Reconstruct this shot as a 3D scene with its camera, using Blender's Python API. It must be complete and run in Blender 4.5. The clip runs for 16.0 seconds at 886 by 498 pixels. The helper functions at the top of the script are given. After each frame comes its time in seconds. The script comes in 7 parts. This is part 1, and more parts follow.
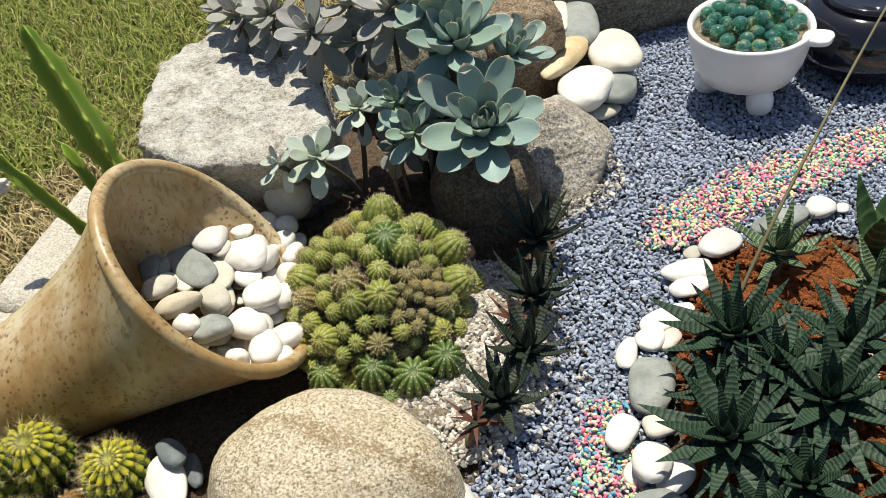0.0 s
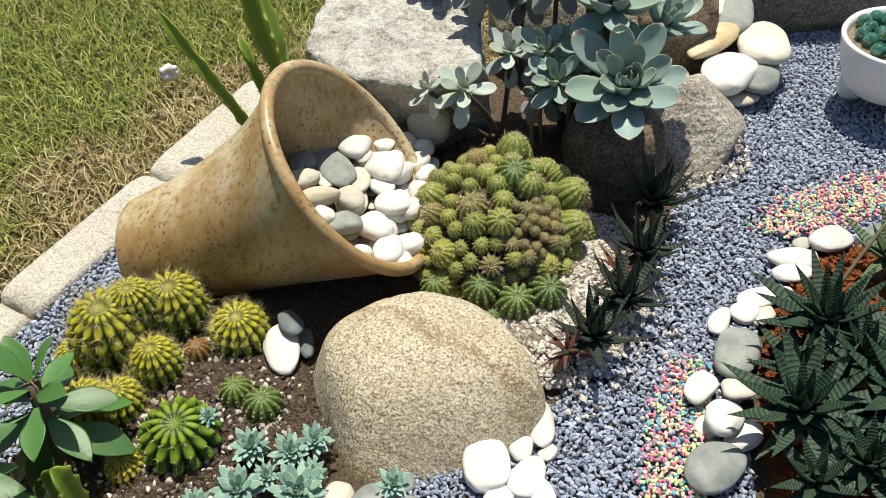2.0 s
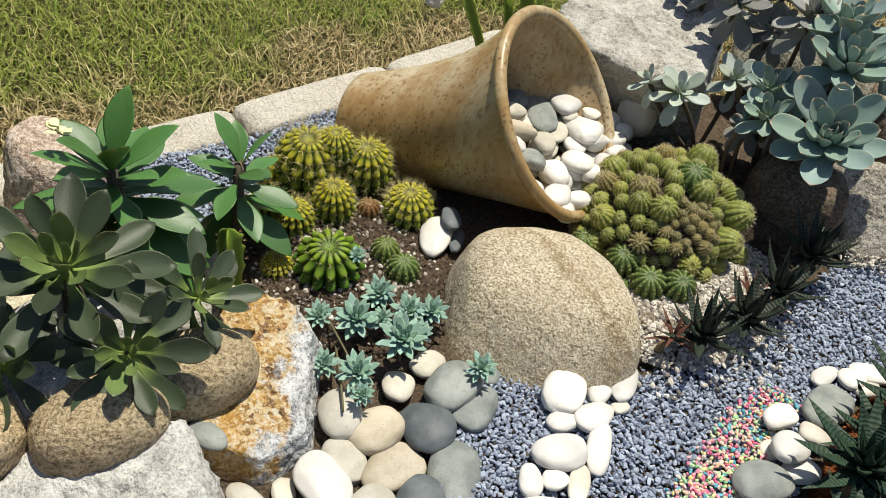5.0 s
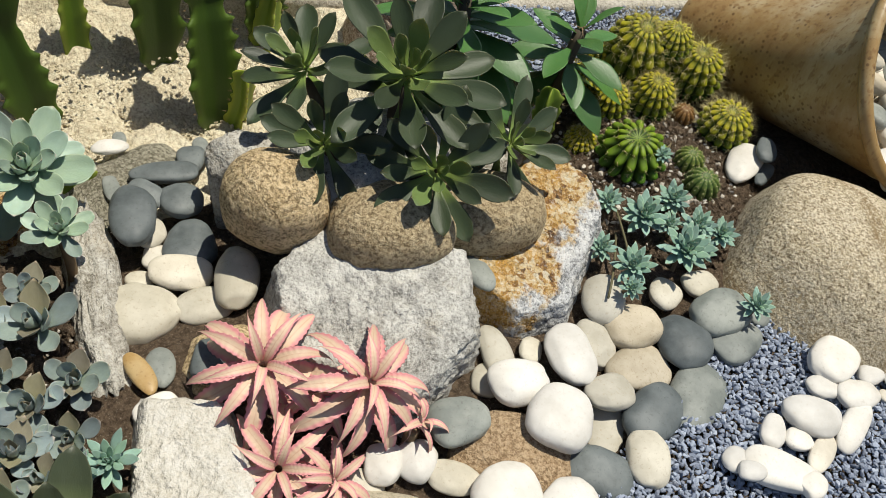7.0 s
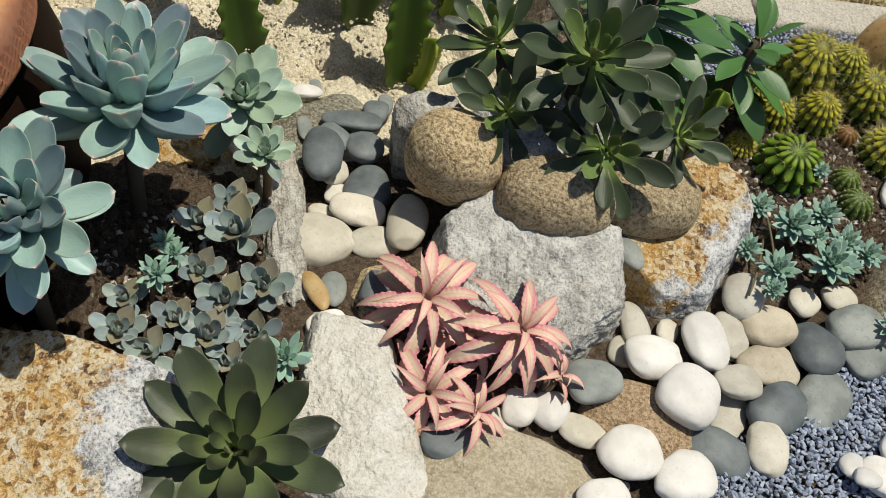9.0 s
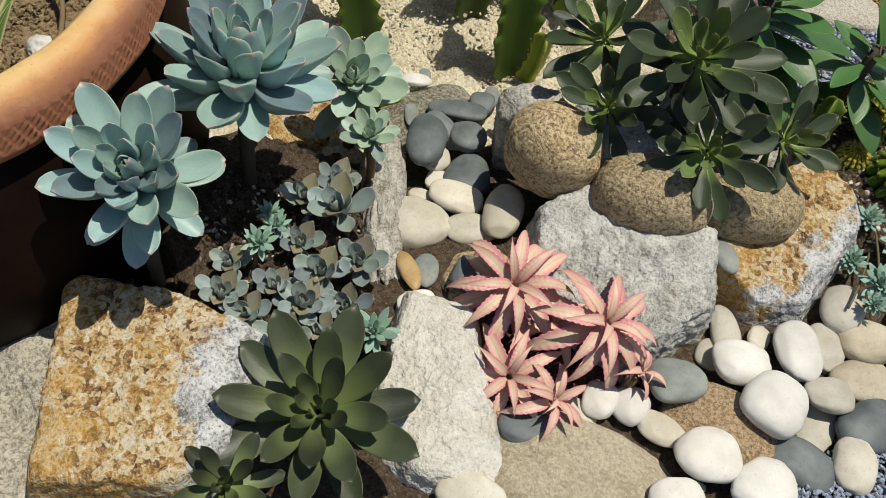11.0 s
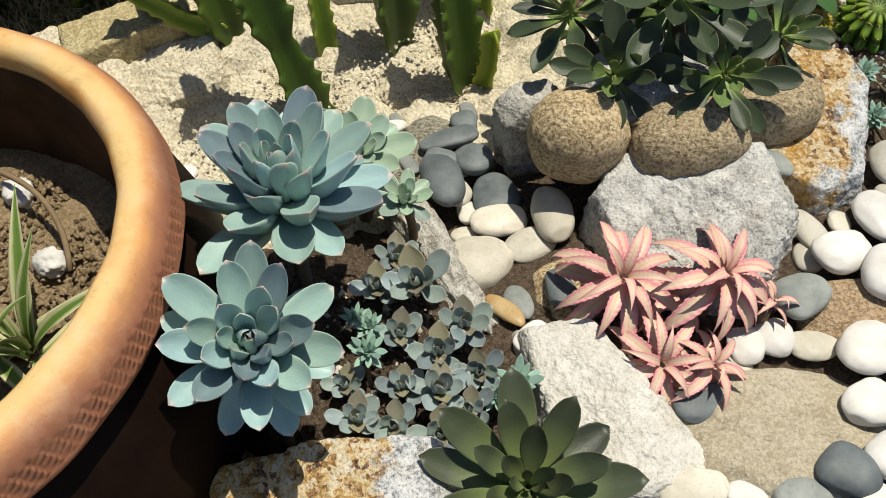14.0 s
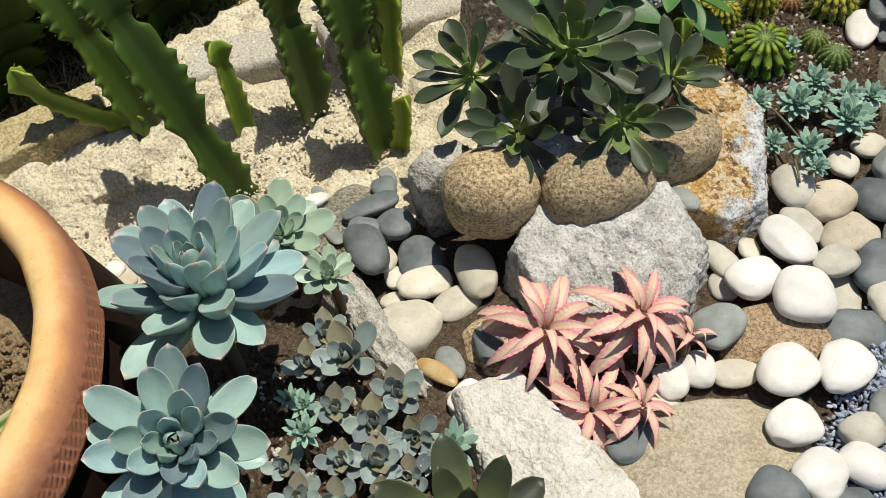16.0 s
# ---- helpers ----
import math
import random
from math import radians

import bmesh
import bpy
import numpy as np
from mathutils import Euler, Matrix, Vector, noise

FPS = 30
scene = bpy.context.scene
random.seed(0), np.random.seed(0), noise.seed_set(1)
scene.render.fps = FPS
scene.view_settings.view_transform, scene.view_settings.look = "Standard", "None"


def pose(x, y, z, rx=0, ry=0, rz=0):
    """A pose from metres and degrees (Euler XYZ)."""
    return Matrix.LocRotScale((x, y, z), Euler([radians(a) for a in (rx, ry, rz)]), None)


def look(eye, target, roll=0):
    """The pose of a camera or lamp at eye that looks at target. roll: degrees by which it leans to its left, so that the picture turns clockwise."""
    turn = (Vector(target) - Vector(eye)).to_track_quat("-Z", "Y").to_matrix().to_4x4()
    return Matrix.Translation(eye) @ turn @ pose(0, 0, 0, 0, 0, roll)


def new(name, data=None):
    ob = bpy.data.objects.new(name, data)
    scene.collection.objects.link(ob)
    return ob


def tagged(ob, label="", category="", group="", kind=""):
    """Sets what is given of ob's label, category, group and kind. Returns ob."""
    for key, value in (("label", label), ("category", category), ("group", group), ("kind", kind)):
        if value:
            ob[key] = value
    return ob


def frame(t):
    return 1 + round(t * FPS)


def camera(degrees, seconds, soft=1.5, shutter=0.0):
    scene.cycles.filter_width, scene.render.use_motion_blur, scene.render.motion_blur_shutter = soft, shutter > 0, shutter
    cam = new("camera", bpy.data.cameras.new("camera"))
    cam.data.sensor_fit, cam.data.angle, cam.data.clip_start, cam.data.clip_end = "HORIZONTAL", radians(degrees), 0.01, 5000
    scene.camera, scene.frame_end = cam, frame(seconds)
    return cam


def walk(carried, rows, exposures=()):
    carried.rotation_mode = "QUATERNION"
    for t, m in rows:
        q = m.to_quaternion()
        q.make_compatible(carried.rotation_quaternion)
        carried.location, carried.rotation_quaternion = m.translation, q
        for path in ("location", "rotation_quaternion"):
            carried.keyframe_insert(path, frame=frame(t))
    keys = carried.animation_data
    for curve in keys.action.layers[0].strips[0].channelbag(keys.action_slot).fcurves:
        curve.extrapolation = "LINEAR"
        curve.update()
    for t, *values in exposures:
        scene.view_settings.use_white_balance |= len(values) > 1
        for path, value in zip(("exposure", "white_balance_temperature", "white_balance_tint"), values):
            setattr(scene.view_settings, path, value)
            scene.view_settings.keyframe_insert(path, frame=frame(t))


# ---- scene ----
cam = camera(51.9, 16.0, soft=0.7)
PATH = [
    (0, (0.129, -0.053, 0.92), (-0.058, 1.425, -0.415), -9.7),
    (0.5, (0.134, -0.059, 0.915), (-0.073, 1.416, -0.421), -8.1),
    (1, (0.114, -0.119, 0.927), (-0.167, 1.328, -0.425), -2.1),
    (1.5, (0.103, -0.164, 0.94), (-0.257, 1.262, -0.416), 2.2),
    (2, (0.114, -0.168, 0.94), (-0.286, 1.248, -0.415), -4.4),
    (2.5, (0.118, -0.184, 0.947), (-0.226, 1.276, -0.375), -5.3),
    (3, (0.113, -0.23, 0.936), (-0.237, 1.252, -0.361), 1.2),
    (3.2, (0.117, -0.245, 0.931), (-0.263, 1.239, -0.356), 4.5),
    (5.3, (0.204, -0.361, 0.916), (-0.572, 0.899, -0.429), 10.3),
    (5.5, (0.186, -0.368, 0.9), (-0.611, 0.844, -0.477), 10.2),
    (6, (0.149, -0.374, 0.877), (-0.692, 0.742, -0.555), 8.0),
    (6.5, (0.135, -0.397, 0.867), (-0.754, 0.604, -0.619), 12.8),
    (7, (0.163, -0.429, 0.868), (-0.777, 0.46, -0.657), 16.4),
    (7.5, (0.191, -0.451, 0.871), (-0.785, 0.338, -0.686), 15.3),
    (8, (0.208, -0.48, 0.889), (-0.803, 0.29, -0.655), 15.2),
    (8.5, (0.214, -0.527, 0.905), (-0.814, 0.208, -0.644), 15.9),
    (8.7, (0.214, -0.53, 0.894), (-0.819, 0.184, -0.663), 16.7),
    (10.8, (0.257, -0.495, 0.913), (-0.85, -0.031, -0.687), 12.4),
    (11, (0.25, -0.516, 0.906), (-0.86, -0.07, -0.696), 12.3),
    (11.5, (0.231, -0.559, 0.903), (-0.885, -0.19, -0.715), 9.0),
    (12, (0.195, -0.613, 0.898), (-0.891, -0.189, -0.726), 7.2),
    (12.5, (0.161, -0.658, 0.893), (-0.943, -0.223, -0.717), 1.7),
    (13, (0.131, -0.677, 0.891), (-0.942, -0.175, -0.721), -1.7),
    (13.5, (0.111, -0.688, 0.891), (-0.944, -0.114, -0.707), -3.4),
    (14, (0.094, -0.701, 0.891), (-0.91, -0.017, -0.698), -2.8),
    (14.5, (0.09, -0.697, 0.896), (-0.894, 0.033, -0.685), -3.8),
    (15, (0.087, -0.693, 0.906), (-0.891, 0.074, -0.661), -3.9),
    (15.5, (0.094, -0.685, 0.915), (-0.872, 0.079, -0.661), -4.9),
    (16, (0.118, -0.653, 0.932), (-0.883, 0.132, -0.611), -6.2),
]
walk(cam, [(t, look(eye, target, roll)) for t, eye, target, roll in PATH], [(0.0, 0.34), (2.5, 0.37), (5.5, 0.12), (7.5, -0.11), (11.0, -0.25), (13.0, -0.06), (14.5, 0.02), (16.0, 0.0)])

# ---- world, sun ----
SUN_DIR = Vector((0.0, 0.26, 1.0)).normalized()
elevation = math.asin(SUN_DIR.z)
azimuth = math.atan2(SUN_DIR.x, SUN_DIR.y)
world = bpy.data.worlds.new("sky")
scene.world = world
world.use_nodes = True
wn = world.node_tree
sky = wn.nodes.new("ShaderNodeTexSky")
sky.sky_type = "NISHITA"
sky.sun_disc = False
sky.sun_elevation = elevation
sky.sun_rotation = azimuth
wn.links.new(sky.outputs[0], wn.nodes["Background"].inputs[0])
wn.nodes["Background"].inputs[1].default_value = 0.085
sun_data = bpy.data.lights.new("sun", "SUN")
sun_data.energy = 4.85
sun_data.angle = radians(0.53)
sun_data.color = (1.0, 0.95, 0.815)
sun = new("sun", sun_data)
sun.matrix_world = look(SUN_DIR * 20, (0, 0, 0))

nrng = np.random.default_rng(11)


# ---- materials ----
class Nodes:
    """Short hand for building one node material."""

    def __init__(self, name, rough=0.7, spec=0.3):
        self.mat = bpy.data.materials.new(name)
        self.mat.use_nodes = True
        self.tree = self.mat.node_tree
        self.bsdf = self.tree.nodes["Principled BSDF"]
        self.bsdf.inputs["Roughness"].default_value = rough
        self.bsdf.inputs["Specular IOR Level"].default_value = spec

    def node(self, kind, **settings):
        n = self.tree.nodes.new(kind)
        for key, value in settings.items():
            n.inputs[key].default_value = value
        return n

    def link(self, a, b):
        self.tree.links.new(a, b)

    def coords(self, which="Object"):
        return self.node("ShaderNodeTexCoord").outputs[which]

    def noise(self, vec, scale, detail=4.0, rough=0.6, w=None):
        n = self.node("ShaderNodeTexNoise", Scale=scale, Detail=detail, Roughness=rough)
        if w is not None:
            n.noise_dimensions = "4D"
            self.link(w, n.inputs["W"])
        self.link(vec, n.inputs["Vector"])
        return n.outputs["Fac"]

    def voronoi(self, vec, scale, feature="F1"):
        n = self.node("ShaderNodeTexVoronoi", Scale=scale)
        n.feature = feature
        self.link(vec, n.inputs["Vector"])
        return n

    def ramp(self, fac, stops):
        n = self.node("ShaderNodeValToRGB")
        while len(n.color_ramp.elements) < len(stops):
            n.color_ramp.elements.new(0.5)
        for e, (at, colour) in zip(n.color_ramp.elements, stops):
            e.position = at
            e.color = (*colour, 1.0) if len(colour) == 3 else colour
        self.link(fac, n.inputs["Fac"])
        return n.outputs["Color"]

    def mix(self, fac, a, b, blend="MIX"):
        n = self.node("ShaderNodeMix")
        n.data_type = "RGBA"
        n.blend_type = blend
        for value, socket in ((fac, 0), (a, 6), (b, 7)):
            if isinstance(value, bpy.types.NodeSocket):
                self.link(value, n.inputs[socket])
            elif isinstance(value, (int, float)):
                n.inputs[socket].default_value = value
            else:
                n.inputs[socket].default_value = (*value, 1.0)
        return n.outputs[2]

    def maths(self, op, a, b=0.0):
        n = self.node("ShaderNodeMath")
        n.operation = op
        for value, socket in ((a, 0), (b, 1)):
            if isinstance(value, bpy.types.NodeSocket):
                self.link(value, n.inputs[socket])
            else:
                n.inputs[socket].default_value = value
        return n.outputs[0]

    def bump(self, height, strength=0.5, distance=0.002, then=None):
        n = self.node("ShaderNodeBump", Strength=strength, Distance=distance)
        self.link(height, n.inputs["Height"])
        if then is not None:
            self.link(then, n.inputs["Normal"])
        self.link(n.outputs[0], self.bsdf.inputs["Normal"])
        return n.outputs[0]

    def colour(self, socket):
        self.link(socket, self.bsdf.inputs["Base Color"])

    def fleshy(self, weight):
        """Light soaks a little way into juicy leaves."""
        self.bsdf.inputs["Subsurface Weight"].default_value = weight
        self.bsdf.inputs["Subsurface Radius"].default_value = (1.0, 0.8, 0.45)
        self.bsdf.inputs["Subsurface Scale"].default_value = 0.006

    def random(self):
        return self.node("ShaderNodeObjectInfo").outputs["Random"]

    def island(self):
        return self.node("ShaderNodeNewGeometry").outputs["Random Per Island"]


def pebble_mat(name, dark, light, speck, rough=0.55, vein=0.0):
    m = Nodes(name, rough, 0.35)
    vec, rnd = m.coords(), m.random()
    w = m.maths("MULTIPLY", rnd, 40.0)
    big = m.noise(vec, 22.0, 5.0, 0.6, w)
    base = m.ramp(big, [(0.38, dark), (0.62, light)])
    tone = m.ramp(rnd, [(0.0, (0.8, 0.8, 0.8)), (1.0, (1.08, 1.06, 1.02))])
    base = m.mix(1.0, base, tone, "MULTIPLY")
    fine = m.noise(vec, 260.0, 3.0, 0.7, w)
    base = m.mix(m.ramp(fine, [(0.56, (0, 0, 0)), (0.7, (0.55, 0.55, 0.55))]), base, speck)
    stain = m.noise(vec, 48.0, 6.0, 0.75, w)
    base = m.mix(m.ramp(stain, [(0.6, (0, 0, 0)), (0.75, (0.3 + vein, 0.3 + vein, 0.3 + vein))]), base, speck)
    m.colour(base)
    m.bump(m.noise(vec, 120.0, 6.0, 0.7, w), 0.35, 0.0012)
    return m.mat


def rock_mat(name, stops, speck, scale=14.0, grain=420.0, speck_amount=0.5, bump=0.9, rough=0.85, pits=True, band=False, dark=0.8, speck_at=0.53, pit=0.45):
    m = Nodes(name, rough, 0.25)
    vec = m.coords()
    bend = m.node("ShaderNodeVectorMath")
    bend.operation = "MULTIPLY_ADD"
    wob = m.node("ShaderNodeTexNoise", Scale=scale * 1.6, Detail=4.0)
    m.link(vec, wob.inputs["Vector"])
    m.link(wob.outputs["Color"], bend.inputs[0])
    bend.inputs[1].default_value = (0.03, 0.03, 0.03)
    m.link(vec, bend.inputs[2])
    warped = bend.outputs[0]
    big = m.noise(warped, scale, 10.0, 0.72)
    base = m.ramp(big, [(0.5 + (at - 0.5) * 0.62, c) for at, c in stops])
    blotch = m.noise(warped, scale * 5.0, 8.0, 0.8)
    base = m.mix(m.ramp(blotch, [(0.38, (dark, dark, dark)), (0.46, (0, 0, 0))]), base, tuple(0.5 * c for c in stops[1][1]))
    light = tuple(min(0.85, 1.2 * c) for c in stops[-1][1])
    base = m.mix(m.ramp(blotch, [(0.55, (0, 0, 0)), (0.66, (0.6, 0.6, 0.6))]), base, light)
    fine = m.noise(vec, grain * 0.8, 2.0, 0.6)
    base = m.mix(m.ramp(fine, [(speck_at, (0, 0, 0)), (speck_at + 0.05, (speck_amount,) * 3)]), base, speck)
    sandy = m.noise(vec, grain * 0.7, 4.0, 0.75)
    base = m.mix(m.ramp(sandy, [(0.41, (pit, pit, pit)), (0.475, (0, 0, 0))]), base, tuple(c * 0.75 for c in speck))
    base = m.mix(m.ramp(sandy, [(0.515, (0, 0, 0)), (0.575, (0.55, 0.55, 0.55))]), base, tuple(min(0.85, 1.12 * c) for c in stops[-1][1]))
    if band:
        wave = m.node("ShaderNodeTexWave", Scale=2.2, Distortion=1.4, Detail=5.0)
        wave.inputs["Detail Scale"].default_value = 9.0
        wave.inputs["Phase Offset"].default_value = 4.3
        turn = m.node("ShaderNodeMapping")
        turn.inputs["Rotation"].default_value = (0.2, 0.1, 1.75)
        m.link(vec, turn.inputs["Vector"])
        m.link(turn.outputs[0], wave.inputs["Vector"])
        grainy = m.ramp(m.noise(vec, grain * 0.6, 5.0, 0.8), [(0.44, (0, 0, 0)), (0.54, (1, 1, 1))])
        vein = m.ramp(wave.outputs["Fac"], [(0.93, (0, 0, 0)), (0.985, (0.85, 0.85, 0.85))])
        base = m.mix(m.maths("MULTIPLY", vein, grainy), base, (0.24, 0.165, 0.08))
        patchy = m.ramp(m.noise(warped, 8.0, 5.0, 0.65), [(0.48, (0, 0, 0)), (0.62, (0.75, 0.75, 0.75))])
        base = m.mix(m.maths("MULTIPLY", patchy, grainy), base, (0.33, 0.25, 0.14))
    m.colour(base)
    first = m.bump(m.noise(warped, 55.0, 3.0, 0.6), 0.9 * min(1.0, bump), 0.005 * bump)
    if pits:
        second = m.bump(sandy, min(1.0, bump), 0.0021 * bump, first)
        m.bump(fine, 0.8 * min(1.0, bump), 0.0006 * bump, second)
    return m.mat


def broken_mat(name, stops, stain, stain_amount, rust=False, scale=34.0, speck=0.7, reach_at=0.2):
    """Broken quarry stone: pale and dark mineral mottling; rust spreads over the low side of rusty ones."""
    m = Nodes(name, 0.88, 0.25)
    vec = m.coords()
    bend = m.node("ShaderNodeVectorMath")
    bend.operation = "MULTIPLY_ADD"
    wob = m.node("ShaderNodeTexNoise", Scale=30.0, Detail=5.0)
    m.link(vec, wob.inputs["Vector"])
    m.link(wob.outputs["Color"], bend.inputs[0])
    bend.inputs[1].default_value = (0.022, 0.022, 0.022)
    m.link(vec, bend.inputs[2])
    warped = bend.outputs[0]
    coarse = m.noise(warped, scale * 0.75, 10.0, 0.74)
    grains = m.noise(vec, 150.0, 7.0, 0.8)
    mottle = m.maths("ADD", m.maths("MULTIPLY", coarse, 0.6), m.maths("MULTIPLY", grains, 0.4))
    base = m.ramp(mottle, [(0.5 + (at - 0.5) * 0.62, c) for at, c in stops])
    if rust:
        crystal = m.voronoi(warped, 170.0).outputs["Color"]
        tone = m.maths("ADD", m.maths("MULTIPLY", m.noise(warped, 42.0, 9.0, 0.72), 0.56), m.maths("MULTIPLY", grains, 0.2))
        tone = m.maths("ADD", tone, m.maths("MULTIPLY", crystal, 0.26))
        orange = m.ramp(tone, [(0.37, (0.05, 0.025, 0.011)), (0.425, (0.19, 0.092, 0.027)), (0.47, (0.35, 0.2, 0.055)), (0.51, (0.46, 0.33, 0.155)), (0.58, (0.5, 0.42, 0.28)), (0.68, (0.56, 0.52, 0.43))])
        gold = m.noise(vec, 14.0, 6.0, 0.65)
        orange = m.mix(m.ramp(gold, [(0.48, (0, 0, 0)), (0.6, (0.6, 0.6, 0.6))]), orange, (0.45, 0.25, 0.045))
        sep = m.node("ShaderNodeSeparateXYZ")
        m.link(vec, sep.inputs[0])
        reach = m.maths("ADD", m.maths("MULTIPLY", m.maths("SUBTRACT", m.noise(vec, 11.0, 7.0, 0.7), 0.5), 1.5), m.maths("MULTIPLY", sep.outputs["Y"], 4.5))
        base = m.mix(m.ramp(reach, [(reach_at, (0, 0, 0)), (reach_at + 0.1, (1, 1, 1))]), orange, base)
    patch = m.noise(warped, 9.0, 8.0, 0.75)
    base = m.mix(m.ramp(patch, [(0.55, (0, 0, 0)), (0.68, (stain_amount,) * 3)]), base, stain)
    fine = m.noise(vec, 300.0, 5.0, 0.85)
    base = m.mix(m.ramp(fine, [(0.40, (speck, speck, speck)), (0.45, (0, 0, 0))]), base, (0.08, 0.07, 0.06))
    base = m.mix(m.ramp(fine, [(0.54, (0, 0, 0)), (0.60, (0.35, 0.35, 0.35))]), base, stops[-1][1])
    crack = m.voronoi(warped, 15.0, "DISTANCE_TO_EDGE").outputs["Distance"]
    split = m.ramp(crack, [(0.0, (0.16, 0.16, 0.16)), (0.02, (0, 0, 0))])
    base = m.mix(m.maths("MULTIPLY", split, m.ramp(patch, [(0.42, (0, 0, 0)), (0.5, (1, 1, 1))])), base, (0.07, 0.06, 0.05))
    m.colour(base)
    first = m.bump(m.noise(warped, 34.0, 4.0, 0.6), 1.0, 0.007)
    second = m.bump(m.noise(vec, 150.0, 2.0, 0.6), 1.0, 0.0021, first)
    m.bump(m.noise(vec, 300.0, 1.0, 0.5), 1.0, 0.0007, second)
    return m.mat


def soil_mat(name, dark, light, crumb, scale=160.0, bump=1.0):
    m = Nodes(name, 0.95, 0.1)
    vec = m.coords()
    base = m.ramp(m.noise(vec, scale, 6.0, 0.75), [(0.35, dark), (0.68, light)])
    base = m.mix(m.ramp(m.noise(vec, scale * 2.6, 3.0, 0.7), [(0.6, (0, 0, 0)), (0.7, (0.8, 0.8, 0.8))]), base, crumb)
    m.colour(base)
    first = m.bump(m.noise(vec, scale * 0.6, 8.0, 0.8), bump, 0.008)
    m.bump(m.noise(vec, scale * 3.0, 4.0, 0.8), bump, 0.003, first)
    return m.mat


def chips_mat(name, stops, rough=0.75):
    m = Nodes(name, rough, 0.3)
    vec = m.coords()
    base = m.ramp(m.island(), stops)
    base = m.mix(m.ramp(m.noise(vec, 500.0, 3.0, 0.7), [(0.4, (0, 0, 0)), (0.75, (0.5, 0.5, 0.5))]), base, (0.42, 0.44, 0.48))
    m.colour(base)
    m.bump(m.noise(vec, 700.0, 4.0, 0.8), 0.6, 0.001)
    return m.mat


def leaf_mat(name, base_col, tip_col, edge_col, bloom=0.3, rough=0.5, spec=0.35, tip_at=0.88, edge=0.0, keel=None, var=0.25, keel_to=0.45):
    """A succulent leaf: colour along its length, a tinted edge, a powdery bloom."""
    m = Nodes(name, rough, spec)
    gen, rnd = m.coords("Generated"), m.random()
    sep = m.node("ShaderNodeSeparateXYZ")
    m.link(gen, sep.inputs[0])
    along = m.ramp(sep.outputs["Y"], [(0.0, keel or base_col), (keel_to, base_col), (tip_at, base_col), (1.0, tip_col)])
    side = m.maths("ABSOLUTE", m.maths("SUBTRACT", sep.outputs["X"], 0.5))
    col = m.mix(m.ramp(side, [(0.36, (0, 0, 0)), (0.5, (edge, edge, edge))]), along, edge_col)
    obj = m.coords()
    patch = m.noise(gen, 2.6, 5.0, 0.65, m.maths("MULTIPLY", rnd, 60.0))
    pale = tuple(min(1.0, c * 1.3 + 0.03) for c in base_col)
    col = m.mix(m.ramp(patch, [(0.4, (0, 0, 0)), (0.75, (bloom, bloom, bloom))]), col, pale)
    tone = m.ramp(rnd, [(0.0, (1 - var, 1 - var, 1 - 0.8 * var)), (0.5, (1.0, 1.03, 0.92)), (1.0, (1 + var * 0.3, 1 + var * 0.4, 1 + var * 0.55))])
    col = m.mix(1.0, col, tone, "MULTIPLY")
    spots = m.noise(gen, 38.0, 2.0, 0.6, rnd)
    col = m.mix(m.ramp(spots, [(0.68, (0, 0, 0)), (0.74, (0.4, 0.4, 0.4))]), col, tuple(c * 0.45 for c in base_col))
    m.colour(col)
    m.fleshy(0.12)
    m.bump(m.noise(gen, 12.0, 5.0, 0.7, rnd), 0.25, 0.002)
    return m.mat


M = {}
M["white"] = pebble_mat("white_stone", (0.6, 0.58, 0.54), (0.72, 0.705, 0.675), (0.5, 0.455, 0.39), 0.5)
M["ivory"] = pebble_mat("ivory_stone", (0.56, 0.52, 0.44), (0.70, 0.665, 0.585), (0.42, 0.35, 0.26))
M["cream"] = pebble_mat("cream_stone", (0.45, 0.42, 0.345), (0.6, 0.57, 0.49), (0.33, 0.27, 0.19), 0.6)
M["sand"] = pebble_mat("sand_stone", (0.38, 0.33, 0.245), (0.52, 0.465, 0.37), (0.24, 0.18, 0.1), 0.65, 0.2)
M["ochre"] = pebble_mat("ochre_stone", (0.42, 0.25, 0.08), (0.55, 0.4, 0.2), (0.2, 0.1, 0.04), 0.4, 0.2)
M["ochrepale"] = pebble_mat("pale_ochre_stone", (0.52, 0.4, 0.22), (0.68, 0.58, 0.4), (0.34, 0.2, 0.08), 0.6, 0.2)
M["slate"] = pebble_mat("slate_stone", (0.085, 0.1, 0.105), (0.16, 0.182, 0.188), (0.06, 0.065, 0.065), 0.55)
M["ash"] = pebble_mat("ash_stone", (0.17, 0.19, 0.18), (0.3, 0.32, 0.3), (0.1, 0.1, 0.09), 0.6)
M["granite"] = rock_mat("speckled_granite", [(0.25, (0.46, 0.375, 0.235)), (0.5, (0.59, 0.505, 0.355)), (0.75, (0.68, 0.61, 0.475))], (0.12, 0.075, 0.035), 9.0, 400.0, 0.7, 1.3, band=True, dark=0.4, speck_at=0.545, pit=0.55)
M["tan_rock"] = rock_mat("tan_river_rock", [(0.25, (0.5, 0.365, 0.19)), (0.5, (0.63, 0.475, 0.27)), (0.8, (0.72, 0.58, 0.37))], (0.17, 0.11, 0.05), 16.0, 300.0, 0.65, 2.3, dark=0.3, speck_at=0.55, pit=0.55)
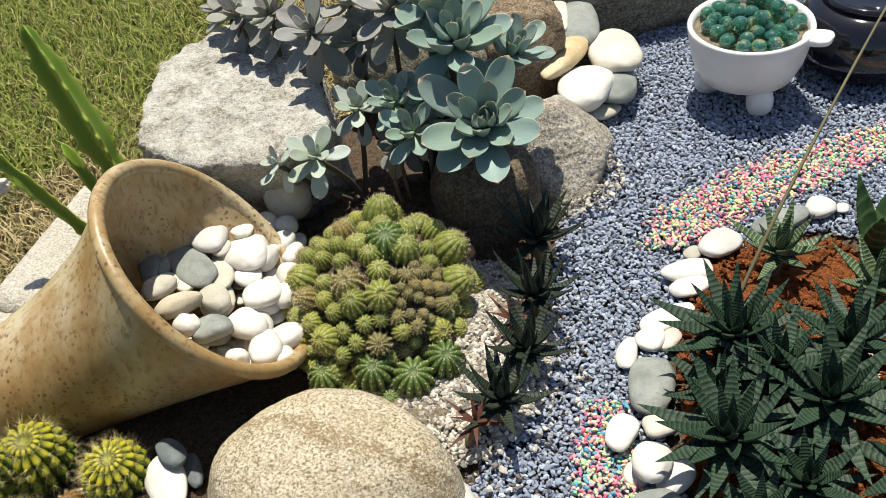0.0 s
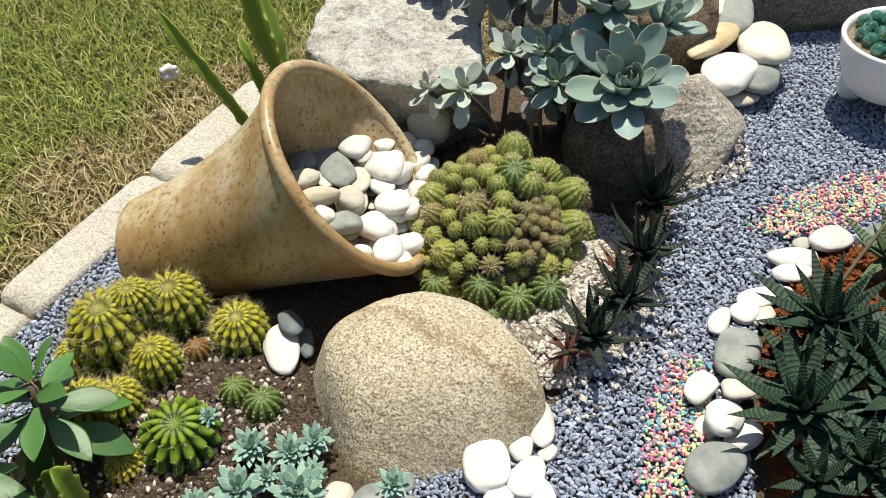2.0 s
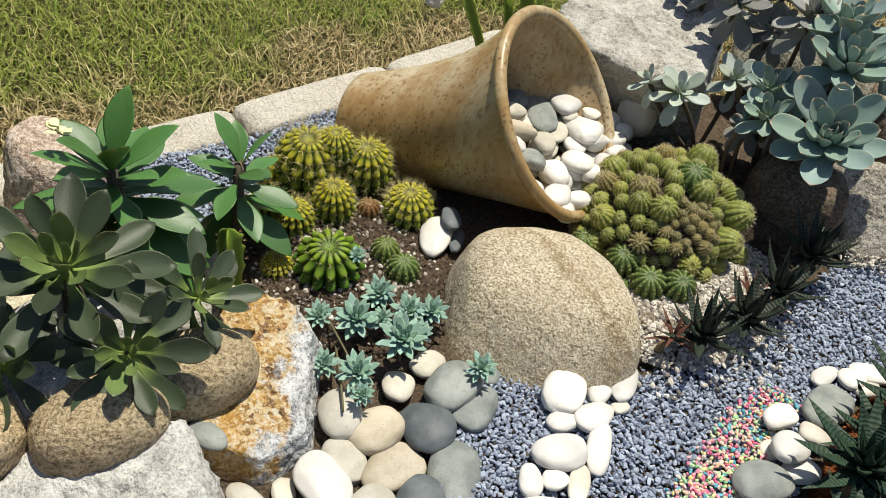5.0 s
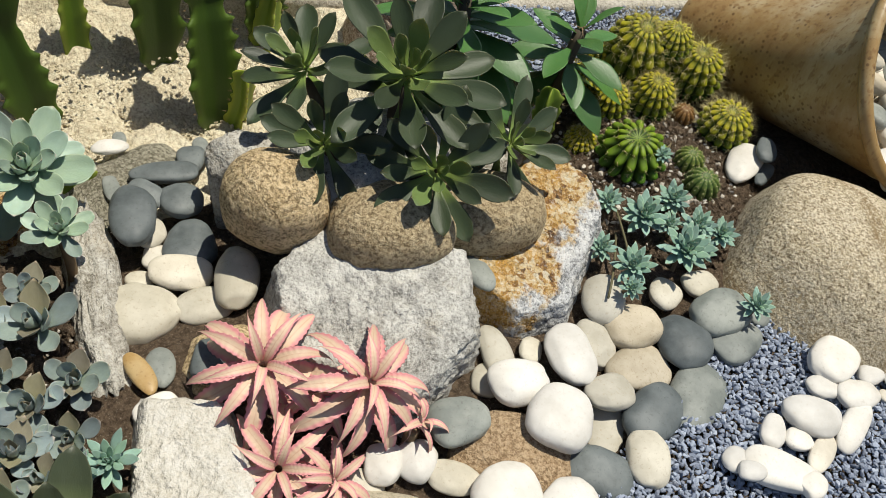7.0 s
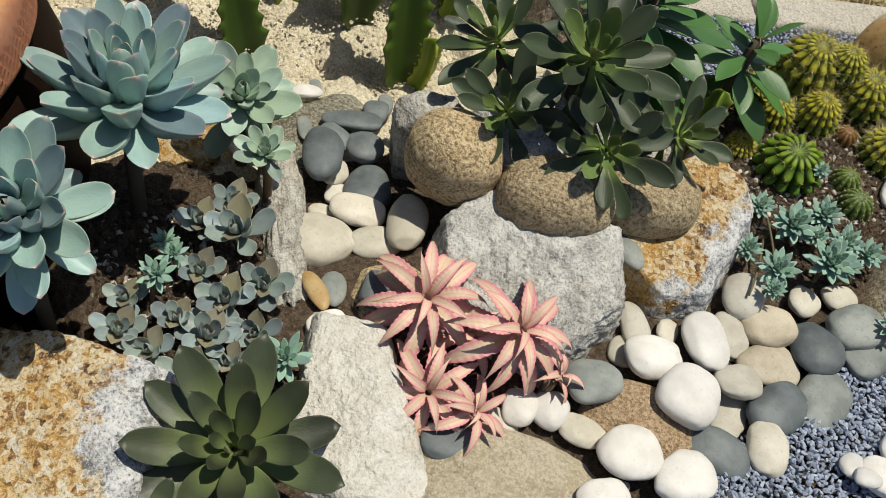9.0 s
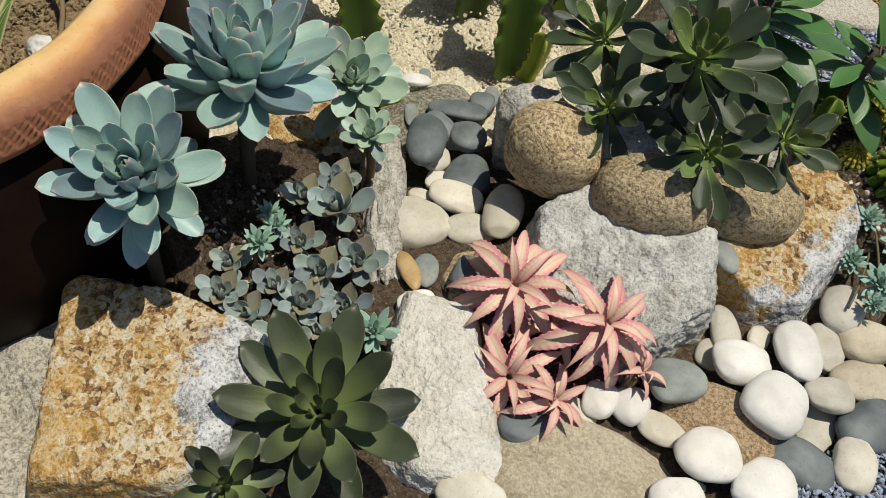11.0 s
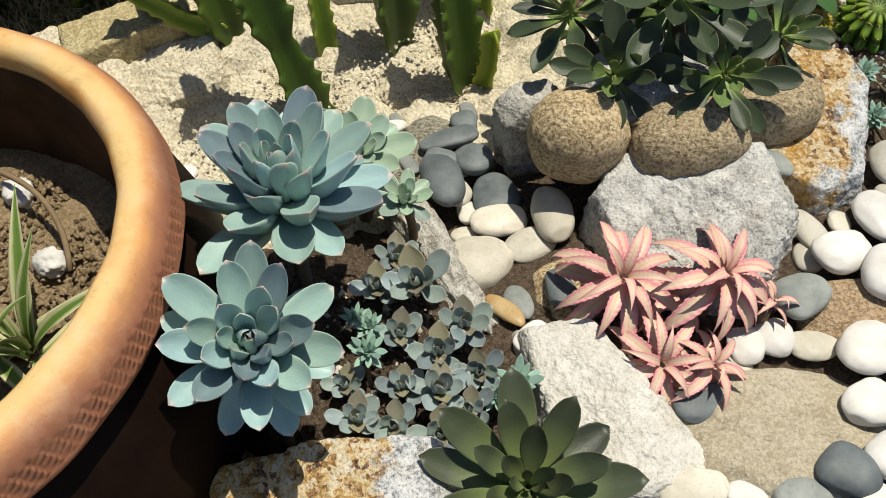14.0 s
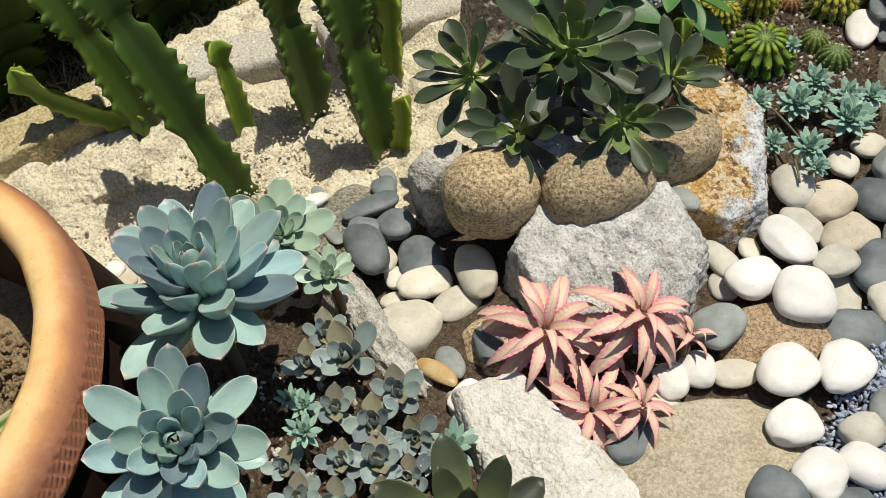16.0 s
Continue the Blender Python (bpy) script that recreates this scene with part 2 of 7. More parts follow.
M["red_brown"] = rock_mat("reddish_brown_river_rock", [(0.25, (0.3, 0.2, 0.11)), (0.5, (0.4, 0.285, 0.17)), (0.8, (0.5, 0.38, 0.25))], (0.17, 0.1, 0.05), 14.0, 330.0, 0.6, 1.6, dark=0.35, speck_at=0.54, pit=0.5)
M["brown_rock"] = rock_mat("brown_rock", [(0.25, (0.16, 0.11, 0.065)), (0.55, (0.265, 0.195, 0.125)), (0.8, (0.37, 0.3, 0.215))], (0.1, 0.065, 0.035), 16.0, 300.0, 0.5, 1.2, dark=0.5)
# Darker copy of brown_rock that paints in the echeveria's shadow.
M["shaded_brown"] = rock_mat("shaded_brown_rock", [(0.25, (0.075, 0.055, 0.036)), (0.55, (0.14, 0.105, 0.07)), (0.8, (0.22, 0.175, 0.125))], (0.05, 0.035, 0.02), 16.0, 300.0, 0.5, 1.2, dark=0.5)
M["flat_tan"] = rock_mat("flat_sandstone", [(0.25, (0.34, 0.285, 0.19)), (0.5, (0.44, 0.38, 0.27)), (0.8, (0.51, 0.455, 0.345))], (0.24, 0.185, 0.11), 9.0, 340.0, 0.35, 1.3, dark=0.35, speck_at=0.56, pit=0.25)
M["grey_rock"] = broken_mat("grey_quarry_rock", [(0.33, (0.19, 0.184, 0.168)), (0.42, (0.33, 0.322, 0.298)), (0.5, (0.425, 0.416, 0.386)), (0.62, (0.56, 0.55, 0.515))], (0.37, 0.33, 0.25), 0.55, speck=0.5)
M["white_rock"] = broken_mat("white_limestone_rock", [(0.35, (0.17, 0.15, 0.118)), (0.43, (0.31, 0.29, 0.25)), (0.51, (0.41, 0.39, 0.345)), (0.64, (0.53, 0.512, 0.465))], (0.42, 0.345, 0.24), 0.4, speck=0.4)
M["pale_rock"] = broken_mat("pale_limestone_slab", [(0.3, (0.38, 0.345, 0.28)), (0.4, (0.51, 0.48, 0.415)), (0.5, (0.58, 0.552, 0.49)), (0.64, (0.64, 0.615, 0.565))], (0.46, 0.39, 0.28), 0.45, speck=0.22)
M["rust_rock"] = broken_mat("rust_stained_rock", [(0.36, (0.1, 0.104, 0.108)), (0.44, (0.32, 0.325, 0.33)), (0.52, (0.5, 0.505, 0.505)), (0.64, (0.64, 0.63, 0.61))], (0.4, 0.32, 0.2), 0.3, True)
M["rust_rock_grey"] = broken_mat("half_rusted_grey_rock", [(0.36, (0.1, 0.104, 0.108)), (0.44, (0.32, 0.325, 0.33)), (0.52, (0.5, 0.505, 0.505)), (0.64, (0.64, 0.63, 0.61))], (0.4, 0.32, 0.2), 0.3, True, reach_at=0.05)
M["wedge_stone"] = rock_mat("grey_brown_wedge_stone", [(0.25, (0.25, 0.22, 0.17)), (0.5, (0.4, 0.36, 0.29)), (0.8, (0.54, 0.51, 0.45))], (0.13, 0.1, 0.07), 15.0, 300.0, 0.5, 1.4, dark=0.5)
M["brown_tan"] = rock_mat("brown_river_rock", [(0.25, (0.36, 0.27, 0.15)), (0.5, (0.46, 0.36, 0.215)), (0.8, (0.54, 0.445, 0.29))], (0.14, 0.09, 0.045), 16.0, 290.0, 0.6, 2.2, dark=0.35, speck_at=0.54, pit=0.5)
M["pink_stone"] = rock_mat("pinkish_speckled_stone", [(0.25, (0.33, 0.22, 0.16)), (0.5, (0.5, 0.39, 0.3)), (0.8, (0.64, 0.56, 0.48))], (0.2, 0.13, 0.08), 22.0, 240.0, 0.6, 1.3, dark=0.5)
M["mossy_rock"] = rock_mat("mossy_grey_rock", [(0.3, (0.17, 0.155, 0.115)), (0.55, (0.31, 0.285, 0.215)), (0.8, (0.43, 0.405, 0.32))], (0.09, 0.08, 0.05), 14.0, 300.0, 0.6, 2.2)
M["cement"] = rock_mat("rough_cement", [(0.25, (0.6, 0.515, 0.36)), (0.55, (0.74, 0.65, 0.475)), (0.8, (0.8, 0.72, 0.56))], (0.4, 0.32, 0.2), 10.0, 300.0, 0.35, 2.0, dark=0.25, speck_at=0.57, pit=0.5)
M["path"] = rock_mat("grey_pitted_concrete", [(0.25, (0.36, 0.32, 0.25)), (0.5, (0.47, 0.43, 0.345)), (0.8, (0.55, 0.51, 0.425))], (0.17, 0.15, 0.115), 12.0, 260.0, 0.5, 1.8, dark=0.4, speck_at=0.55, pit=0.6)
M["kerb"] = rock_mat("pale_concrete", [(0.25, (0.4, 0.365, 0.295)), (0.5, (0.5, 0.46, 0.385)), (0.8, (0.57, 0.535, 0.465))], (0.28, 0.24, 0.18), 12.0, 340.0, 0.4, 1.2, dark=0.25, speck_at=0.56, pit=0.5)
M["yellow_block"] = rock_mat("yellow_stone_block", [(0.25, (0.36, 0.29, 0.14)), (0.55, (0.47, 0.39, 0.21)), (0.8, (0.56, 0.49, 0.3))], (0.3, 0.23, 0.12), 14.0, 260.0, 0.45, 1.5, dark=0.3, speck_at=0.56)
M["soil"] = soil_mat("dark_soil", (0.06, 0.042, 0.029), (0.24, 0.175, 0.12), (0.5, 0.43, 0.34))
M["sandy"] = soil_mat("sandy_soil", (0.24, 0.19, 0.13), (0.5, 0.42, 0.31), (0.72, 0.65, 0.54), 200.0)
M["peat"] = soil_mat("orange_coco_peat", (0.2, 0.055, 0.018), (0.42, 0.15, 0.05), (0.55, 0.27, 0.1), 150.0)
M["potsoil"] = soil_mat("brown_potting_soil", (0.17, 0.115, 0.06), (0.44, 0.33, 0.195), (0.64, 0.54, 0.39), 190.0, 0.6)
M["lawn_soil"] = soil_mat("thatchy_lawn_soil", (0.06, 0.065, 0.02), (0.2, 0.17, 0.075), (0.4, 0.33, 0.17), 60.0)
M["gravel"] = chips_mat("blue_grey_gravel", [(0.0, (0.12, 0.14, 0.19)), (0.4, (0.235, 0.275, 0.365)), (0.8, (0.33, 0.38, 0.48)), (1.0, (0.44, 0.49, 0.58))])


def beads_mat():
    m = Nodes("dyed_aquarium_gravel", 0.5, 0.4)
    n = m.ramp(m.island(), [(0.0, (0.7, 0.12, 0.24)), (0.3, (0.78, 0.36, 0.42)), (0.31, (0.7, 0.66, 0.24)), (0.4, (0.78, 0.72, 0.4)), (0.42, (0.2, 0.52, 0.24)), (0.56, (0.52, 0.72, 0.38)), (0.58, (0.82, 0.42, 0.26)), (0.76, (0.82, 0.6, 0.5)), (0.78, (0.62, 0.55, 0.46)), (0.9, (0.5, 0.45, 0.4)), (0.91, (0.06, 0.28, 0.45)), (1.0, (0.12, 0.42, 0.48))])
    m.colour(n)
    m.bump(m.noise(m.coords(), 900.0, 3.0, 0.7), 0.4, 0.0006)
    return m.mat


def grass_mat():
    m = Nodes("lawn_grass", 0.7, 0.2)
    vec = m.coords()
    green = m.ramp(m.island(), [(0.0, (0.085, 0.13, 0.014)), (0.45, (0.185, 0.235, 0.032)), (0.8, (0.285, 0.305, 0.065)), (1.0, (0.46, 0.39, 0.18))])
    dry = m.ramp(m.island(), [(0.0, (0.2, 0.145, 0.06)), (0.5, (0.37, 0.285, 0.135)), (1.0, (0.54, 0.44, 0.25))])
    patch = m.noise(vec, 5.0, 5.0, 0.65)
    attr = m.node("ShaderNodeAttribute")
    attr.attribute_name = "dry"
    fac = m.maths("ADD", m.maths("MULTIPLY", m.maths("SUBTRACT", patch, 0.5), 2.2), attr.outputs["Fac"])
    m.colour(m.mix(m.ramp(fac, [(0.35, (0, 0, 0)), (0.65, (1, 1, 1))]), green, dry))
    m.bsdf.inputs["Subsurface Weight"].default_value = 0.0
    return m.mat


def stoneware_mat(name, lightest):
    m = Nodes(name, 0.38, 0.45)
    vec = m.coords()
    stretch = m.node("ShaderNodeMapping")
    stretch.inputs["Scale"].default_value = (1.0, 1.0, 0.45)
    m.link(vec, stretch.inputs["Vector"])
    big = m.noise(stretch.outputs[0], 8.0, 6.0, 0.65)
    col = m.ramp(big, [(0.38, lightest), (0.48, (0.44, 0.335, 0.18)), (0.57, (0.36, 0.235, 0.095)), (0.68, (0.26, 0.145, 0.052))])
    spots = m.noise(stretch.outputs[0], 130.0, 3.0, 0.6)
    col = m.mix(m.ramp(spots, [(0.55, (0, 0, 0)), (0.62, (0.6, 0.6, 0.6))]), col, (0.22, 0.115, 0.04))
    streak = m.noise(stretch.outputs[0], 30.0, 6.0, 0.75)
    col = m.mix(m.ramp(streak, [(0.46, (0, 0, 0)), (0.64, (0.5, 0.5, 0.5))]), col, (0.3, 0.175, 0.065))
    dots = m.ramp(m.voronoi(vec, 105.0).outputs["Distance"], [(0.2, (0.75, 0.75, 0.75)), (0.3, (0, 0, 0))])
    sown = m.ramp(m.noise(vec, 11.0, 4.0, 0.6), [(0.45, (0, 0, 0)), (0.55, (1, 1, 1))])
    col = m.mix(m.maths("MULTIPLY", dots, sown), col, (0.13, 0.065, 0.025))
    m.colour(col)
    m.bump(m.noise(stretch.outputs[0], 60.0, 5.0, 0.7), 0.3, 0.002)
    return m.mat


def terracotta_mat():
    """Glaze worn pale along the crown of the rim, red-brown on the imprinted band."""
    m = Nodes("glazed_terracotta", 0.5, 0.35)
    vec = m.coords()
    flat = m.node("ShaderNodeVectorMath")
    flat.operation = "MULTIPLY"
    m.link(vec, flat.inputs[0])
    flat.inputs[1].default_value = (1.0, 1.0, 0.0)
    size = m.node("ShaderNodeVectorMath")
    size.operation = "LENGTH"
    m.link(flat.outputs[0], size.inputs[0])
    big = m.noise(vec, 9.0, 6.0, 0.65)
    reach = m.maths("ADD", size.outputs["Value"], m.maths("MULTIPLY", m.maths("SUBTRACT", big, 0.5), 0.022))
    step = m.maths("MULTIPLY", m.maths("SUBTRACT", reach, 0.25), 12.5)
    # The near-black first stop paints shade on the inner edge of the rim.
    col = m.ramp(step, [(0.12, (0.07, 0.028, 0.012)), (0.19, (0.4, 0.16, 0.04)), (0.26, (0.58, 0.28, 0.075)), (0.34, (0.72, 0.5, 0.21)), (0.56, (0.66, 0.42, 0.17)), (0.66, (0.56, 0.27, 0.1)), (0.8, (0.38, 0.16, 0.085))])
    blot = m.noise(vec, 6.0, 7.0, 0.6)
    col = m.mix(m.ramp(blot, [(0.54, (0, 0, 0)), (0.59, (0.5, 0.5, 0.5))]), col, (0.62, 0.29, 0.085))
    fine = m.noise(vec, 240.0, 4.0, 0.7)
    worn = m.noise(vec, 17.0, 9.0, 0.75)
    col = m.mix(m.ramp(worn, [(0.5, (0, 0, 0)), (0.66, (0.3, 0.3, 0.3))]), col, (0.68, 0.55, 0.38))
    col = m.mix(m.ramp(worn, [(0.38, (0.2, 0.2, 0.2)), (0.46, (0, 0, 0))]), col, (0.24, 0.11, 0.05))
    band = m.ramp(step, [(0.7, (0, 0, 0)), (0.82, (0.7, 0.7, 0.7))])
    col = m.mix(band, col, (0.3, 0.12, 0.065))
    col = m.mix(m.ramp(fine, [(0.62, (0, 0, 0)), (0.72, (0.45, 0.45, 0.45))]), col, (0.2, 0.07, 0.03))
    m.colour(col)
    m.bump(m.noise(vec, 90.0, 8.0, 0.75), 0.6, 0.0025)
    return m.mat


def plain_mat(name, col, rough=0.5, spec=0.4, grain=200.0, var=0.18, bump=0.2):
    m = Nodes(name, rough, spec)
    vec = m.coords()
    a, b = tuple(c * (1 - var) for c in col), tuple(min(1, c * (1 + var)) for c in col)
    m.colour(m.ramp(m.noise(vec, grain * 0.12, 5.0, 0.6), [(0.3, a), (0.7, b)]))
    m.bump(m.noise(vec, grain, 4.0, 0.7), bump, 0.001)
    return m.mat


def marble_mat():
    m = Nodes("green_glass_marble", 0.06, 0.7)
    vec, rnd = m.coords(), m.random()
    col = m.ramp(m.noise(vec, 60.0, 2.0, 0.5, m.maths("MULTIPLY", rnd, 30.0)), [(0.38, (0.02, 0.15, 0.07)), (0.48, (0.1, 0.4, 0.22)), (0.56, (0.05, 0.28, 0.3)), (0.64, (0.6, 0.66, 0.26))])
    m.colour(col)
    m.bsdf.inputs["Transmission Weight"].default_value = 0.72
    m.bsdf.inputs["Coat Weight"].default_value = 0.8
    m.bsdf.inputs["Coat Roughness"].default_value = 0.1
    return m.mat


def banded_mat(name, base, band, scale, amount):
    """A dark leaf crossed by rows of pale ridges."""
    m = Nodes(name, 0.55, 0.25)
    gen, rnd = m.coords("Generated"), m.random()
    wave = m.node("ShaderNodeTexWave", Scale=scale, Distortion=2.5, Detail=3.0)
    wave.bands_direction = "Y"
    m.link(gen, wave.inputs["Vector"])
    lines = m.ramp(wave.outputs["Fac"], [(0.72, (0, 0, 0)), (0.92, (amount,) * 3)])
    tone = m.ramp(m.noise(gen, 3.0, 4.0, 0.6, m.maths("MULTIPLY", rnd, 50.0)), [(0.3, tuple(c * 0.6 for c in base)), (0.7, tuple(c * 1.5 for c in base))])
    m.colour(m.mix(lines, tone, band))
    m.bump(wave.outputs["Fac"], 0.4, 0.0009)
    return m.mat


def striped_mat(name, edge_col, mid_col, low_col):
    """A strap leaf with coloured margins and a pale band down the middle."""
    m = Nodes(name, 0.5, 0.35)
    gen, rnd = m.coords("Generated"), m.random()
    attr = m.node("ShaderNodeAttribute")
    attr.attribute_name = "across"
    side = m.maths("ADD", attr.outputs["Fac"], m.maths("MULTIPLY", m.maths("SUBTRACT", m.noise(gen, 9.0, 3.0, 0.6, rnd), 0.5), 0.35))
    col = m.ramp(side, [(0.0, low_col), (0.12, mid_col), (0.4, mid_col), (0.74, edge_col), (1.0, tuple(0.86 * c for c in edge_col))])
    tone = m.ramp(rnd, [(0.0, (0.85, 0.8, 0.77)), (1.0, (1.08, 1.02, 1.0))])
    m.colour(m.mix(1.0, col, tone, "MULTIPLY"))
    m.bump(m.noise(gen, 20.0, 4.0, 0.7, rnd), 0.25, 0.001)
    return m.mat


def cactus_mat(name, groove_shade, rib, top, foot=0.55, top_from=0.5):
    m = Nodes(name, 0.5, 0.3)
    attr = m.node("ShaderNodeAttribute")
    attr.attribute_name = "ridge"
    rnd, gen = m.random(), m.coords("Generated")
    sep = m.node("ShaderNodeSeparateXYZ")
    m.link(gen, sep.inputs[0])
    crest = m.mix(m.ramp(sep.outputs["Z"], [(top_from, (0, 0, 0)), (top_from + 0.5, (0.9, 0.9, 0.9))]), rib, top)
    # Shade between the ribs is painted in: grooves take a darker colour than crests.
    col = m.mix(attr.outputs["Fac"], groove_shade, crest)
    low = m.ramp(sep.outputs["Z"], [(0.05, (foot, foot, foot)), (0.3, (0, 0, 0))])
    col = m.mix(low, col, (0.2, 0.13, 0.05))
    tone = m.ramp(rnd, [(0.0, (0.7, 0.74, 0.7)), (0.6, (1, 1, 1)), (1.0, (1.2, 1.08, 0.9))])
    m.colour(m.mix(1.0, col, tone, "MULTIPLY"))
    m.bump(m.noise(gen, 30.0, 4.0, 0.7), 0.25, 0.001)
    return m.mat


M["grit"] = chips_mat("pale_grit", [(0.0, (0.12, 0.1, 0.08)), (0.3, (0.34, 0.29, 0.22)), (0.7, (0.55, 0.49, 0.4)), (1.0, (0.72, 0.68, 0.6))])
M["beads"] = beads_mat()
M["grass"] = grass_mat()
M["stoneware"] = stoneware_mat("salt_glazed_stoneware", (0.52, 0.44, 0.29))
# Same stoneware with a darker lightest tone, painting the shade inside the pot.
M["stoneware_inner"] = stoneware_mat("shaded_stoneware", (0.36, 0.26, 0.14))
M["terracotta"] = terracotta_mat()
# Brown glaze taken down to near black to include the shade below the rim.
M["shaded_glaze"] = plain_mat("shaded_brown_glazed_terracotta", (0.010, 0.005, 0.0035), 0.5, 0.06, 90.0, 0.5, 0.3)
# Dark clay with the shade inside the planter mixed into its colour.
M["shaded_inner"] = plain_mat("shaded_unglazed_clay", (0.075, 0.04, 0.02), 0.85, 0.1, 60.0, 0.5, 0.5)
M["bowl"] = plain_mat("white_glazed_ceramic", (0.78, 0.77, 0.74), 0.3, 0.5, 160.0, 0.06, 0.15)
M["black_glaze"] = plain_mat("black_glazed_ceramic", (0.012, 0.012, 0.016), 0.08, 0.6, 40.0, 0.2, 0.05)
M["marble"] = marble_mat()
M["echeveria"] = leaf_mat("blue_green_echeveria_leaf", (0.272, 0.382, 0.366), (0.48, 0.31, 0.28), (0.4, 0.44, 0.38), 0.5, 0.4, 0.42, 0.93, 0.45, (0.24, 0.33, 0.19), 0.5)
M["echeveria_green"] = leaf_mat("grey_green_echeveria_leaf", (0.21, 0.285, 0.255), (0.4, 0.24, 0.13), (0.33, 0.34, 0.26), 0.45, 0.45, 0.4, 0.92, 0.4, (0.26, 0.33, 0.19))
M["echeveria_pale"] = leaf_mat("pale_green_echeveria_leaf", (0.31, 0.4, 0.315), (0.44, 0.33, 0.28), (0.42, 0.46, 0.38), 0.45, 0.42, 0.4, 0.95, 0.4, (0.29, 0.37, 0.22), 0.35)
M["ghost"] = leaf_mat("lavender_grey_ghost_plant_leaf", (0.225, 0.22, 0.205), (0.33, 0.28, 0.26), (0.36, 0.345, 0.32), 0.4, 0.5, 0.35, 0.92, 0.35, (0.27, 0.29, 0.21))
M["grapto"] = leaf_mat("dull_blue_graptoveria_leaf", (0.24, 0.29, 0.285), (0.34, 0.26, 0.21), (0.33, 0.31, 0.28), 0.55, 0.42, 0.4, 0.9, 0.5, (0.23, 0.28, 0.2), 0.4)
M["grapto_old"] = leaf_mat("bronzed_graptoveria_leaf", (0.25, 0.225, 0.16), (0.34, 0.23, 0.17), (0.33, 0.27, 0.2), 0.5, 0.5, 0.3, 0.9, 0.5, (0.25, 0.27, 0.16), 0.35)
M["ghost_pale"] = leaf_mat("pale_green_ghost_plant_leaf", (0.36, 0.4, 0.35), (0.42, 0.4, 0.36), (0.46, 0.47, 0.42), 0.4, 0.5, 0.35, 0.92, 0.35, (0.28, 0.34, 0.22))
M["aeonium"] = leaf_mat("dark_green_spoon_leaf", (0.041, 0.058, 0.029), (0.04, 0.043, 0.026), (0.046, 0.05, 0.03), 0.12, 0.45, 0.32, 0.9, 0.5, (0.27, 0.37, 0.08), 0.4)
M["aeonium_wide"] = leaf_mat("olive_spoon_leaf", (0.046, 0.056, 0.028), (0.044, 0.05, 0.028), (0.05, 0.055, 0.032), 0.2, 0.42, 0.4, 0.86, 0.4, (0.25, 0.31, 0.11), 0.5, 0.72)
M["aeonium_heart"] = leaf_mat("pale_green_heart_leaf", (0.115, 0.165, 0.05), (0.09, 0.12, 0.05), (0.12, 0.16, 0.06), 0.3, 0.45, 0.35, 0.8, 0.4, (0.3, 0.36, 0.1), 0.3)
M["mini"] = leaf_mat("mint_miniature_echeveria_leaf", (0.25, 0.38, 0.31), (0.4, 0.48, 0.42), (0.42, 0.52, 0.45), 0.4, 0.55, 0.25, 0.9, 0.45, (0.11, 0.22, 0.12))
M["euphorbia_leaf"] = leaf_mat("green_euphorbia_leaf", (0.06, 0.15, 0.035), (0.07, 0.16, 0.035), (0.08, 0.18, 0.05), 0.25, 0.4, 0.4, 0.9, 0.3)
M["haworthia"] = banded_mat("dark_haworthia_leaf", (0.017, 0.038, 0.02), (0.26, 0.31, 0.24), 4.6, 0.12)
M["haworthia_pale"] = banded_mat("spotted_green_aloe_leaf", (0.05, 0.085, 0.035), (0.28, 0.32, 0.22), 4.0, 0.6)
M["haworthia_row"] = banded_mat("blackish_haworthia_leaf", (0.018, 0.027, 0.017), (0.2, 0.21, 0.17), 4.6, 0.14)
M["sansevieria"] = banded_mat("mottled_sansevieria_leaf", (0.028, 0.06, 0.02), (0.1, 0.16, 0.06), 1.6, 0.7)
M["bromeliad"] = striped_mat("pink_earth_star_leaf", (0.67, 0.3, 0.315), (0.62, 0.485, 0.355), (0.56, 0.39, 0.29))
M["spider"] = striped_mat("variegated_spider_plant_leaf", (0.55, 0.57, 0.32), (0.12, 0.22, 0.035), (0.09, 0.17, 0.03))
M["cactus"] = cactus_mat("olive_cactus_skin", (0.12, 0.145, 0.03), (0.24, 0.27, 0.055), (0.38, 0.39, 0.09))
# Near-black grooves and bright tops put shade and sunlight into the skin colour.
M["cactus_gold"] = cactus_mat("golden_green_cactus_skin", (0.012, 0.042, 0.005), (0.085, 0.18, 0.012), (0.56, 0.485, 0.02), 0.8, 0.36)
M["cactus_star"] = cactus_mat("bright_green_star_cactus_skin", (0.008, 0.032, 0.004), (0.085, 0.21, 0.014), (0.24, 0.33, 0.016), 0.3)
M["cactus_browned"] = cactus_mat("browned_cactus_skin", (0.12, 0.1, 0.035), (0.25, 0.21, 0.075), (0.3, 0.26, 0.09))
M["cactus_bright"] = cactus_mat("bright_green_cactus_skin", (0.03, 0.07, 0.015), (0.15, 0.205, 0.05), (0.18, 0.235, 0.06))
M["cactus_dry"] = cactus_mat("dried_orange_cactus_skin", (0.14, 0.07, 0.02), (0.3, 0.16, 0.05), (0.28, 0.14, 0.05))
M["spine"] = plain_mat("straw_cactus_spines", (0.66, 0.6, 0.36), 0.6, 0.2, 300.0, 0.3)
M["spine_gold"] = plain_mat("golden_cactus_spines", (0.68, 0.58, 0.28), 0.6, 0.2, 300.0, 0.3)
M["spine_brown"] = plain_mat("brown_cactus_spines", (0.62, 0.54, 0.34), 0.6, 0.2, 300.0, 0.3)
M["column"] = cactus_mat("green_columnar_euphorbia_skin", (0.04, 0.075, 0.01), (0.085, 0.14, 0.018), (0.075, 0.125, 0.015), 0.0)
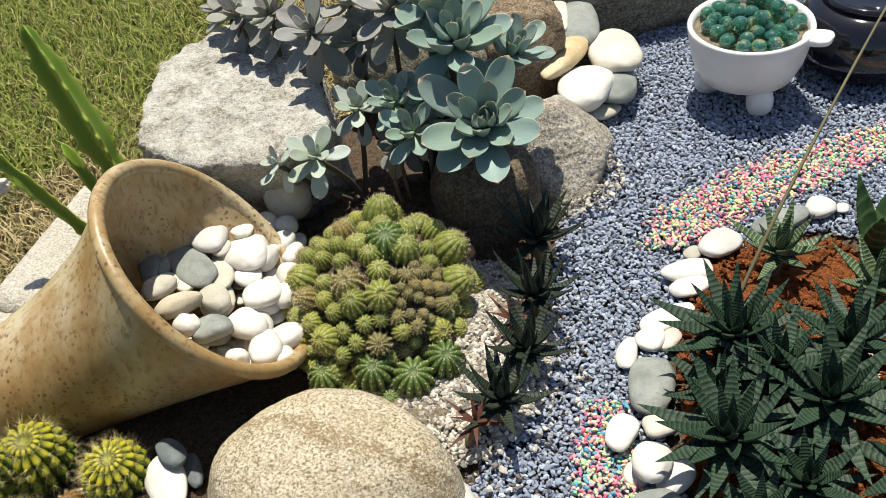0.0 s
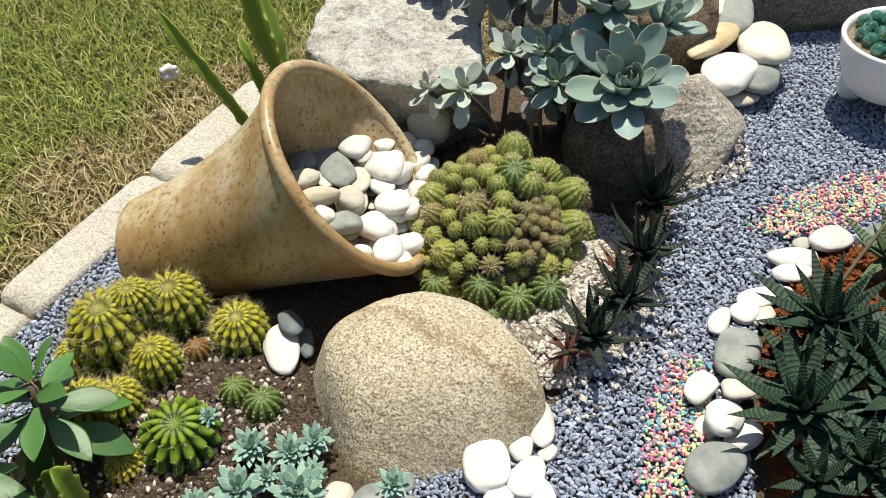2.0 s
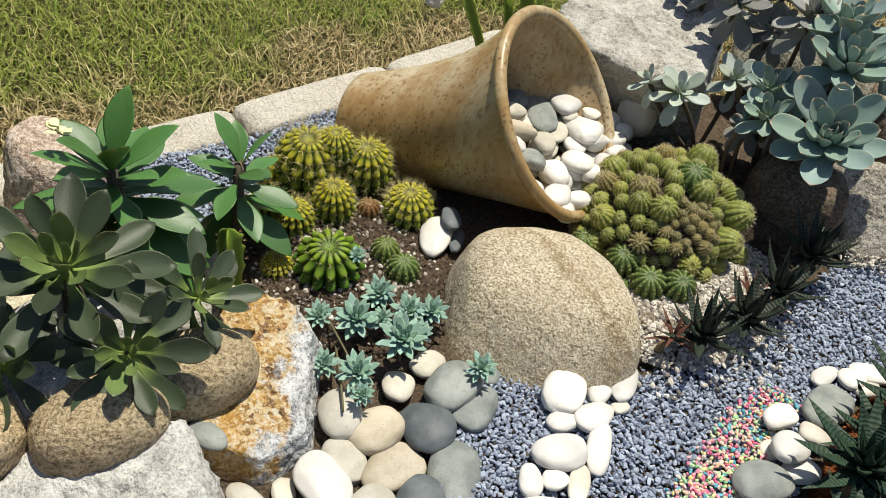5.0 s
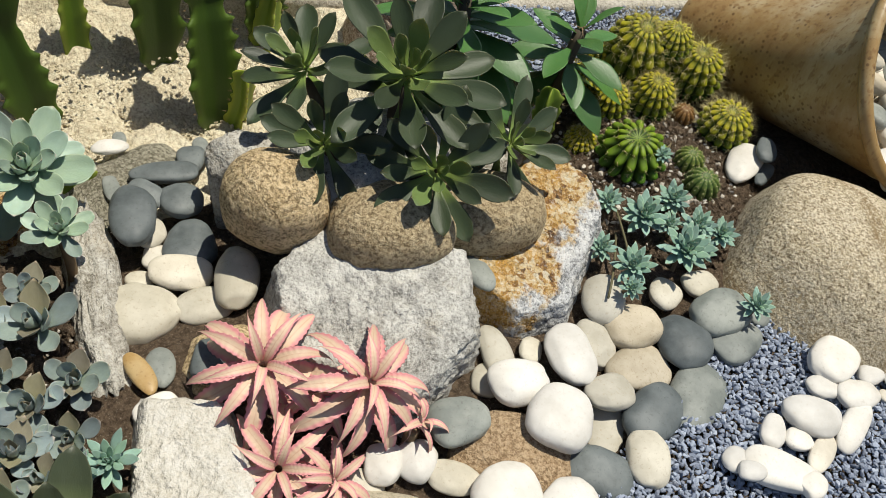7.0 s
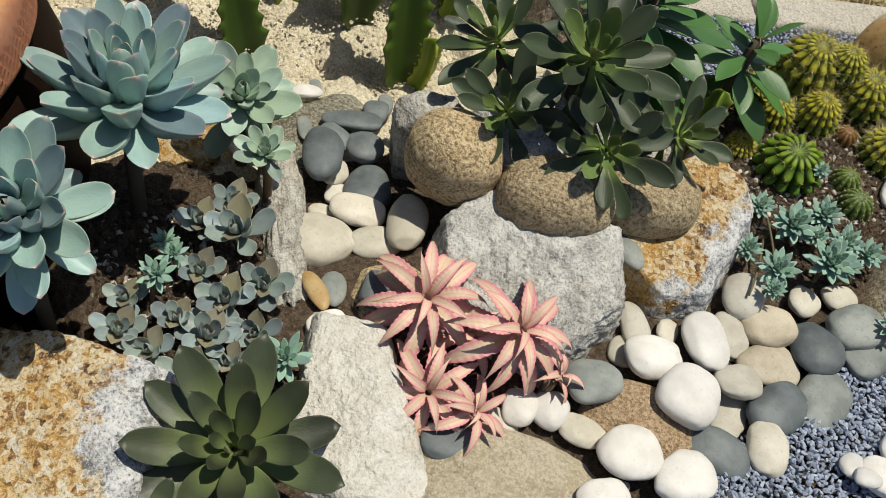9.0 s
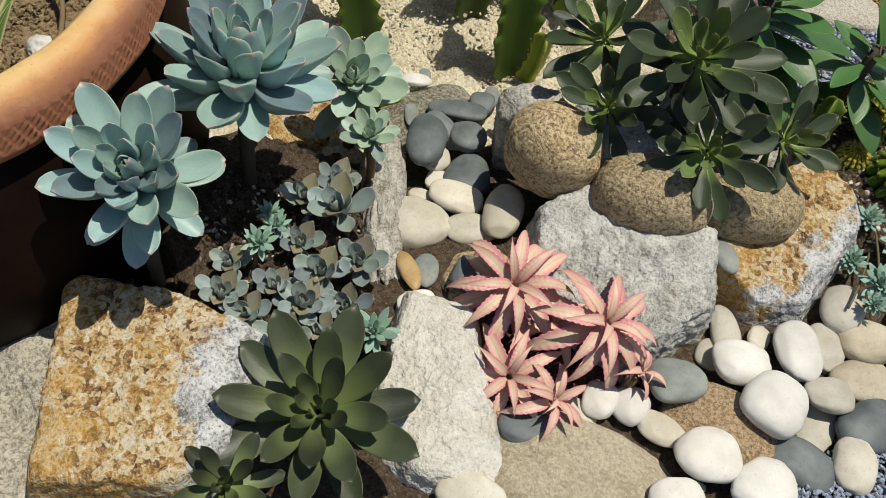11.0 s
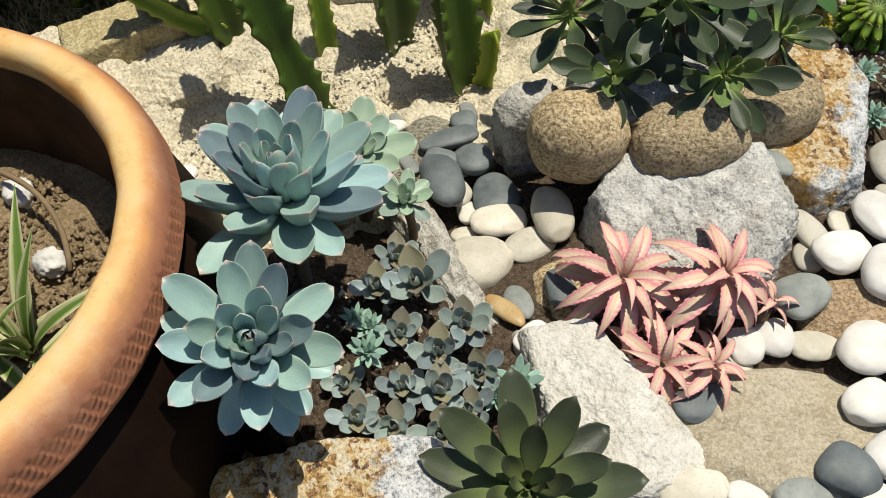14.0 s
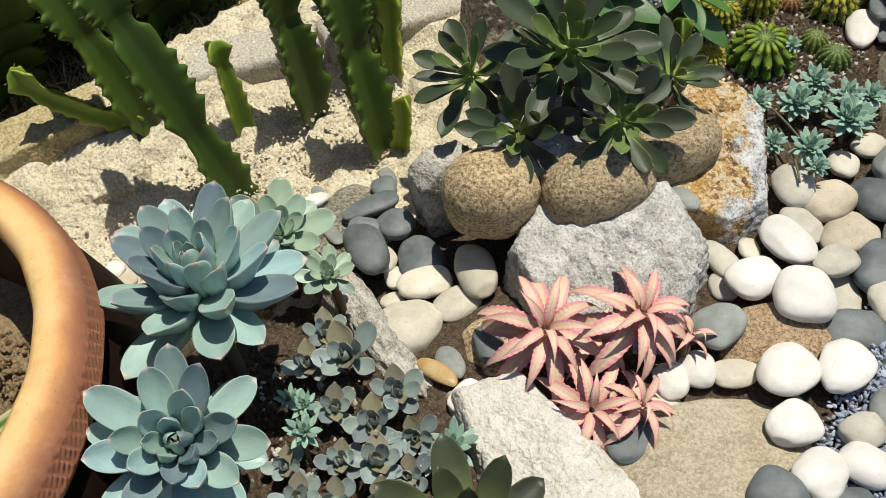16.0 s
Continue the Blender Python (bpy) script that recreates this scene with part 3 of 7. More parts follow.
M["column_young"] = cactus_mat("yellow_green_young_euphorbia_skin", (0.15, 0.24, 0.025), (0.34, 0.4, 0.06), (0.32, 0.4, 0.06), 0.0)
M["stem"] = plain_mat("brown_plant_stem", (0.2, 0.14, 0.08), 0.8, 0.2)
M["dark_stem"] = plain_mat("dark_plant_stem", (0.08, 0.065, 0.045), 0.8, 0.2)
M["green_stem"] = plain_mat("olive_flower_stalk", (0.13, 0.115, 0.06), 0.6, 0.3)
M["petal"] = plain_mat("pale_yellow_petal", (0.75, 0.72, 0.38), 0.6, 0.2)
M["scrap"] = plain_mat("white_crumbly_limestone", (0.62, 0.6, 0.56), 0.9, 0.1, 300.0, 0.3, 1.0)
M["red_leaf"] = plain_mat("withered_red_brown_leaf", (0.11, 0.045, 0.028), 0.7, 0.2)


# ---- builders ----
def smooth(a, b, v):
    t = min(1.0, max(0.0, (v - a) / (b - a)))
    return t * t * (3 - 2 * t)


def mesh_of(name, verts, faces, mat, shade=True, attr=None):
    me = bpy.data.meshes.new(name)
    me.from_pydata([tuple(v) for v in verts], [], [tuple(f) for f in faces])
    if shade:
        me.polygons.foreach_set("use_smooth", [True] * len(me.polygons))
    if mat is not None:
        me.materials.append(mat)
    if attr is not None:
        key, values = attr
        me.attributes.new(key, "FLOAT", "POINT").data.foreach_set("value", np.asarray(values, dtype=np.float32))
    me.update()
    return me


def piece(name, me, parent=None, m=None, label=""):
    """Links a mesh as one part under a thing, or as a thing."""
    ob = new(name, me)
    if parent is not None:
        ob.parent = parent
    if m is not None:
        ob.matrix_basis = m
    return tagged(ob, label) if label else ob


def root(name, loc, label, category, group=""):
    ob = new(name)
    ob.empty_display_size = 0.02
    ob.matrix_basis = Matrix.Translation(loc)
    return tagged(ob, label, category, group)


SPHERES = {}


def sphere(level):
    if level not in SPHERES:
        bm = bmesh.new()
        bmesh.ops.create_icosphere(bm, subdivisions=level, radius=1.0)
        SPHERES[level] = (np.array([v.co[:] for v in bm.verts]), [tuple(v.index for v in f.verts) for f in bm.faces])
        bm.free()
    return SPHERES[level]


def fractal(points, freq, octaves, shift):
    off = Vector(shift)
    return np.array([noise.fractal(Vector(p) * freq + off, 1.0, 2.0, octaves) for p in points])


def stone_verts(dims, seed, level=3, power=2.3, rough=0.06, freq=1.2, fine=0.0, fine_freq=7.0, cuts=0, cut_at=0.92):
    """A stone: a rounded or blocky body, broken along planes, with uneven and pitted relief."""
    u, faces = sphere(level)
    r = random.Random(seed)
    body = u / (np.abs(u) ** power).sum(1)[:, None] ** (1 / power)
    shift = (r.uniform(-50, 50), r.uniform(-50, 50), r.uniform(-50, 50))
    body = body * (1 + rough * fractal(body, freq, 3, shift))[:, None]
    for _ in range(cuts):
        n = np.array([r.uniform(-1, 1), r.uniform(-1, 1), r.uniform(-0.6, 1)])
        n /= np.linalg.norm(n)
        along = body @ n
        over = along - along.max() * cut_at * r.uniform(0.94, 1.06)
        body = body - np.maximum(over, 0)[:, None] * n
    if fine:
        off = Vector(shift)
        ridges = np.array([noise.ridged_multi_fractal(Vector(q) * fine_freq * 0.45 + off, 0.9, 2.1, 5, 1.0, 2.0) for q in body])
        grain = fractal(body, fine_freq * 2.2, 5, shift)
        body = body + u * (fine * (0.55 * (ridges - 1.0) + 0.6 * grain))[:, None]
    return body * np.array(dims), faces


def chiselled_verts(faces, seed, power=18.0, rough=0.04, fine=0.004, freq=9.0, level=6):
    """A broken rock bounded by flat faces, each given by yaw, elevation and distance from its middle, with chipped edges."""
    u, tris = sphere(level)
    r = random.Random(seed)
    shift = (r.uniform(-50, 50), r.uniform(-50, 50), r.uniform(-50, 50))
    total = np.zeros(len(u))
    for yaw, up, away in faces:
        n = np.array([math.cos(radians(up)) * math.cos(radians(yaw)), math.cos(radians(up)) * math.sin(radians(yaw)), math.sin(radians(up))])
        total += np.maximum(0.0, u @ n / away) ** power
    body = u / total[:, None] ** (1 / power)
    body = body * (1 + rough * fractal(body, freq, 4, shift))[:, None]
    if fine:
        off = Vector(shift)
        ridges = np.array([noise.ridged_multi_fractal(Vector(q) * 26.0 + off, 0.9, 2.1, 5, 1.0, 2.0) for q in body])
        grain = fractal(body, 140.0, 4, shift)
        body = body + u * (fine * (0.7 * (ridges - 1.0) + 0.5 * grain))[:, None]
    return body, tris


def chiselled(name, label, loc, faces, yaw, mat, seed, power=18.0, rough=0.04, fine=0.004, freq=9.0, level=6, category="rock"):
    v, f = chiselled_verts([(a - yaw, up, away) for a, up, away in faces], seed, power, rough, fine, freq, level)
    ob = piece(name, mesh_of(name, v, f, M[mat]), None, pose(*loc, 0, 0, yaw))
    return tagged(ob, label, category)


STONE_WORDS = {
    "white": ("smooth white river pebble", "white_pebble"), "ivory": ("smooth ivory pebble with faint stains", "ivory_pebble"),
    "cream": ("cream-coloured river pebble with brown flecks", "cream_pebble"), "sand": ("sandy brown river stone", "sandy_pebble"),
    "ochre": ("glossy ochre-brown pebble", "ochre_pebble"), "ochrepale": ("pale ochre stained pebble", "ochre_pebble"),
    "slate": ("dark slate-blue river pebble", "slate_pebble"), "ash": ("matt ash-grey river pebble", "grey_pebble"),
}
PLACE_WORDS = {
    "pebbles in the bed": "lying in the rockery", "white pebbles on the gravel": "lying on blue-grey gravel",
    "pebbles edging the peat bed": "edging the orange peat bed", "pebbles stacked by the rocks": "heaped beside the rocks",
    "pebbles spilling from the pot": "spilling from the fallen pot",
}
pebble_seed = 100


def pebble(x, y, z, a, b, c, yaw, kind, group):
    global pebble_seed
    pebble_seed += 1
    r = random.Random(pebble_seed)
    z += 0.012 if group == "pebbles edging the peat bed" else 0.0
    v, f = stone_verts((a * 1.02, b * 1.02, c * 0.82), pebble_seed, 4, r.uniform(2.1, 2.6), 0.1, 0.8, cuts=3, cut_at=0.955)
    v[:, 1] *= 1 + r.uniform(-0.24, 0.24) * v[:, 0] / a
    v[:, 1] += r.uniform(-0.12, 0.12) * b * (v[:, 0] / a) ** 2
    words, name = STONE_WORDS[kind]
    ob = piece(name, mesh_of(name, v, f, M[kind]), None, pose(x, y, z, r.uniform(-6, 6), r.uniform(-6, 6), yaw))
    return tagged(ob, words + " " + PLACE_WORDS[group], "pebble", group)


def rock(name, label, loc, dims, turn, mat, seed, power=3.0, rough=0.1, fine=0.02, cuts=3, cut_at=0.9, freq=1.1, level=5, fine_freq=7.0, category="rock"):
    v, f = stone_verts(dims, seed, level, power, rough, freq, fine, fine_freq, cuts, cut_at)
    ob = piece(name, mesh_of(name, v, f, M[mat]), None, pose(*loc, *turn))
    return tagged(ob, label, category)


def tube(points, radii, sides=8, cap=True):
    pts = [Vector(p) for p in points]
    verts, faces = [], []
    for i, p in enumerate(pts):
        d = (pts[min(i + 1, len(pts) - 1)] - pts[max(i - 1, 0)]).normalized()
        a = d.orthogonal().normalized() if i == 0 else (a - a.dot(d) * d).normalized()
        b = d.cross(a)
        rad = radii[i] if isinstance(radii, (list, tuple)) else radii
        for k in range(sides):
            t = 2 * math.pi * k / sides
            verts.append(p + rad * (math.cos(t) * a + math.sin(t) * b))
    for i in range(len(pts) - 1):
        for k in range(sides):
            faces.append((i * sides + k, i * sides + (k + 1) % sides, (i + 1) * sides + (k + 1) % sides, (i + 1) * sides + k))
    if cap:
        faces.append(tuple(range(sides))[::-1])
        faces.append(tuple((len(pts) - 1) * sides + k for k in range(sides)))
    return verts, faces


def arc(p0, p1, lift, steps=8):
    """Points from p0 to p1 on a bow whose middle is moved by lift."""
    p0, p1, lift = Vector(p0), Vector(p1), Vector(lift)
    return [p0.lerp(p1, i / steps) + lift * 4 * (i / steps) * (1 - i / steps) for i in range(steps + 1)]


def leaf_mesh(name, width, thick, profile, bend, cup, mat, seed, rings=12, sides=12, wave=0.0, waves=9, twist=0.0, keel=0.65, curl=0.0, sway=0.05):
    """A leaf one unit long, along +y: profile(s) is its half width, bend its curl, cup its channel."""
    r = random.Random(seed)
    side_bend = r.uniform(-sway, sway)
    verts, faces, across = [], [], []
    for i in range(rings + 1):
        s = i / rings
        w = max(0.012, profile(s)) * width
        th = thick * (0.55 + 0.45 * math.sin(math.pi * min(1, s * 1.2 + 0.15))) * min(1.0, 0.15 + 2.6 * (1 - s))
        ripple = wave * math.sin(waves * 2 * math.pi * s + seed) * min(1, 3 * s)
        for k in range(sides):
            t = 2 * math.pi * k / sides
            u, h = math.cos(t), math.sin(t)
            x = u * (w + ripple * w * abs(u))
            z = (h * th * ((1 - keel) if h > 0 else keel)) + cup * w * u * u + bend * s * s + ripple * w * 0.7 * abs(u) * math.copysign(1, u)
            a = twist * s
            y = s
            if curl:
                lean = curl * s ** 1.3
                y, z = math.sin(lean) / curl + z * math.sin(lean), (math.cos(lean) - 1) / curl + z * math.cos(lean)
            verts.append((x * math.cos(a) - z * math.sin(a) * 0.2 + side_bend * s * s, y, z))
            across.append(abs(u))
    for i in range(rings):
        for k in range(sides):
            faces.append((i * sides + k, i * sides + (k + 1) % sides, (i + 1) * sides + (k + 1) % sides, (i + 1) * sides + k))
    faces.append(tuple(range(sides))[::-1])
    faces.append(tuple(rings * sides + k for k in range(sides)))
    return mesh_of(name, verts, [f[::-1] for f in faces], mat, True, ("across", across))


def obovate(s):
    body = 1 if s < 0.62 else max(0.0, 1 - ((s - 0.62) / 0.37) ** 2.4) ** 0.6
    return (0.32 + 0.68 * smooth(0.0, 0.62, s)) * max(body, 0.3 * (1 - s) / 0.06 if s > 0.94 else 0.0)


def lance(s):
    return (0.7 + 0.3 * smooth(0.0, 0.25, s)) * (1 if s < 0.25 else (1 - ((s - 0.25) / 0.75) ** 1.25) * 0.98 + 0.02)


def strap(s):
    return (0.6 + 0.4 * smooth(0.0, 0.35, s)) * (1 if s < 0.35 else (1 - ((s - 0.35) / 0.65) ** 1.7) * 0.98 + 0.02)


def tapering(s):
    """Broad to past the middle, then drawn out into a thread."""
    return (0.6 + 0.4 * smooth(0.0, 0.32, s)) * (1 if s < 0.42 else (0.5 + 0.5 * math.cos(math.pi * min(1.0, (s - 0.42) / 0.5))) * 0.93 + 0.07 * (1 - s) / 0.58)


def oblong(s):
    return (0.16 + 0.84 * smooth(0.0, 0.5, s)) * (1 if s < 0.6 else math.sqrt(max(0.0, 1 - ((s - 0.6) / 0.405) ** 2)))


def pointed(s):
    """Widest past the middle, drawn out into a short point."""
    return (0.26 + 0.74 * smooth(0.0, 0.58, s)) * (1 if s < 0.55 else max(0.0, 1 - ((s - 0.55) / 0.45) ** 1.55))


def oblanceolate(s):
    return (0.14 + 0.86 * smooth(0.0, 0.62, s)) * (1 if s < 0.6 else max(0.0, 1 - ((s - 0.6) / 0.4) ** 1.8) ** 0.9)


def spatula(s):
    return (0.2 + 0.8 * smooth(0.08, 0.76, s)) * (1 if s < 0.68 else max(0.0, 1 - ((s - 0.68) / 0.32) ** 2.1) ** 0.75)


def tipped(s):
    return (0.3 + 0.7 * smooth(0.0, 0.6, s)) * (1 if s < 0.58 else max(0.0, 1 - ((s - 0.58) / 0.42) ** 2.0))


def variants(name, count, *args, **more):
    return [leaf_mesh(name, *args, seed=k + 1, **more) for k in range(count)]


LEAVES = {
    "echeveria": variants("echeveria_leaf", 4, 0.22, 0.27, obovate, 0.34, 0.42, M["echeveria"], rings=16, sides=16, keel=0.78),
    "echeveria_green": variants("echeveria_leaf", 4, 0.225, 0.25, obovate, 0.28, 0.42, M["echeveria_green"], rings=16, sides=16, keel=0.76),
    "echeveria_pale": variants("echeveria_leaf", 3, 0.23, 0.2, obovate, 0.28, 0.5, M["echeveria_pale"], rings=14, sides=14),
    "ghost": variants("ghost_plant_leaf", 3, 0.235, 0.2, obovate, 0.1, 0.2, M["ghost"], keel=0.75),
    "ghost_pale": variants("ghost_plant_leaf", 3, 0.235, 0.2, obovate, 0.1, 0.2, M["ghost_pale"], keel=0.75),
    "grapto": variants("graptoveria_leaf", 3, 0.285, 0.17, obovate, 0.34, 0.45, M["grapto"], sides=14) + variants("graptoveria_leaf", 1, 0.34, 0.1, pointed, 0.14, 0.4, M["grapto_old"], sides=14),
    "aeonium": variants("spoon_leaf", 4, 0.138, 0.075, spatula, 0.1, 0.46, M["aeonium"], sides=14),
    "aeonium_wide": variants("spoon_leaf", 4, 0.16, 0.09, obovate, 0.14, 0.4, M["aeonium_wide"], sides=14),
    "aeonium_heart": variants("spoon_leaf", 2, 0.165, 0.07, spatula, 0.2, 0.42, M["aeonium_heart"]),
    "mini": variants("miniature_leaf", 2, 0.17, 0.15, tipped, 0.24, 0.2, M["mini"], rings=8, sides=8),
    "haworthia": variants("haworthia_leaf", 4, 0.136, 0.1, lance, 0.24, 0.3, M["haworthia"], rings=16, twist=0.3),
    "haworthia_pale": variants("aloe_leaf", 3, 0.13, 0.1, lance, 0.2, 0.3, M["haworthia_pale"]),
    "haworthia_row": variants("haworthia_leaf", 4, 0.125, 0.1, lance, 0.5, 0.3, M["haworthia_row"], rings=14),
    "bromeliad": variants("earth_star_leaf", 6, 0.08, 0.016, tapering, 0.0, 0.3, M["bromeliad"], wave=0.075, waves=17, rings=68, twist=0.45, curl=2.6, sway=0.16),
    "spider": variants("spider_plant_leaf", 3, 0.068, 0.012, strap, -0.3, 0.4, M["spider"], rings=16),
    "euphorbia": variants("euphorbia_leaf", 4, 0.185, 0.02, oblanceolate, -0.2, 0.16, M["euphorbia_leaf"], rings=16),
    "withered": variants("withered_leaf", 2, 0.08, 0.05, lance, -0.3, 0.3, M["red_leaf"]),
}


def axis_turn(axis):
    """The turn that leads +z to the given axis."""
    return Vector((0, 0, 1)).rotation_difference(Vector(axis).normalized()).to_matrix().to_4x4()


def rosette(name, label, category, centre, axis, radius, count, kind, low=8, high=78, inner=0.3, ground=None, group="", seed=1, stem_r=0.008, part="leaf", wide=1.0, thickness=1.0, stem="stem", foot=None, heart=None, skirt=0, swell=1.1, rise=None):
    """A rosette of leaves spiralling up to its heart, on a stem that reaches the ground."""
    r = random.Random(seed)
    c = Vector(centre)
    base = Vector((*foot, ground)) if foot is not None else Vector((c.x, c.y, ground if ground is not None else c.z - 0.01))
    top = root(name, base, label, category, group)
    turn = Matrix.Translation(c - base) @ axis_turn(axis)
    if ground is not None and (c - base).length > 0.004:
        under = c - Vector(axis).normalized() * radius * 0.05
        v, f = tube(arc((0, 0, -0.004), under - base, (r.uniform(-0.01, 0.01), r.uniform(-0.01, 0.01), 0)), stem_r, 8)
        piece("stem", mesh_of("stem", v, f, M[stem]), top)
    for i in range(count):
        f = i / max(1, count - 1)
        phi = i * 137.508 + r.uniform(-9, 9)
        el = low + (high - low) * f ** (rise or swell + 0.05) + r.uniform(-5, 5)
        length = radius * (1 - (1 - inner) * f ** swell) * r.uniform(0.93, 1.06)
        if i < 3:
            el -= r.uniform(0, 14)
            length *= 0.86
        meshes = LEAVES[heart if heart and f > 0.66 else kind]
        size = Matrix.Diagonal((length * wide * r.uniform(0.94, 1.06), length, length * thickness, 1))
        lift = Matrix.Translation((0, radius * 0.03, radius * 0.22 * f))
        m = turn @ pose(0, 0, 0, 0, 0, phi) @ lift @ pose(0, 0, 0, el, r.uniform(-6, 6), 0) @ size
        piece(part, meshes[i % len(meshes)], top, m)
    for i in range(skirt):
        length = radius * r.uniform(0.8, 0.95)
        m = turn @ pose(0, 0, -radius * r.uniform(0.12, 0.4), 0, 0, 360 * i / skirt + r.uniform(-14, 14)) @ pose(0, 0, 0, r.uniform(-52, -24), r.uniform(-10, 10), 0) @ Matrix.Diagonal((length * wide, length, length * thickness, 1))
        piece(part, LEAVES[kind][i % len(LEAVES[kind])], top, m)
    return top


def spike_mesh(name, anchors, mat):
    """Fine spines: (foot, tip, thickness) each a slim three-sided cone."""
    verts, faces = [], []
    for foot, tip, w in anchors:
        d = tip - foot
        a = d.orthogonal().normalized()
        b = d.normalized().cross(a)
        n = len(verts)
        for k in range(3):
            t = 2.0944 * k
            verts.append(foot + w * (math.cos(t) * a + math.sin(t) * b))
        verts.append(tip)
        faces += [(n, n + 1, n + 3), (n + 1, n + 2, n + 3), (n + 2, n, n + 3)]
    return mesh_of(name, verts, faces, mat, False)


def cactus_meshes(name, ribs, depth, tall, mat, spine_mat, spine_len, per, rows, seed, lumps=0.06, slim=0.0085, fat=0.0, felt=0.0):
    """A ribbed globe one unit in radius, and its spines."""
    r = random.Random(seed)
    around, up = ribs * (10 if fat else 6), 44 if fat else 18
    verts, faces, ridge = [], [], []

    def surface(theta, lat):
        rib = abs(math.cos(ribs * theta / 2))
        rib = 1 - (1 - rib) ** 1.6
        bead = 0.5 + 0.5 * math.cos(lat * rows * 2)
        rad = 1 - depth * (1 - rib * (1 - fat * (1 - bead))) + lumps * bead * rib
        flat = math.cos(lat)
        z = math.sin(lat) * tall
        dip = 0.12 * max(0.0, 1 - (flat * rad / 0.3) ** 2) if lat > 0 else 0
        return Vector((math.cos(theta) * flat * rad, math.sin(theta) * flat * rad, z - dip)), rib ** 1.5 * (0.4 + 0.6 * bead)

    for j in range(up + 1):
        lat = -1.2 + (math.pi / 2 + 1.2 - 0.02) * j / up
        for k in range(around):
            p, g = surface(2 * math.pi * k / around, lat)
            verts.append(p)
            ridge.append(g)
    for j in range(up):
        for k in range(around):
            faces.append((j * around + k, j * around + (k + 1) % around, (j + 1) * around + (k + 1) % around, (j + 1) * around + k))
    faces.append(tuple(up * around + k for k in range(around)))
    body = mesh_of(name, verts, faces, mat, True, ("ridge", ridge))
    anchors = []
    for k in range(ribs):
        for j in range(rows):
            lat = -0.7 + 2.15 * (j + 0.5) / rows
            theta = 2 * math.pi * k / ribs
            p, _ = surface(theta, lat)
            n = Vector((math.cos(theta) * math.cos(lat), math.sin(theta) * math.cos(lat), math.sin(lat)))
            if felt:
                anchors.append((p - n * 0.02, p + n * felt, felt * 0.75))
            for _ in range(per):
                d = (n * r.uniform(0.5, 1.0) + Vector((r.uniform(-1, 1), r.uniform(-1, 1), r.uniform(-1, 1))) * 0.75).normalized()
                anchors.append((p - n * 0.01, p + d * spine_len * r.uniform(0.5, 1.3), slim))
    return body, spike_mesh(name + "_spines", anchors, spine_mat)


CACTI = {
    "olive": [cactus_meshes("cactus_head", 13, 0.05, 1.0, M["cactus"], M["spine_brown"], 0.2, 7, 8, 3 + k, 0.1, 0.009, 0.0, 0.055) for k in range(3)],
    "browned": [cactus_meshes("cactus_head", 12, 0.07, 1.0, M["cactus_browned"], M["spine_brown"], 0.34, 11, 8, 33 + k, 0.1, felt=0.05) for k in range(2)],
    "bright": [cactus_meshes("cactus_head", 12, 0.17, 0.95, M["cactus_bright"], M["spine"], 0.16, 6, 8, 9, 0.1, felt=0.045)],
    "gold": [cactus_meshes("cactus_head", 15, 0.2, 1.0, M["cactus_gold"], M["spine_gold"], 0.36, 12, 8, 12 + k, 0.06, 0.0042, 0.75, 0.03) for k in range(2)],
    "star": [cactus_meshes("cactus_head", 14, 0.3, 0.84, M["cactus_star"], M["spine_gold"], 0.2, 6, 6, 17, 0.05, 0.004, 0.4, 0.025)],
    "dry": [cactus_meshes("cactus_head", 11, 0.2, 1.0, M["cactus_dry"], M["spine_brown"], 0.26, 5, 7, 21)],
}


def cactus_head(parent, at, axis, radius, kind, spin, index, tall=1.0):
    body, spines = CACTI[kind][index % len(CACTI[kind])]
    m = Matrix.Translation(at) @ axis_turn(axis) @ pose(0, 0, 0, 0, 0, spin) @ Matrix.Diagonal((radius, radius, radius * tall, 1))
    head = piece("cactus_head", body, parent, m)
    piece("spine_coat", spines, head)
    return head


def chips(count_points, sizes, flat, seed, jitter=0.22):
    """Many small angular chips in one mesh: places as an n x 3 array, sizes as n."""
    g = np.random.default_rng(seed)
    u, faces = sphere(1)
    faces = np.array(faces)
    n, k = len(count_points), len(u)
    shape = u[None] * (1 + g.uniform(-jitter, jitter, (n, k, 1)))
    shape = shape * g.uniform(0.75, 1.25, (n, 1, 3)) * np.array([1.25, 0.85, flat])
    q = g.normal(size=(n, 4)) * np.array([1.0, 0.35, 0.35, 1.0])
    q /= np.linalg.norm(q, axis=1)[:, None]
    w, x, y, z = q.T
    turn = np.stack([1 - 2 * (y * y + z * z), 2 * (x * y - z * w), 2 * (x * z + y * w), 2 * (x * y + z * w), 1 - 2 * (x * x + z * z), 2 * (y * z - x * w), 2 * (x * z - y * w), 2 * (y * z + x * w), 1 - 2 * (x * x + y * y)], -1).reshape(n, 3, 3)
    verts = np.einsum("nij,nkj->nki", turn, shape) * sizes[:, None, None] + count_points[:, None]
    faces = (faces[None] + (np.arange(n) * k)[:, None, None]).reshape(-1, 3)
    return verts.reshape(-1, 3), faces


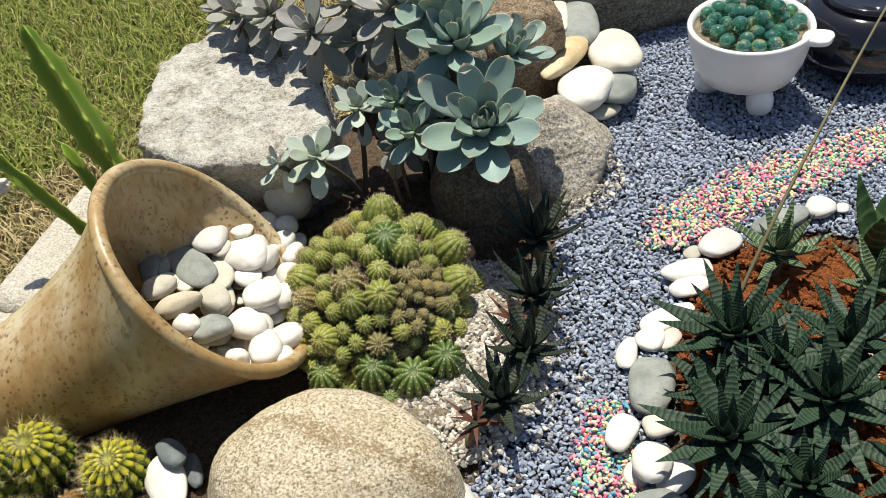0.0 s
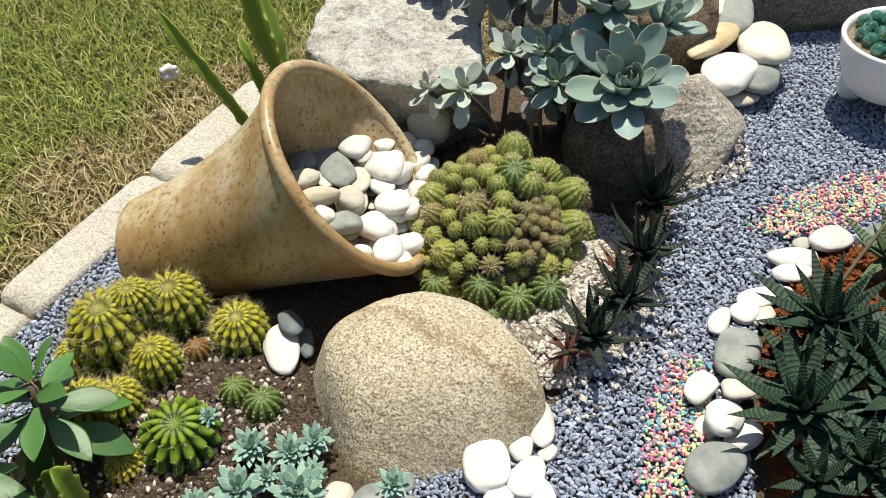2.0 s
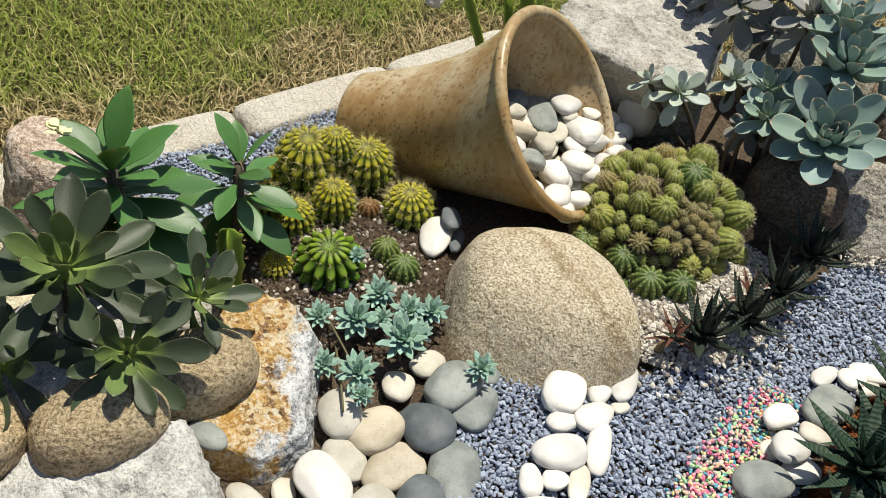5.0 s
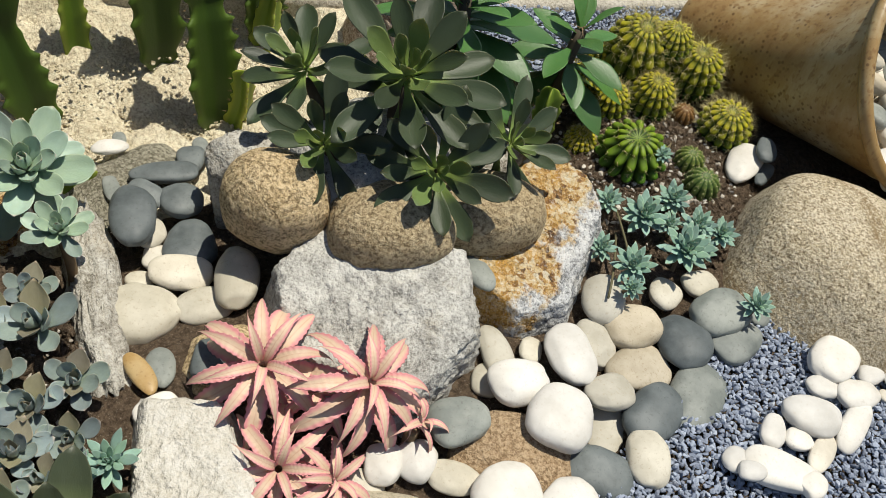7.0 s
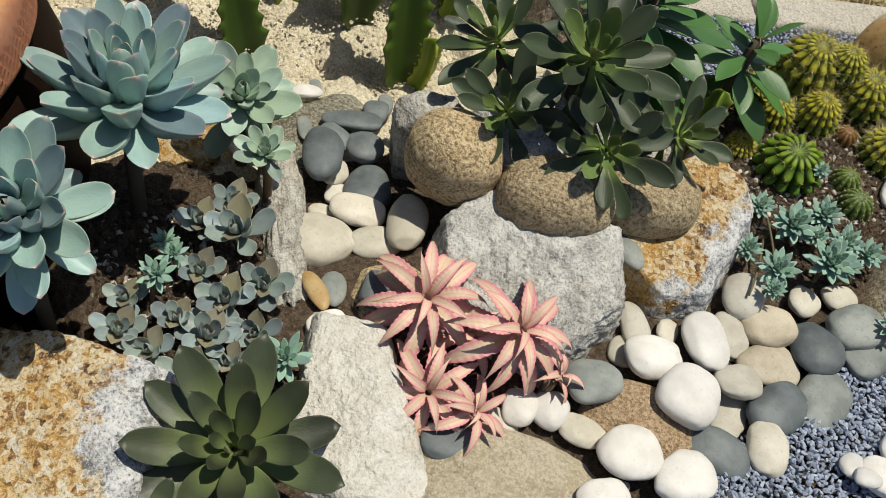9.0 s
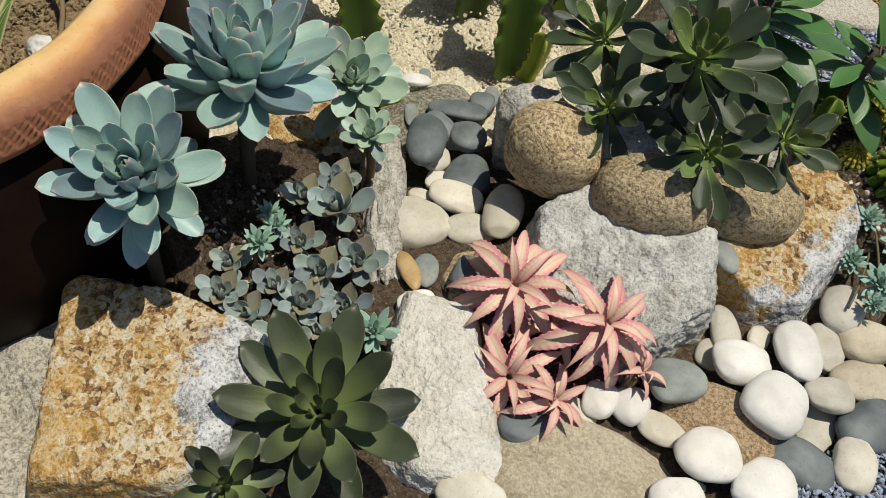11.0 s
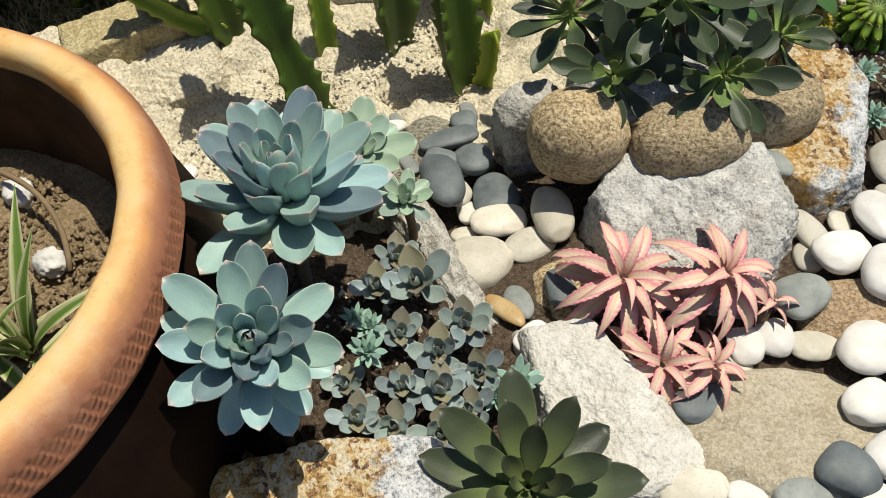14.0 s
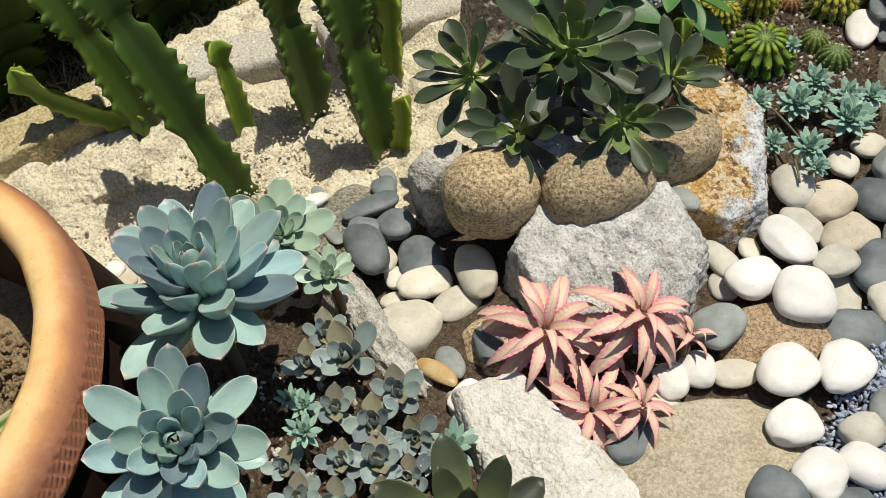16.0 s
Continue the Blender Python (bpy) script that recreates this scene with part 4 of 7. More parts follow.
def fast_mesh(name, verts, faces, mat, shade=False):
    me = bpy.data.meshes.new(name)
    faces = np.asarray(faces, dtype=np.int32)
    n = faces.shape[1]
    me.vertices.add(len(verts))
    me.vertices.foreach_set("co", np.asarray(verts, dtype=np.float32).ravel())
    me.loops.add(faces.size)
    me.loops.foreach_set("vertex_index", faces.ravel())
    me.polygons.add(len(faces))
    me.polygons.foreach_set("loop_start", np.arange(0, faces.size, n, dtype=np.int32))
    me.polygons.foreach_set("use_smooth", [shade] * len(faces))
    me.materials.append(mat)
    me.update(calc_edges=True)
    me.validate()
    return me


def inside(p, poly):
    x, y = p[:, 0], p[:, 1]
    hit = np.zeros(len(p), bool)
    for (x0, y0), (x1, y1) in zip(poly, poly[1:] + poly[:1]):
        cross = (y0 > y) != (y1 > y)
        hit ^= cross & (x < (x1 - x0) * (y - y0) / (y1 - y0 + 1e-12) + x0)
    return hit


def scatter(poly, spacing, seed):
    g = np.random.default_rng(seed)
    a = np.array(poly)
    lo, hi = a.min(0), a.max(0)
    xs, ys = np.meshgrid(np.arange(lo[0], hi[0], spacing), np.arange(lo[1], hi[1], spacing))
    p = np.stack([xs.ravel(), ys.ravel()], -1) + g.uniform(-0.55, 0.55, (xs.size, 2)) * spacing
    return p[inside(p + g.normal(0, 0.006, p.shape), poly)]


def ground_height(x, y):
    """The lie of the rockery: level gravel that falls away to the cement edging."""
    side = smooth(0.25, 0.0, y) * smooth(-0.72, -0.52, y)
    fall = 0.042 * smooth(-0.32, -0.52, x) + 0.03 * smooth(-0.52, -0.72, x) - 0.055 * smooth(-0.8, -1.1, x)
    return -0.014 - side * fall


def sheet(name, x0, x1, y0, y1, step, height, mat):
    nx, ny = int((x1 - x0) / step) + 1, int((y1 - y0) / step) + 1
    verts = [(x0 + i * step, y0 + j * step, height(x0 + i * step, y0 + j * step)) for j in range(ny) for i in range(nx)]
    faces = [(j * nx + i, j * nx + i + 1, (j + 1) * nx + i + 1, (j + 1) * nx + i) for j in range(ny - 1) for i in range(nx - 1)]
    return fast_mesh(name, verts, faces, mat, True)


def mound(name, label, x, y, rx, ry, h, mat, seed, base=-0.03, turn=0.0, rough=0.006):
    """A low heap of earth with an uneven edge."""
    r = random.Random(seed)
    off = Vector((r.uniform(-20, 20), r.uniform(-20, 20), 0))
    verts, faces, rings, sides = [(0, 0, h - base)], [], 26, 64
    for i in range(1, rings + 1):
        for k in range(sides):
            t = 2 * math.pi * k / sides
            e = 1 + 0.16 * noise.noise(Vector((math.cos(t), math.sin(t), 0)) * 1.7 + off)
            s = i / rings
            px, py = s * e * rx * math.cos(t), s * e * ry * math.sin(t)
            pz = (h - base) * (1 - smooth(0.62, 1.0, s)) + rough * noise.fractal(Vector((px, py, 0)) * 60 + off, 0.8, 2, 4) * min(1, 4 * (1 - s))
            verts.append((px, py, pz))
    for k in range(sides):
        faces.append((0, 1 + k, 1 + (k + 1) % sides))
    for i in range(rings - 1):
        for k in range(sides):
            a, b = 1 + i * sides + k, 1 + i * sides + (k + 1) % sides
            faces.append((a, a + sides, b + sides, b))
    ob = piece(name, mesh_of(name, verts, faces, M[mat]), None, pose(x, y, base, 0, 0, turn))
    return tagged(ob, label, "soil", kind="structure")


def lathe(profile, sides=64, dents=None):
    """Turns a list of (radius, height) round the z axis."""
    verts, faces = [], []
    for i, (rad, z) in enumerate(profile):
        for k in range(sides):
            t = 2 * math.pi * k / sides
            rr = rad + (dents(i, t) if dents else 0.0)
            verts.append((rr * math.cos(t), rr * math.sin(t), z))
    for i in range(len(profile) - 1):
        for k in range(sides):
            faces.append((i * sides + k, i * sides + (k + 1) % sides, (i + 1) * sides + (k + 1) % sides, (i + 1) * sides + k))
    faces.append(tuple(range(sides))[::-1])
    faces.append(tuple((len(profile) - 1) * sides + k for k in range(sides)))
    return verts, faces


WING = ((-60, 0.3), (-42, 0.34), (-27, 0.44), (-16, 0.6), (-9, 0.8), (-4, 0.96), (0, 1.0), (4, 0.96), (9, 0.8), (16, 0.6), (27, 0.44), (42, 0.34))


def column(parent, path, radius, mat="column", wings=3, spin=0.0, pitch=0.027, name="branch", grow=0.85, step=0.0033):
    """A winged succulent branch: thin flat wings with a toothed, spiny margin, along a bowed path."""
    r = random.Random(int(1000 * (radius + spin)) + len(path))
    pts = [Vector(p) for p in path]
    total = sum((b - a).length for a, b in zip(pts, pts[1:]))
    n = max(14, int(total / step))
    verts, faces, ridge, thorns = [], [], [], []
    sides = wings * len(WING)
    shift = [r.uniform(0, 1) for _ in range(wings)]
    a, last = None, [0] * wings
    for i in range(n + 1):
        s = i / n * (len(pts) - 1)
        k = min(int(s), len(pts) - 2)
        p = pts[k].lerp(pts[k + 1], s - k)
        d = (pts[min(k + 2, len(pts) - 1)] - pts[k]).normalized()
        a = d.orthogonal().normalized() if a is None else (a - a.dot(d) * d).normalized()
        b = d.cross(a)
        f = i / n
        env = min(1.0, 0.72 + 3.0 * f) * min(1.0, math.sqrt(max(0.0, 1 - f)) * 3.0 + 0.02) * (grow + (1 - grow) * f)
        env *= 1 - 0.3 * abs(math.cos(math.pi * (f * total / 0.16 + shift[0]))) ** 14
        env *= 1 + 0.1 * math.sin(f * total * 37 + 6 * shift[1])
        for w in range(wings):
            phase = f * total / pitch + shift[w] + 0.3 * math.sin(f * total * 53 + 9 * shift[w])
            cut = phase % 1.0
            tooth = 0.86 + 0.24 * (cut / 0.75 if cut < 0.75 else (1 - cut) / 0.25) ** 1.7
            if int(phase) != last[w] and i > 2 and f < 0.97:
                last[w] = int(phase)
                t = 2 * math.pi * w / wings + spin
                out = math.cos(t) * a + math.sin(t) * b
                foot = p + out * radius * env * 0.98
                for turn in (-0.5, 0.5):
                    thorns.append((foot, foot + (out + d * 0.3 + turn * d.cross(out)).normalized() * 0.006, 0.0007))
            for deg, reach in WING:
                t = 2 * math.pi * w / wings + math.radians(deg)
                bite = 1 + (tooth - 1) * smooth(0.74, 0.98, reach)
                rad = radius * env * reach * bite
                verts.append(p + rad * (math.cos(t + spin) * a + math.sin(t + spin) * b))
                ridge.append(smooth(0.5, 1.0, reach))
    for i in range(n):
        for q in range(sides):
            faces.append((i * sides + q, i * sides + (q + 1) % sides, (i + 1) * sides + (q + 1) % sides, (i + 1) * sides + q))
    faces.append(tuple(range(sides))[::-1])
    branch = piece(name, mesh_of(name, verts, faces, M[mat], True, ("ridge", ridge)), parent)
    if thorns:
        tagged(piece("thorn_coat", spike_mesh("thorn_coat", thorns, M["stem"]), branch), kind="stuff")
    return branch


# ---- setting: ground, lawn, cement, kerb, earth ----
GROUND = -0.100
g = 60.0
ground_verts = [(-g, -g, GROUND), (g, -g, GROUND), (g, g, GROUND), (-g, g, GROUND)]
tagged(piece("ground", mesh_of("ground", ground_verts, [(0, 1, 2, 3)], M["lawn_soil"], False)), "thatchy lawn soil under sparse grass", "ground", kind="structure")


def bed_height(x, y):
    edge = smooth(-0.70, -0.60, x) * smooth(-0.68, -0.6, y) * smooth(1.32, 1.2, y - 0.55 * max(0.0, x + 0.5))
    return ground_height(x, y) - 0.12 * (1 - edge) + 0.004 * noise.fractal(Vector((x, y, 0.3)) * 40, 0.9, 2, 4)


tagged(piece("soil_bed", sheet("soil_bed", -0.72, 1.9, -0.72, 2.6, 0.014, bed_height, M["soil"])), "dark crumbly soil bed of the rockery", "soil", kind="structure")


def cement_height(x, y):
    rough = 0.013 * noise.fractal(Vector((x, y, 4.0)) * 17, 0.8, 2, 7) + 0.0048 * noise.fractal(Vector((x, y, 2.0)) * 75, 0.7, 2, 3)
    rough += 0.02 * max(0.0, noise.noise(Vector((x, y, 9.0)) * 6.5)) * smooth(-0.55, -0.7, x) * smooth(-0.72, -0.6, y)
    rough += 0.018 * smooth(0.02, 0.1, noise.noise(Vector((x * 4.0, y * 8.0, 5.0))) + 0.12 * noise.noise(Vector((x, y, 1.0)) * 30)) * smooth(-0.6, -0.72, x) * smooth(-0.72, -0.6, y)
    edge = 1 - smooth(-0.62, -0.50, x) * smooth(-0.72, -0.62, y)
    return ground_height(x, y) + rough - 0.05 * (1 - edge) + 0.006


tagged(piece("cement_edging", sheet("cement_edging", -1.16, -0.4, -0.6625, 0.22, 0.0075, cement_height, M["cement"])), "rough sandy cement edging", "cement", kind="structure")

tagged(piece("concrete_path", sheet("concrete_path", -1.16, 0.6, -1.6, -0.6625, 0.0075, cement_height, M["path"])), "worn grey pitted concrete path round the planter", "path", kind="structure")

mound("soil_mound", "dark crumbly soil round the golden cacti", -0.42, 0.44, 0.24, 0.19, 0.004, "soil", 3, -0.05, 20)
mound("sandy_mound", "pale sandy grit under the cactus cushion", 0.0, 0.765, 0.155, 0.195, 0.018, "sandy", 4, -0.03)
mound("rock_soil_mound", "dark soil between the rocks and succulents", -0.03, 1.02, 0.21, 0.14, 0.035, "soil", 5, -0.03)
mound("peat_bed", "orange coco peat under the haworthias", 0.485, 0.62, 0.215, 0.35, 0.016, "peat", 6, -0.03, -8, 0.01)
# Dark soil reaches past the rosettes to stand in for shadow by the planter.
mound("succulent_soil", "dark soil under the small rosettes, widened in place of shade", -0.445, -0.495, 0.215, 0.15, 0.010, "soil", 7, -0.07, 0, 0.008)

# Kerb of concrete slabs along the lawn.
kerb_line = [(-0.605, 1.245), (-0.685, 0.925), (-0.775, 0.60), (-0.885, 0.26), (-0.99, 0.0), (-1.10, -0.22)]
for k, ((xa, ya), (xb, yb)) in enumerate(zip(kerb_line, kerb_line[1:])):
    length = math.hypot(xb - xa, yb - ya)
    v, f = stone_verts((0.048, length / 2 - 0.002, 0.062), 60 + k, 5, 9.0, 0.02, 2.0, 0.012, 9.0)
    ob = piece("kerb", mesh_of("kerb", v, f, M["kerb"]), None, pose((xa + xb) / 2, (ya + yb) / 2, -0.065, 0, 0, math.degrees(math.atan2(-(xb - xa), yb - ya))))
    tagged(ob, "pale rough concrete kerb slab along the lawn", "kerb", "kerb slabs", "structure")

# Stone blocks at the far corner of the edging.
chiselled("stone_block", "yellowish rough stone block set in the cement", (-1.095, -0.455, -0.018), [(-13, 6, 0.040), (167, 6, 0.042), (77, 4, 0.105), (-103, 4, 0.095), (-50, 82, 0.046), (0, -90, 0.06)], 0, "yellow_block", 71, 26.0, 0.03, 0.003)
chiselled("stone_block", "pale rough stone slab set in the cement", (-1.005, -0.435, -0.075), [(-25, 16, 0.060), (150, 6, 0.06), (72, 8, 0.085), (-100, 4, 0.085), (-50, 74, 0.054), (20, 30, 0.08), (0, -90, 0.06)], 0, "cement", 72, 20.0, 0.05, 0.006)
chiselled("stone_block", "pale rough stone slab set in the cement", (-1.13, -0.63, -0.055), [(-5, 10, 0.055), (175, 6, 0.06), (84, 8, 0.10), (-95, 4, 0.10), (-50, 80, 0.05), (0, -90, 0.06)], 0, "cement", 73, 20.0, 0.05, 0.006)

# Lawn.
lawn_area = [(0.10, 1.60), (-0.30, 1.38), (-0.60, 1.26), (-0.65, 1.22), (-0.73, 0.92), (-0.82, 0.60), (-0.93, 0.26), (-1.04, 0.0), (-1.17, -0.3), (-1.22, -0.95), (-2.3, -0.95), (-2.3, 3.4), (0.1, 3.4)]
p = scatter(lawn_area, 0.0082, 5)
edge_x = np.interp(p[:, 1], [-0.95, -0.3, 0.0, 0.26, 0.6, 0.92, 1.22, 1.5, 3.4], [-1.22, -1.17, -1.04, -0.93, -0.82, -0.73, -0.65, -0.40, 0.4])
dry = np.clip(1.05 - (edge_x - p[:, 0]) * 2.3, 0.06, 1.0)
n = len(p)
h, yaw = nrng.uniform(0.012, 0.034, n), nrng.uniform(0, 2 * np.pi, n)
lean, wide = nrng.uniform(0.5, 1.9, n), nrng.uniform(0.0009, 0.0019, n)
side = np.stack([-np.sin(yaw), np.cos(yaw), np.zeros(n)], -1) * wide[:, None]
out = np.stack([np.cos(yaw), np.sin(yaw), np.zeros(n)], -1)
foot = np.column_stack([p, np.full(n, GROUND)])
mid = foot + out * (h * lean * 0.35)[:, None] + np.array([0, 0, 1]) * (h * 0.65)[:, None]
tip = foot + out * (h * lean)[:, None] + np.array([0, 0, 1]) * (h * 0.9)[:, None]
verts = np.stack([foot - side, foot + side, mid + side * 0.8, mid - side * 0.8, tip], 1).reshape(-1, 3)
at = (np.arange(n) * 5)[:, None]
faces = np.concatenate([at + np.array([0, 1, 2]), at + np.array([0, 2, 3]), at + np.array([3, 2, 4])])
grass_me = fast_mesh("grass", verts, faces, M["grass"])
grass_me.attributes.new("dry", "FLOAT", "POINT").data.foreach_set("value", np.repeat(dry, 5).astype(np.float32))
tagged(piece("grass", grass_me), "short patchy green and straw-dry lawn grass", "grass", kind="stuff")
scrap_v, scrap_f = stone_verts((0.019, 0.014, 0.018), 91, 4, 2.2, 0.3, 1.6, 0.12, 5.0, 3, 0.8)
tagged(piece("chalk_scrap", mesh_of("chalk_scrap", scrap_v, scrap_f, M["scrap"]), None, pose(-0.865, 1.30, -0.046, 0, 0, 30)), "crumbly white lump lying on dry grass", "stone")

# ---- gravel ----
stream = [(-0.02, 0.02), (0.06, -0.20), (0.5, -0.3), (0.75, 0.1), (1.2, 0.6), (1.5, 1.3), (1.5, 2.3), (0.55, 2.3), (0.36, 1.60), (0.26, 1.22), (0.18, 0.98), (0.15, 0.82), (0.11, 0.68), (0.04, 0.56), (-0.08, 0.46), (-0.13, 0.39), (-0.09, 0.28), (-0.05, 0.16)]
behind = [(-0.66, 0.80), (-0.72, 0.58), (-0.80, 0.36), (-0.72, 0.30), (-0.56, 0.38), (-0.52, 0.60), (-0.50, 0.80)]
peat_hole = [(0.29, 0.46), (0.27, 0.60), (0.30, 0.76), (0.38, 0.90), (0.56, 0.94), (0.72, 0.85), (0.74, 0.45), (0.60, 0.30), (0.38, 0.30)]
bead_strips = [
    [(0.287, 0.925), (0.344, 1.02), (0.46, 1.085), (0.717, 1.175), (0.98, 1.24), (1.0, 1.16), (0.70, 1.085), (0.479, 0.993), (0.343, 0.92)],
    [(0.172, 0.625), (0.20, 0.66), (0.235, 0.65), (0.24, 0.55), (0.235, 0.42), (0.19, 0.35), (0.15, 0.36), (0.155, 0.49), (0.162, 0.56)],
]
near = scatter(stream, 0.0047, 21)
near = near[~inside(near, peat_hole)]
near = np.concatenate([near, scatter(behind, 0.005, 22)])
n = len(near)
places = np.column_stack([near, nrng.uniform(-0.007, 0.0012, n) + 0.004 * np.sin(near[:, 0] * 23) * np.sin(near[:, 1] * 19)])
v, f = chips(places, nrng.uniform(0.0024, 0.0043, n), 0.62, 31, 0.28)
tagged(piece("gravel", fast_mesh("gravel", v, f, M["gravel"])), "crushed blue-grey stone gravel", "gravel", kind="stuff")
beads = np.concatenate([scatter(bead_strips[0], 0.0040, 41), scatter(bead_strips[1], 0.0040, 42)])
beads = beads[nrng.random(len(beads)) < 0.76]
n = len(beads)
v, f = chips(np.column_stack([beads, nrng.uniform(0.003, 0.008, n)]), nrng.uniform(0.0022, 0.0034, n), 0.8, 43, 0.25)
tagged(piece("coloured_gravel", fast_mesh("coloured_gravel", v, f, M["beads"])), "bright dyed aquarium gravel in pink, yellow, green and blue", "gravel", kind="stuff")


def crumbs(name, label, areas, mat, size, seed):
    pts = []
    for x, y, rx, ry, z0, drop, count in areas:
        a, r = nrng.uniform(0, 2 * np.pi, count), np.sqrt(nrng.random(count))
        pts.append(np.column_stack([x + rx * r * np.cos(a), y + ry * r * np.sin(a), z0 - drop * r ** 4]))
    pts = np.concatenate(pts)
    v, f = chips(pts, nrng.uniform(0.35, 1.0, len(pts)) ** 2 * size, 0.8, seed, 0.3)
    tagged(piece(name, fast_mesh(name, v, f, M[mat])), label, "soil", kind="stuff")


crumbs("soil_crumbs", "loose dark soil crumbs", [(-0.42, 0.44, 0.21, 0.165, 0.007, 0.02, 9000), (-0.03, 1.02, 0.19, 0.12, 0.036, 0.035, 1500), (-0.43, -0.485, 0.17, 0.13, 0.012, 0.03, 2600)], "soil", 0.0075, 51)
crumbs("grit", "pale grit and small sandy crumbs", [(0.0, 0.765, 0.150, 0.190, 0.020, 0.022, 11000), (0.02, 0.72, 0.17, 0.2, 0.004, 0.0, 900), (-0.42, 0.44, 0.19, 0.16, 0.011, 0.02, 1300), (0.2, 1.1, 0.09, 0.1, 0.012, 0.0, 700), (-0.42, -0.48, 0.15, 0.12, 0.014, 0.03, 500)], "grit", 0.005, 52)
crumbs("peat_crumbs", "crumbs of orange coco peat", [(0.485, 0.62, 0.19, 0.31, 0.02, 0.02, 4200)], "peat", 0.008, 53)
crumbs("cement_crumbs", "loose sandy cement crumbs", [(-0.95, -0.3, 0.15, 0.35, -0.052, 0.0, 2400), (-0.80, -0.15, 0.14, 0.25, -0.076, 0.0, 2800), (-0.78, -0.36, 0.14, 0.16, -0.076, 0.0, 1800)], "cement", 0.0034, 54)

# ---- rocks ----
chiselled("boulder", "large rounded speckled granite boulder with brown bands", (-0.125, 0.52, 0.012), [(208, 4, 0.138), (139, 20, 0.152), (90, 14, 0.158), (50, 16, 0.148), (10, 0, 0.172), (-42, 14, 0.142), (-72, 34, 0.078), (-132, 22, 0.114), (-70, 84, 0.082), (0, -90, 0.07)], -10, "granite", 201, 5.0, 0.03, 0.0014, 6.0, 6, "boulder")
chiselled("limestone_rock", "blocky white limestone rock with rough broken face", (-0.295, 1.165, 0.085), [(-80, 84, 0.112), (-94, -28, 0.118), (-42, -18, 0.142), (14, 4, 0.128), (70, 10, 0.17), (130, 10, 0.19), (182, 8, 0.165), (-128, -6, 0.165), (0, -90, 0.14)], 8, "white_rock", 202, 24.0, 0.05, 0.0075)
rock("brown_boulder", "brown rounded rock darkened for the echeveria's shade", (0.072, 1.035, 0.045), (0.082, 0.066, 0.078), (0, 0, 10), "shaded_brown", 203, 2.8, 0.08, 0.02, 3, 0.94)
chiselled("wedge_rock", "grey-brown wedge-shaped rock with pale top", (0.185, 1.13, 0.03), [(-70, 40, 0.056), (10, 40, 0.066), (-20, -14, 0.076), (95, 10, 0.10), (170, 0, 0.085), (-120, 0, 0.08), (120, 60, 0.088), (0, -90, 0.06)], 20, "wedge_stone", 204, 16.0, 0.06, 0.004)
rock("brown_rock", "upright reddish brown rock", (0.145, 1.37, 0.075), (0.075, 0.068, 0.105), (0, 0, 20), "brown_rock", 205, 3.0, 0.12, 0.05, 8, 0.87)
rock("grey_boulder", "large grey-brown weathered boulder", (0.36, 1.66, 0.075), (0.20, 0.14, 0.12), (0, 0, 10), "mossy_rock", 206, 2.8, 0.08, 0.05, 5, 0.94, category="boulder")
rock("back_rock", "weathered brown rock behind the succulents", (-0.03, 1.42, 0.06), (0.16, 0.12, 0.12), (0, 0, -15), "mossy_rock", 207, 3.0, 0.1, 0.03, 6, 0.9)
chiselled("grey_rock", "blocky grey and white quarry rock", (-0.30, -0.055, -0.005), [(-60, 78, 0.060), (-46, 24, 0.098), (18, 10, 0.106), (68, 12, 0.112), (140, 14, 0.096), (200, 8, 0.126), (252, 12, 0.116), (0, -90, 0.09)], -30, "grey_rock", 208, 40.0, 0.04, 0.0075)
chiselled("rust_rock", "grey rock stained rusty orange", (-0.315, 0.178, 0.0), [(37, 12, 0.066), (-60, 8, 0.112), (217, 8, 0.070), (120, 10, 0.118), (-20, 76, 0.052), (78, 20, 0.104), (-12, 16, 0.096), (0, -90, 0.06)], -52, "rust_rock_grey", 209, 36.0, 0.045, 0.0045)
rock("round_rock", "rounded tan river rock under dark succulents", (-0.462, -0.113, 0.075), (0.062, 0.055, 0.062), (0, 22, 55), "tan_rock", 210, 2.15, 0.07, 0.006, 1, 0.97)
rock("round_rock", "rounded brown river rock under dark succulents", (-0.378, -0.008, 0.074), (0.075, 0.055, 0.046), (6, -6, 66), "brown_tan", 211, 2.3, 0.07, 0.006, 2, 0.95)
rock("round_rock", "long brown river rock under dark succulents", (-0.362, 0.112, 0.066), (0.078, 0.055, 0.044), (0, -4, 62), "brown_tan", 212, 2.3, 0.07, 0.006, 2, 0.95)
rock("corner_rock", "small jagged grey rock", (-0.562, -0.100, 0.0), (0.034, 0.054, 0.072), (0, 0, -20), "white_rock", 213, 4.0, 0.12, 0.08, 10, 0.85)
rock("support_rock", "grey rock under the spoon-leaved succulents", (-0.49, 0.03, 0.03), (0.1, 0.1, 0.08), (0, 0, 0), "grey_rock", 214, 3.5, 0.1, 0.05, 8, 0.88)
chiselled("pink_rock", "pinkish speckled rock beside the lawn kerb", (-0.765, 0.25, 0.02), [(-60, 20, 0.085), (0, 15, 0.078), (60, 10, 0.09), (130, 5, 0.085), (190, 5, 0.08), (250, 10, 0.09), (-40, 70, 0.105), (110, 60, 0.11), (0, -90, 0.11)], 15, "pink_stone", 215, 11.0, 0.06, 0.0035)
chiselled("pale_rock", "white limestone slab beneath the pink rosettes", (-0.19, -0.312, -0.025), [(86, 20, 0.066), (246, 18, 0.068), (-18, 10, 0.112), (150, 20, 0.112), (-66, 20, 0.090), (-95, 80, 0.050), (40, 70, 0.064), (0, -90, 0.05)], -18, "pale_rock", 216, 34.0, 0.05, 0.0045)
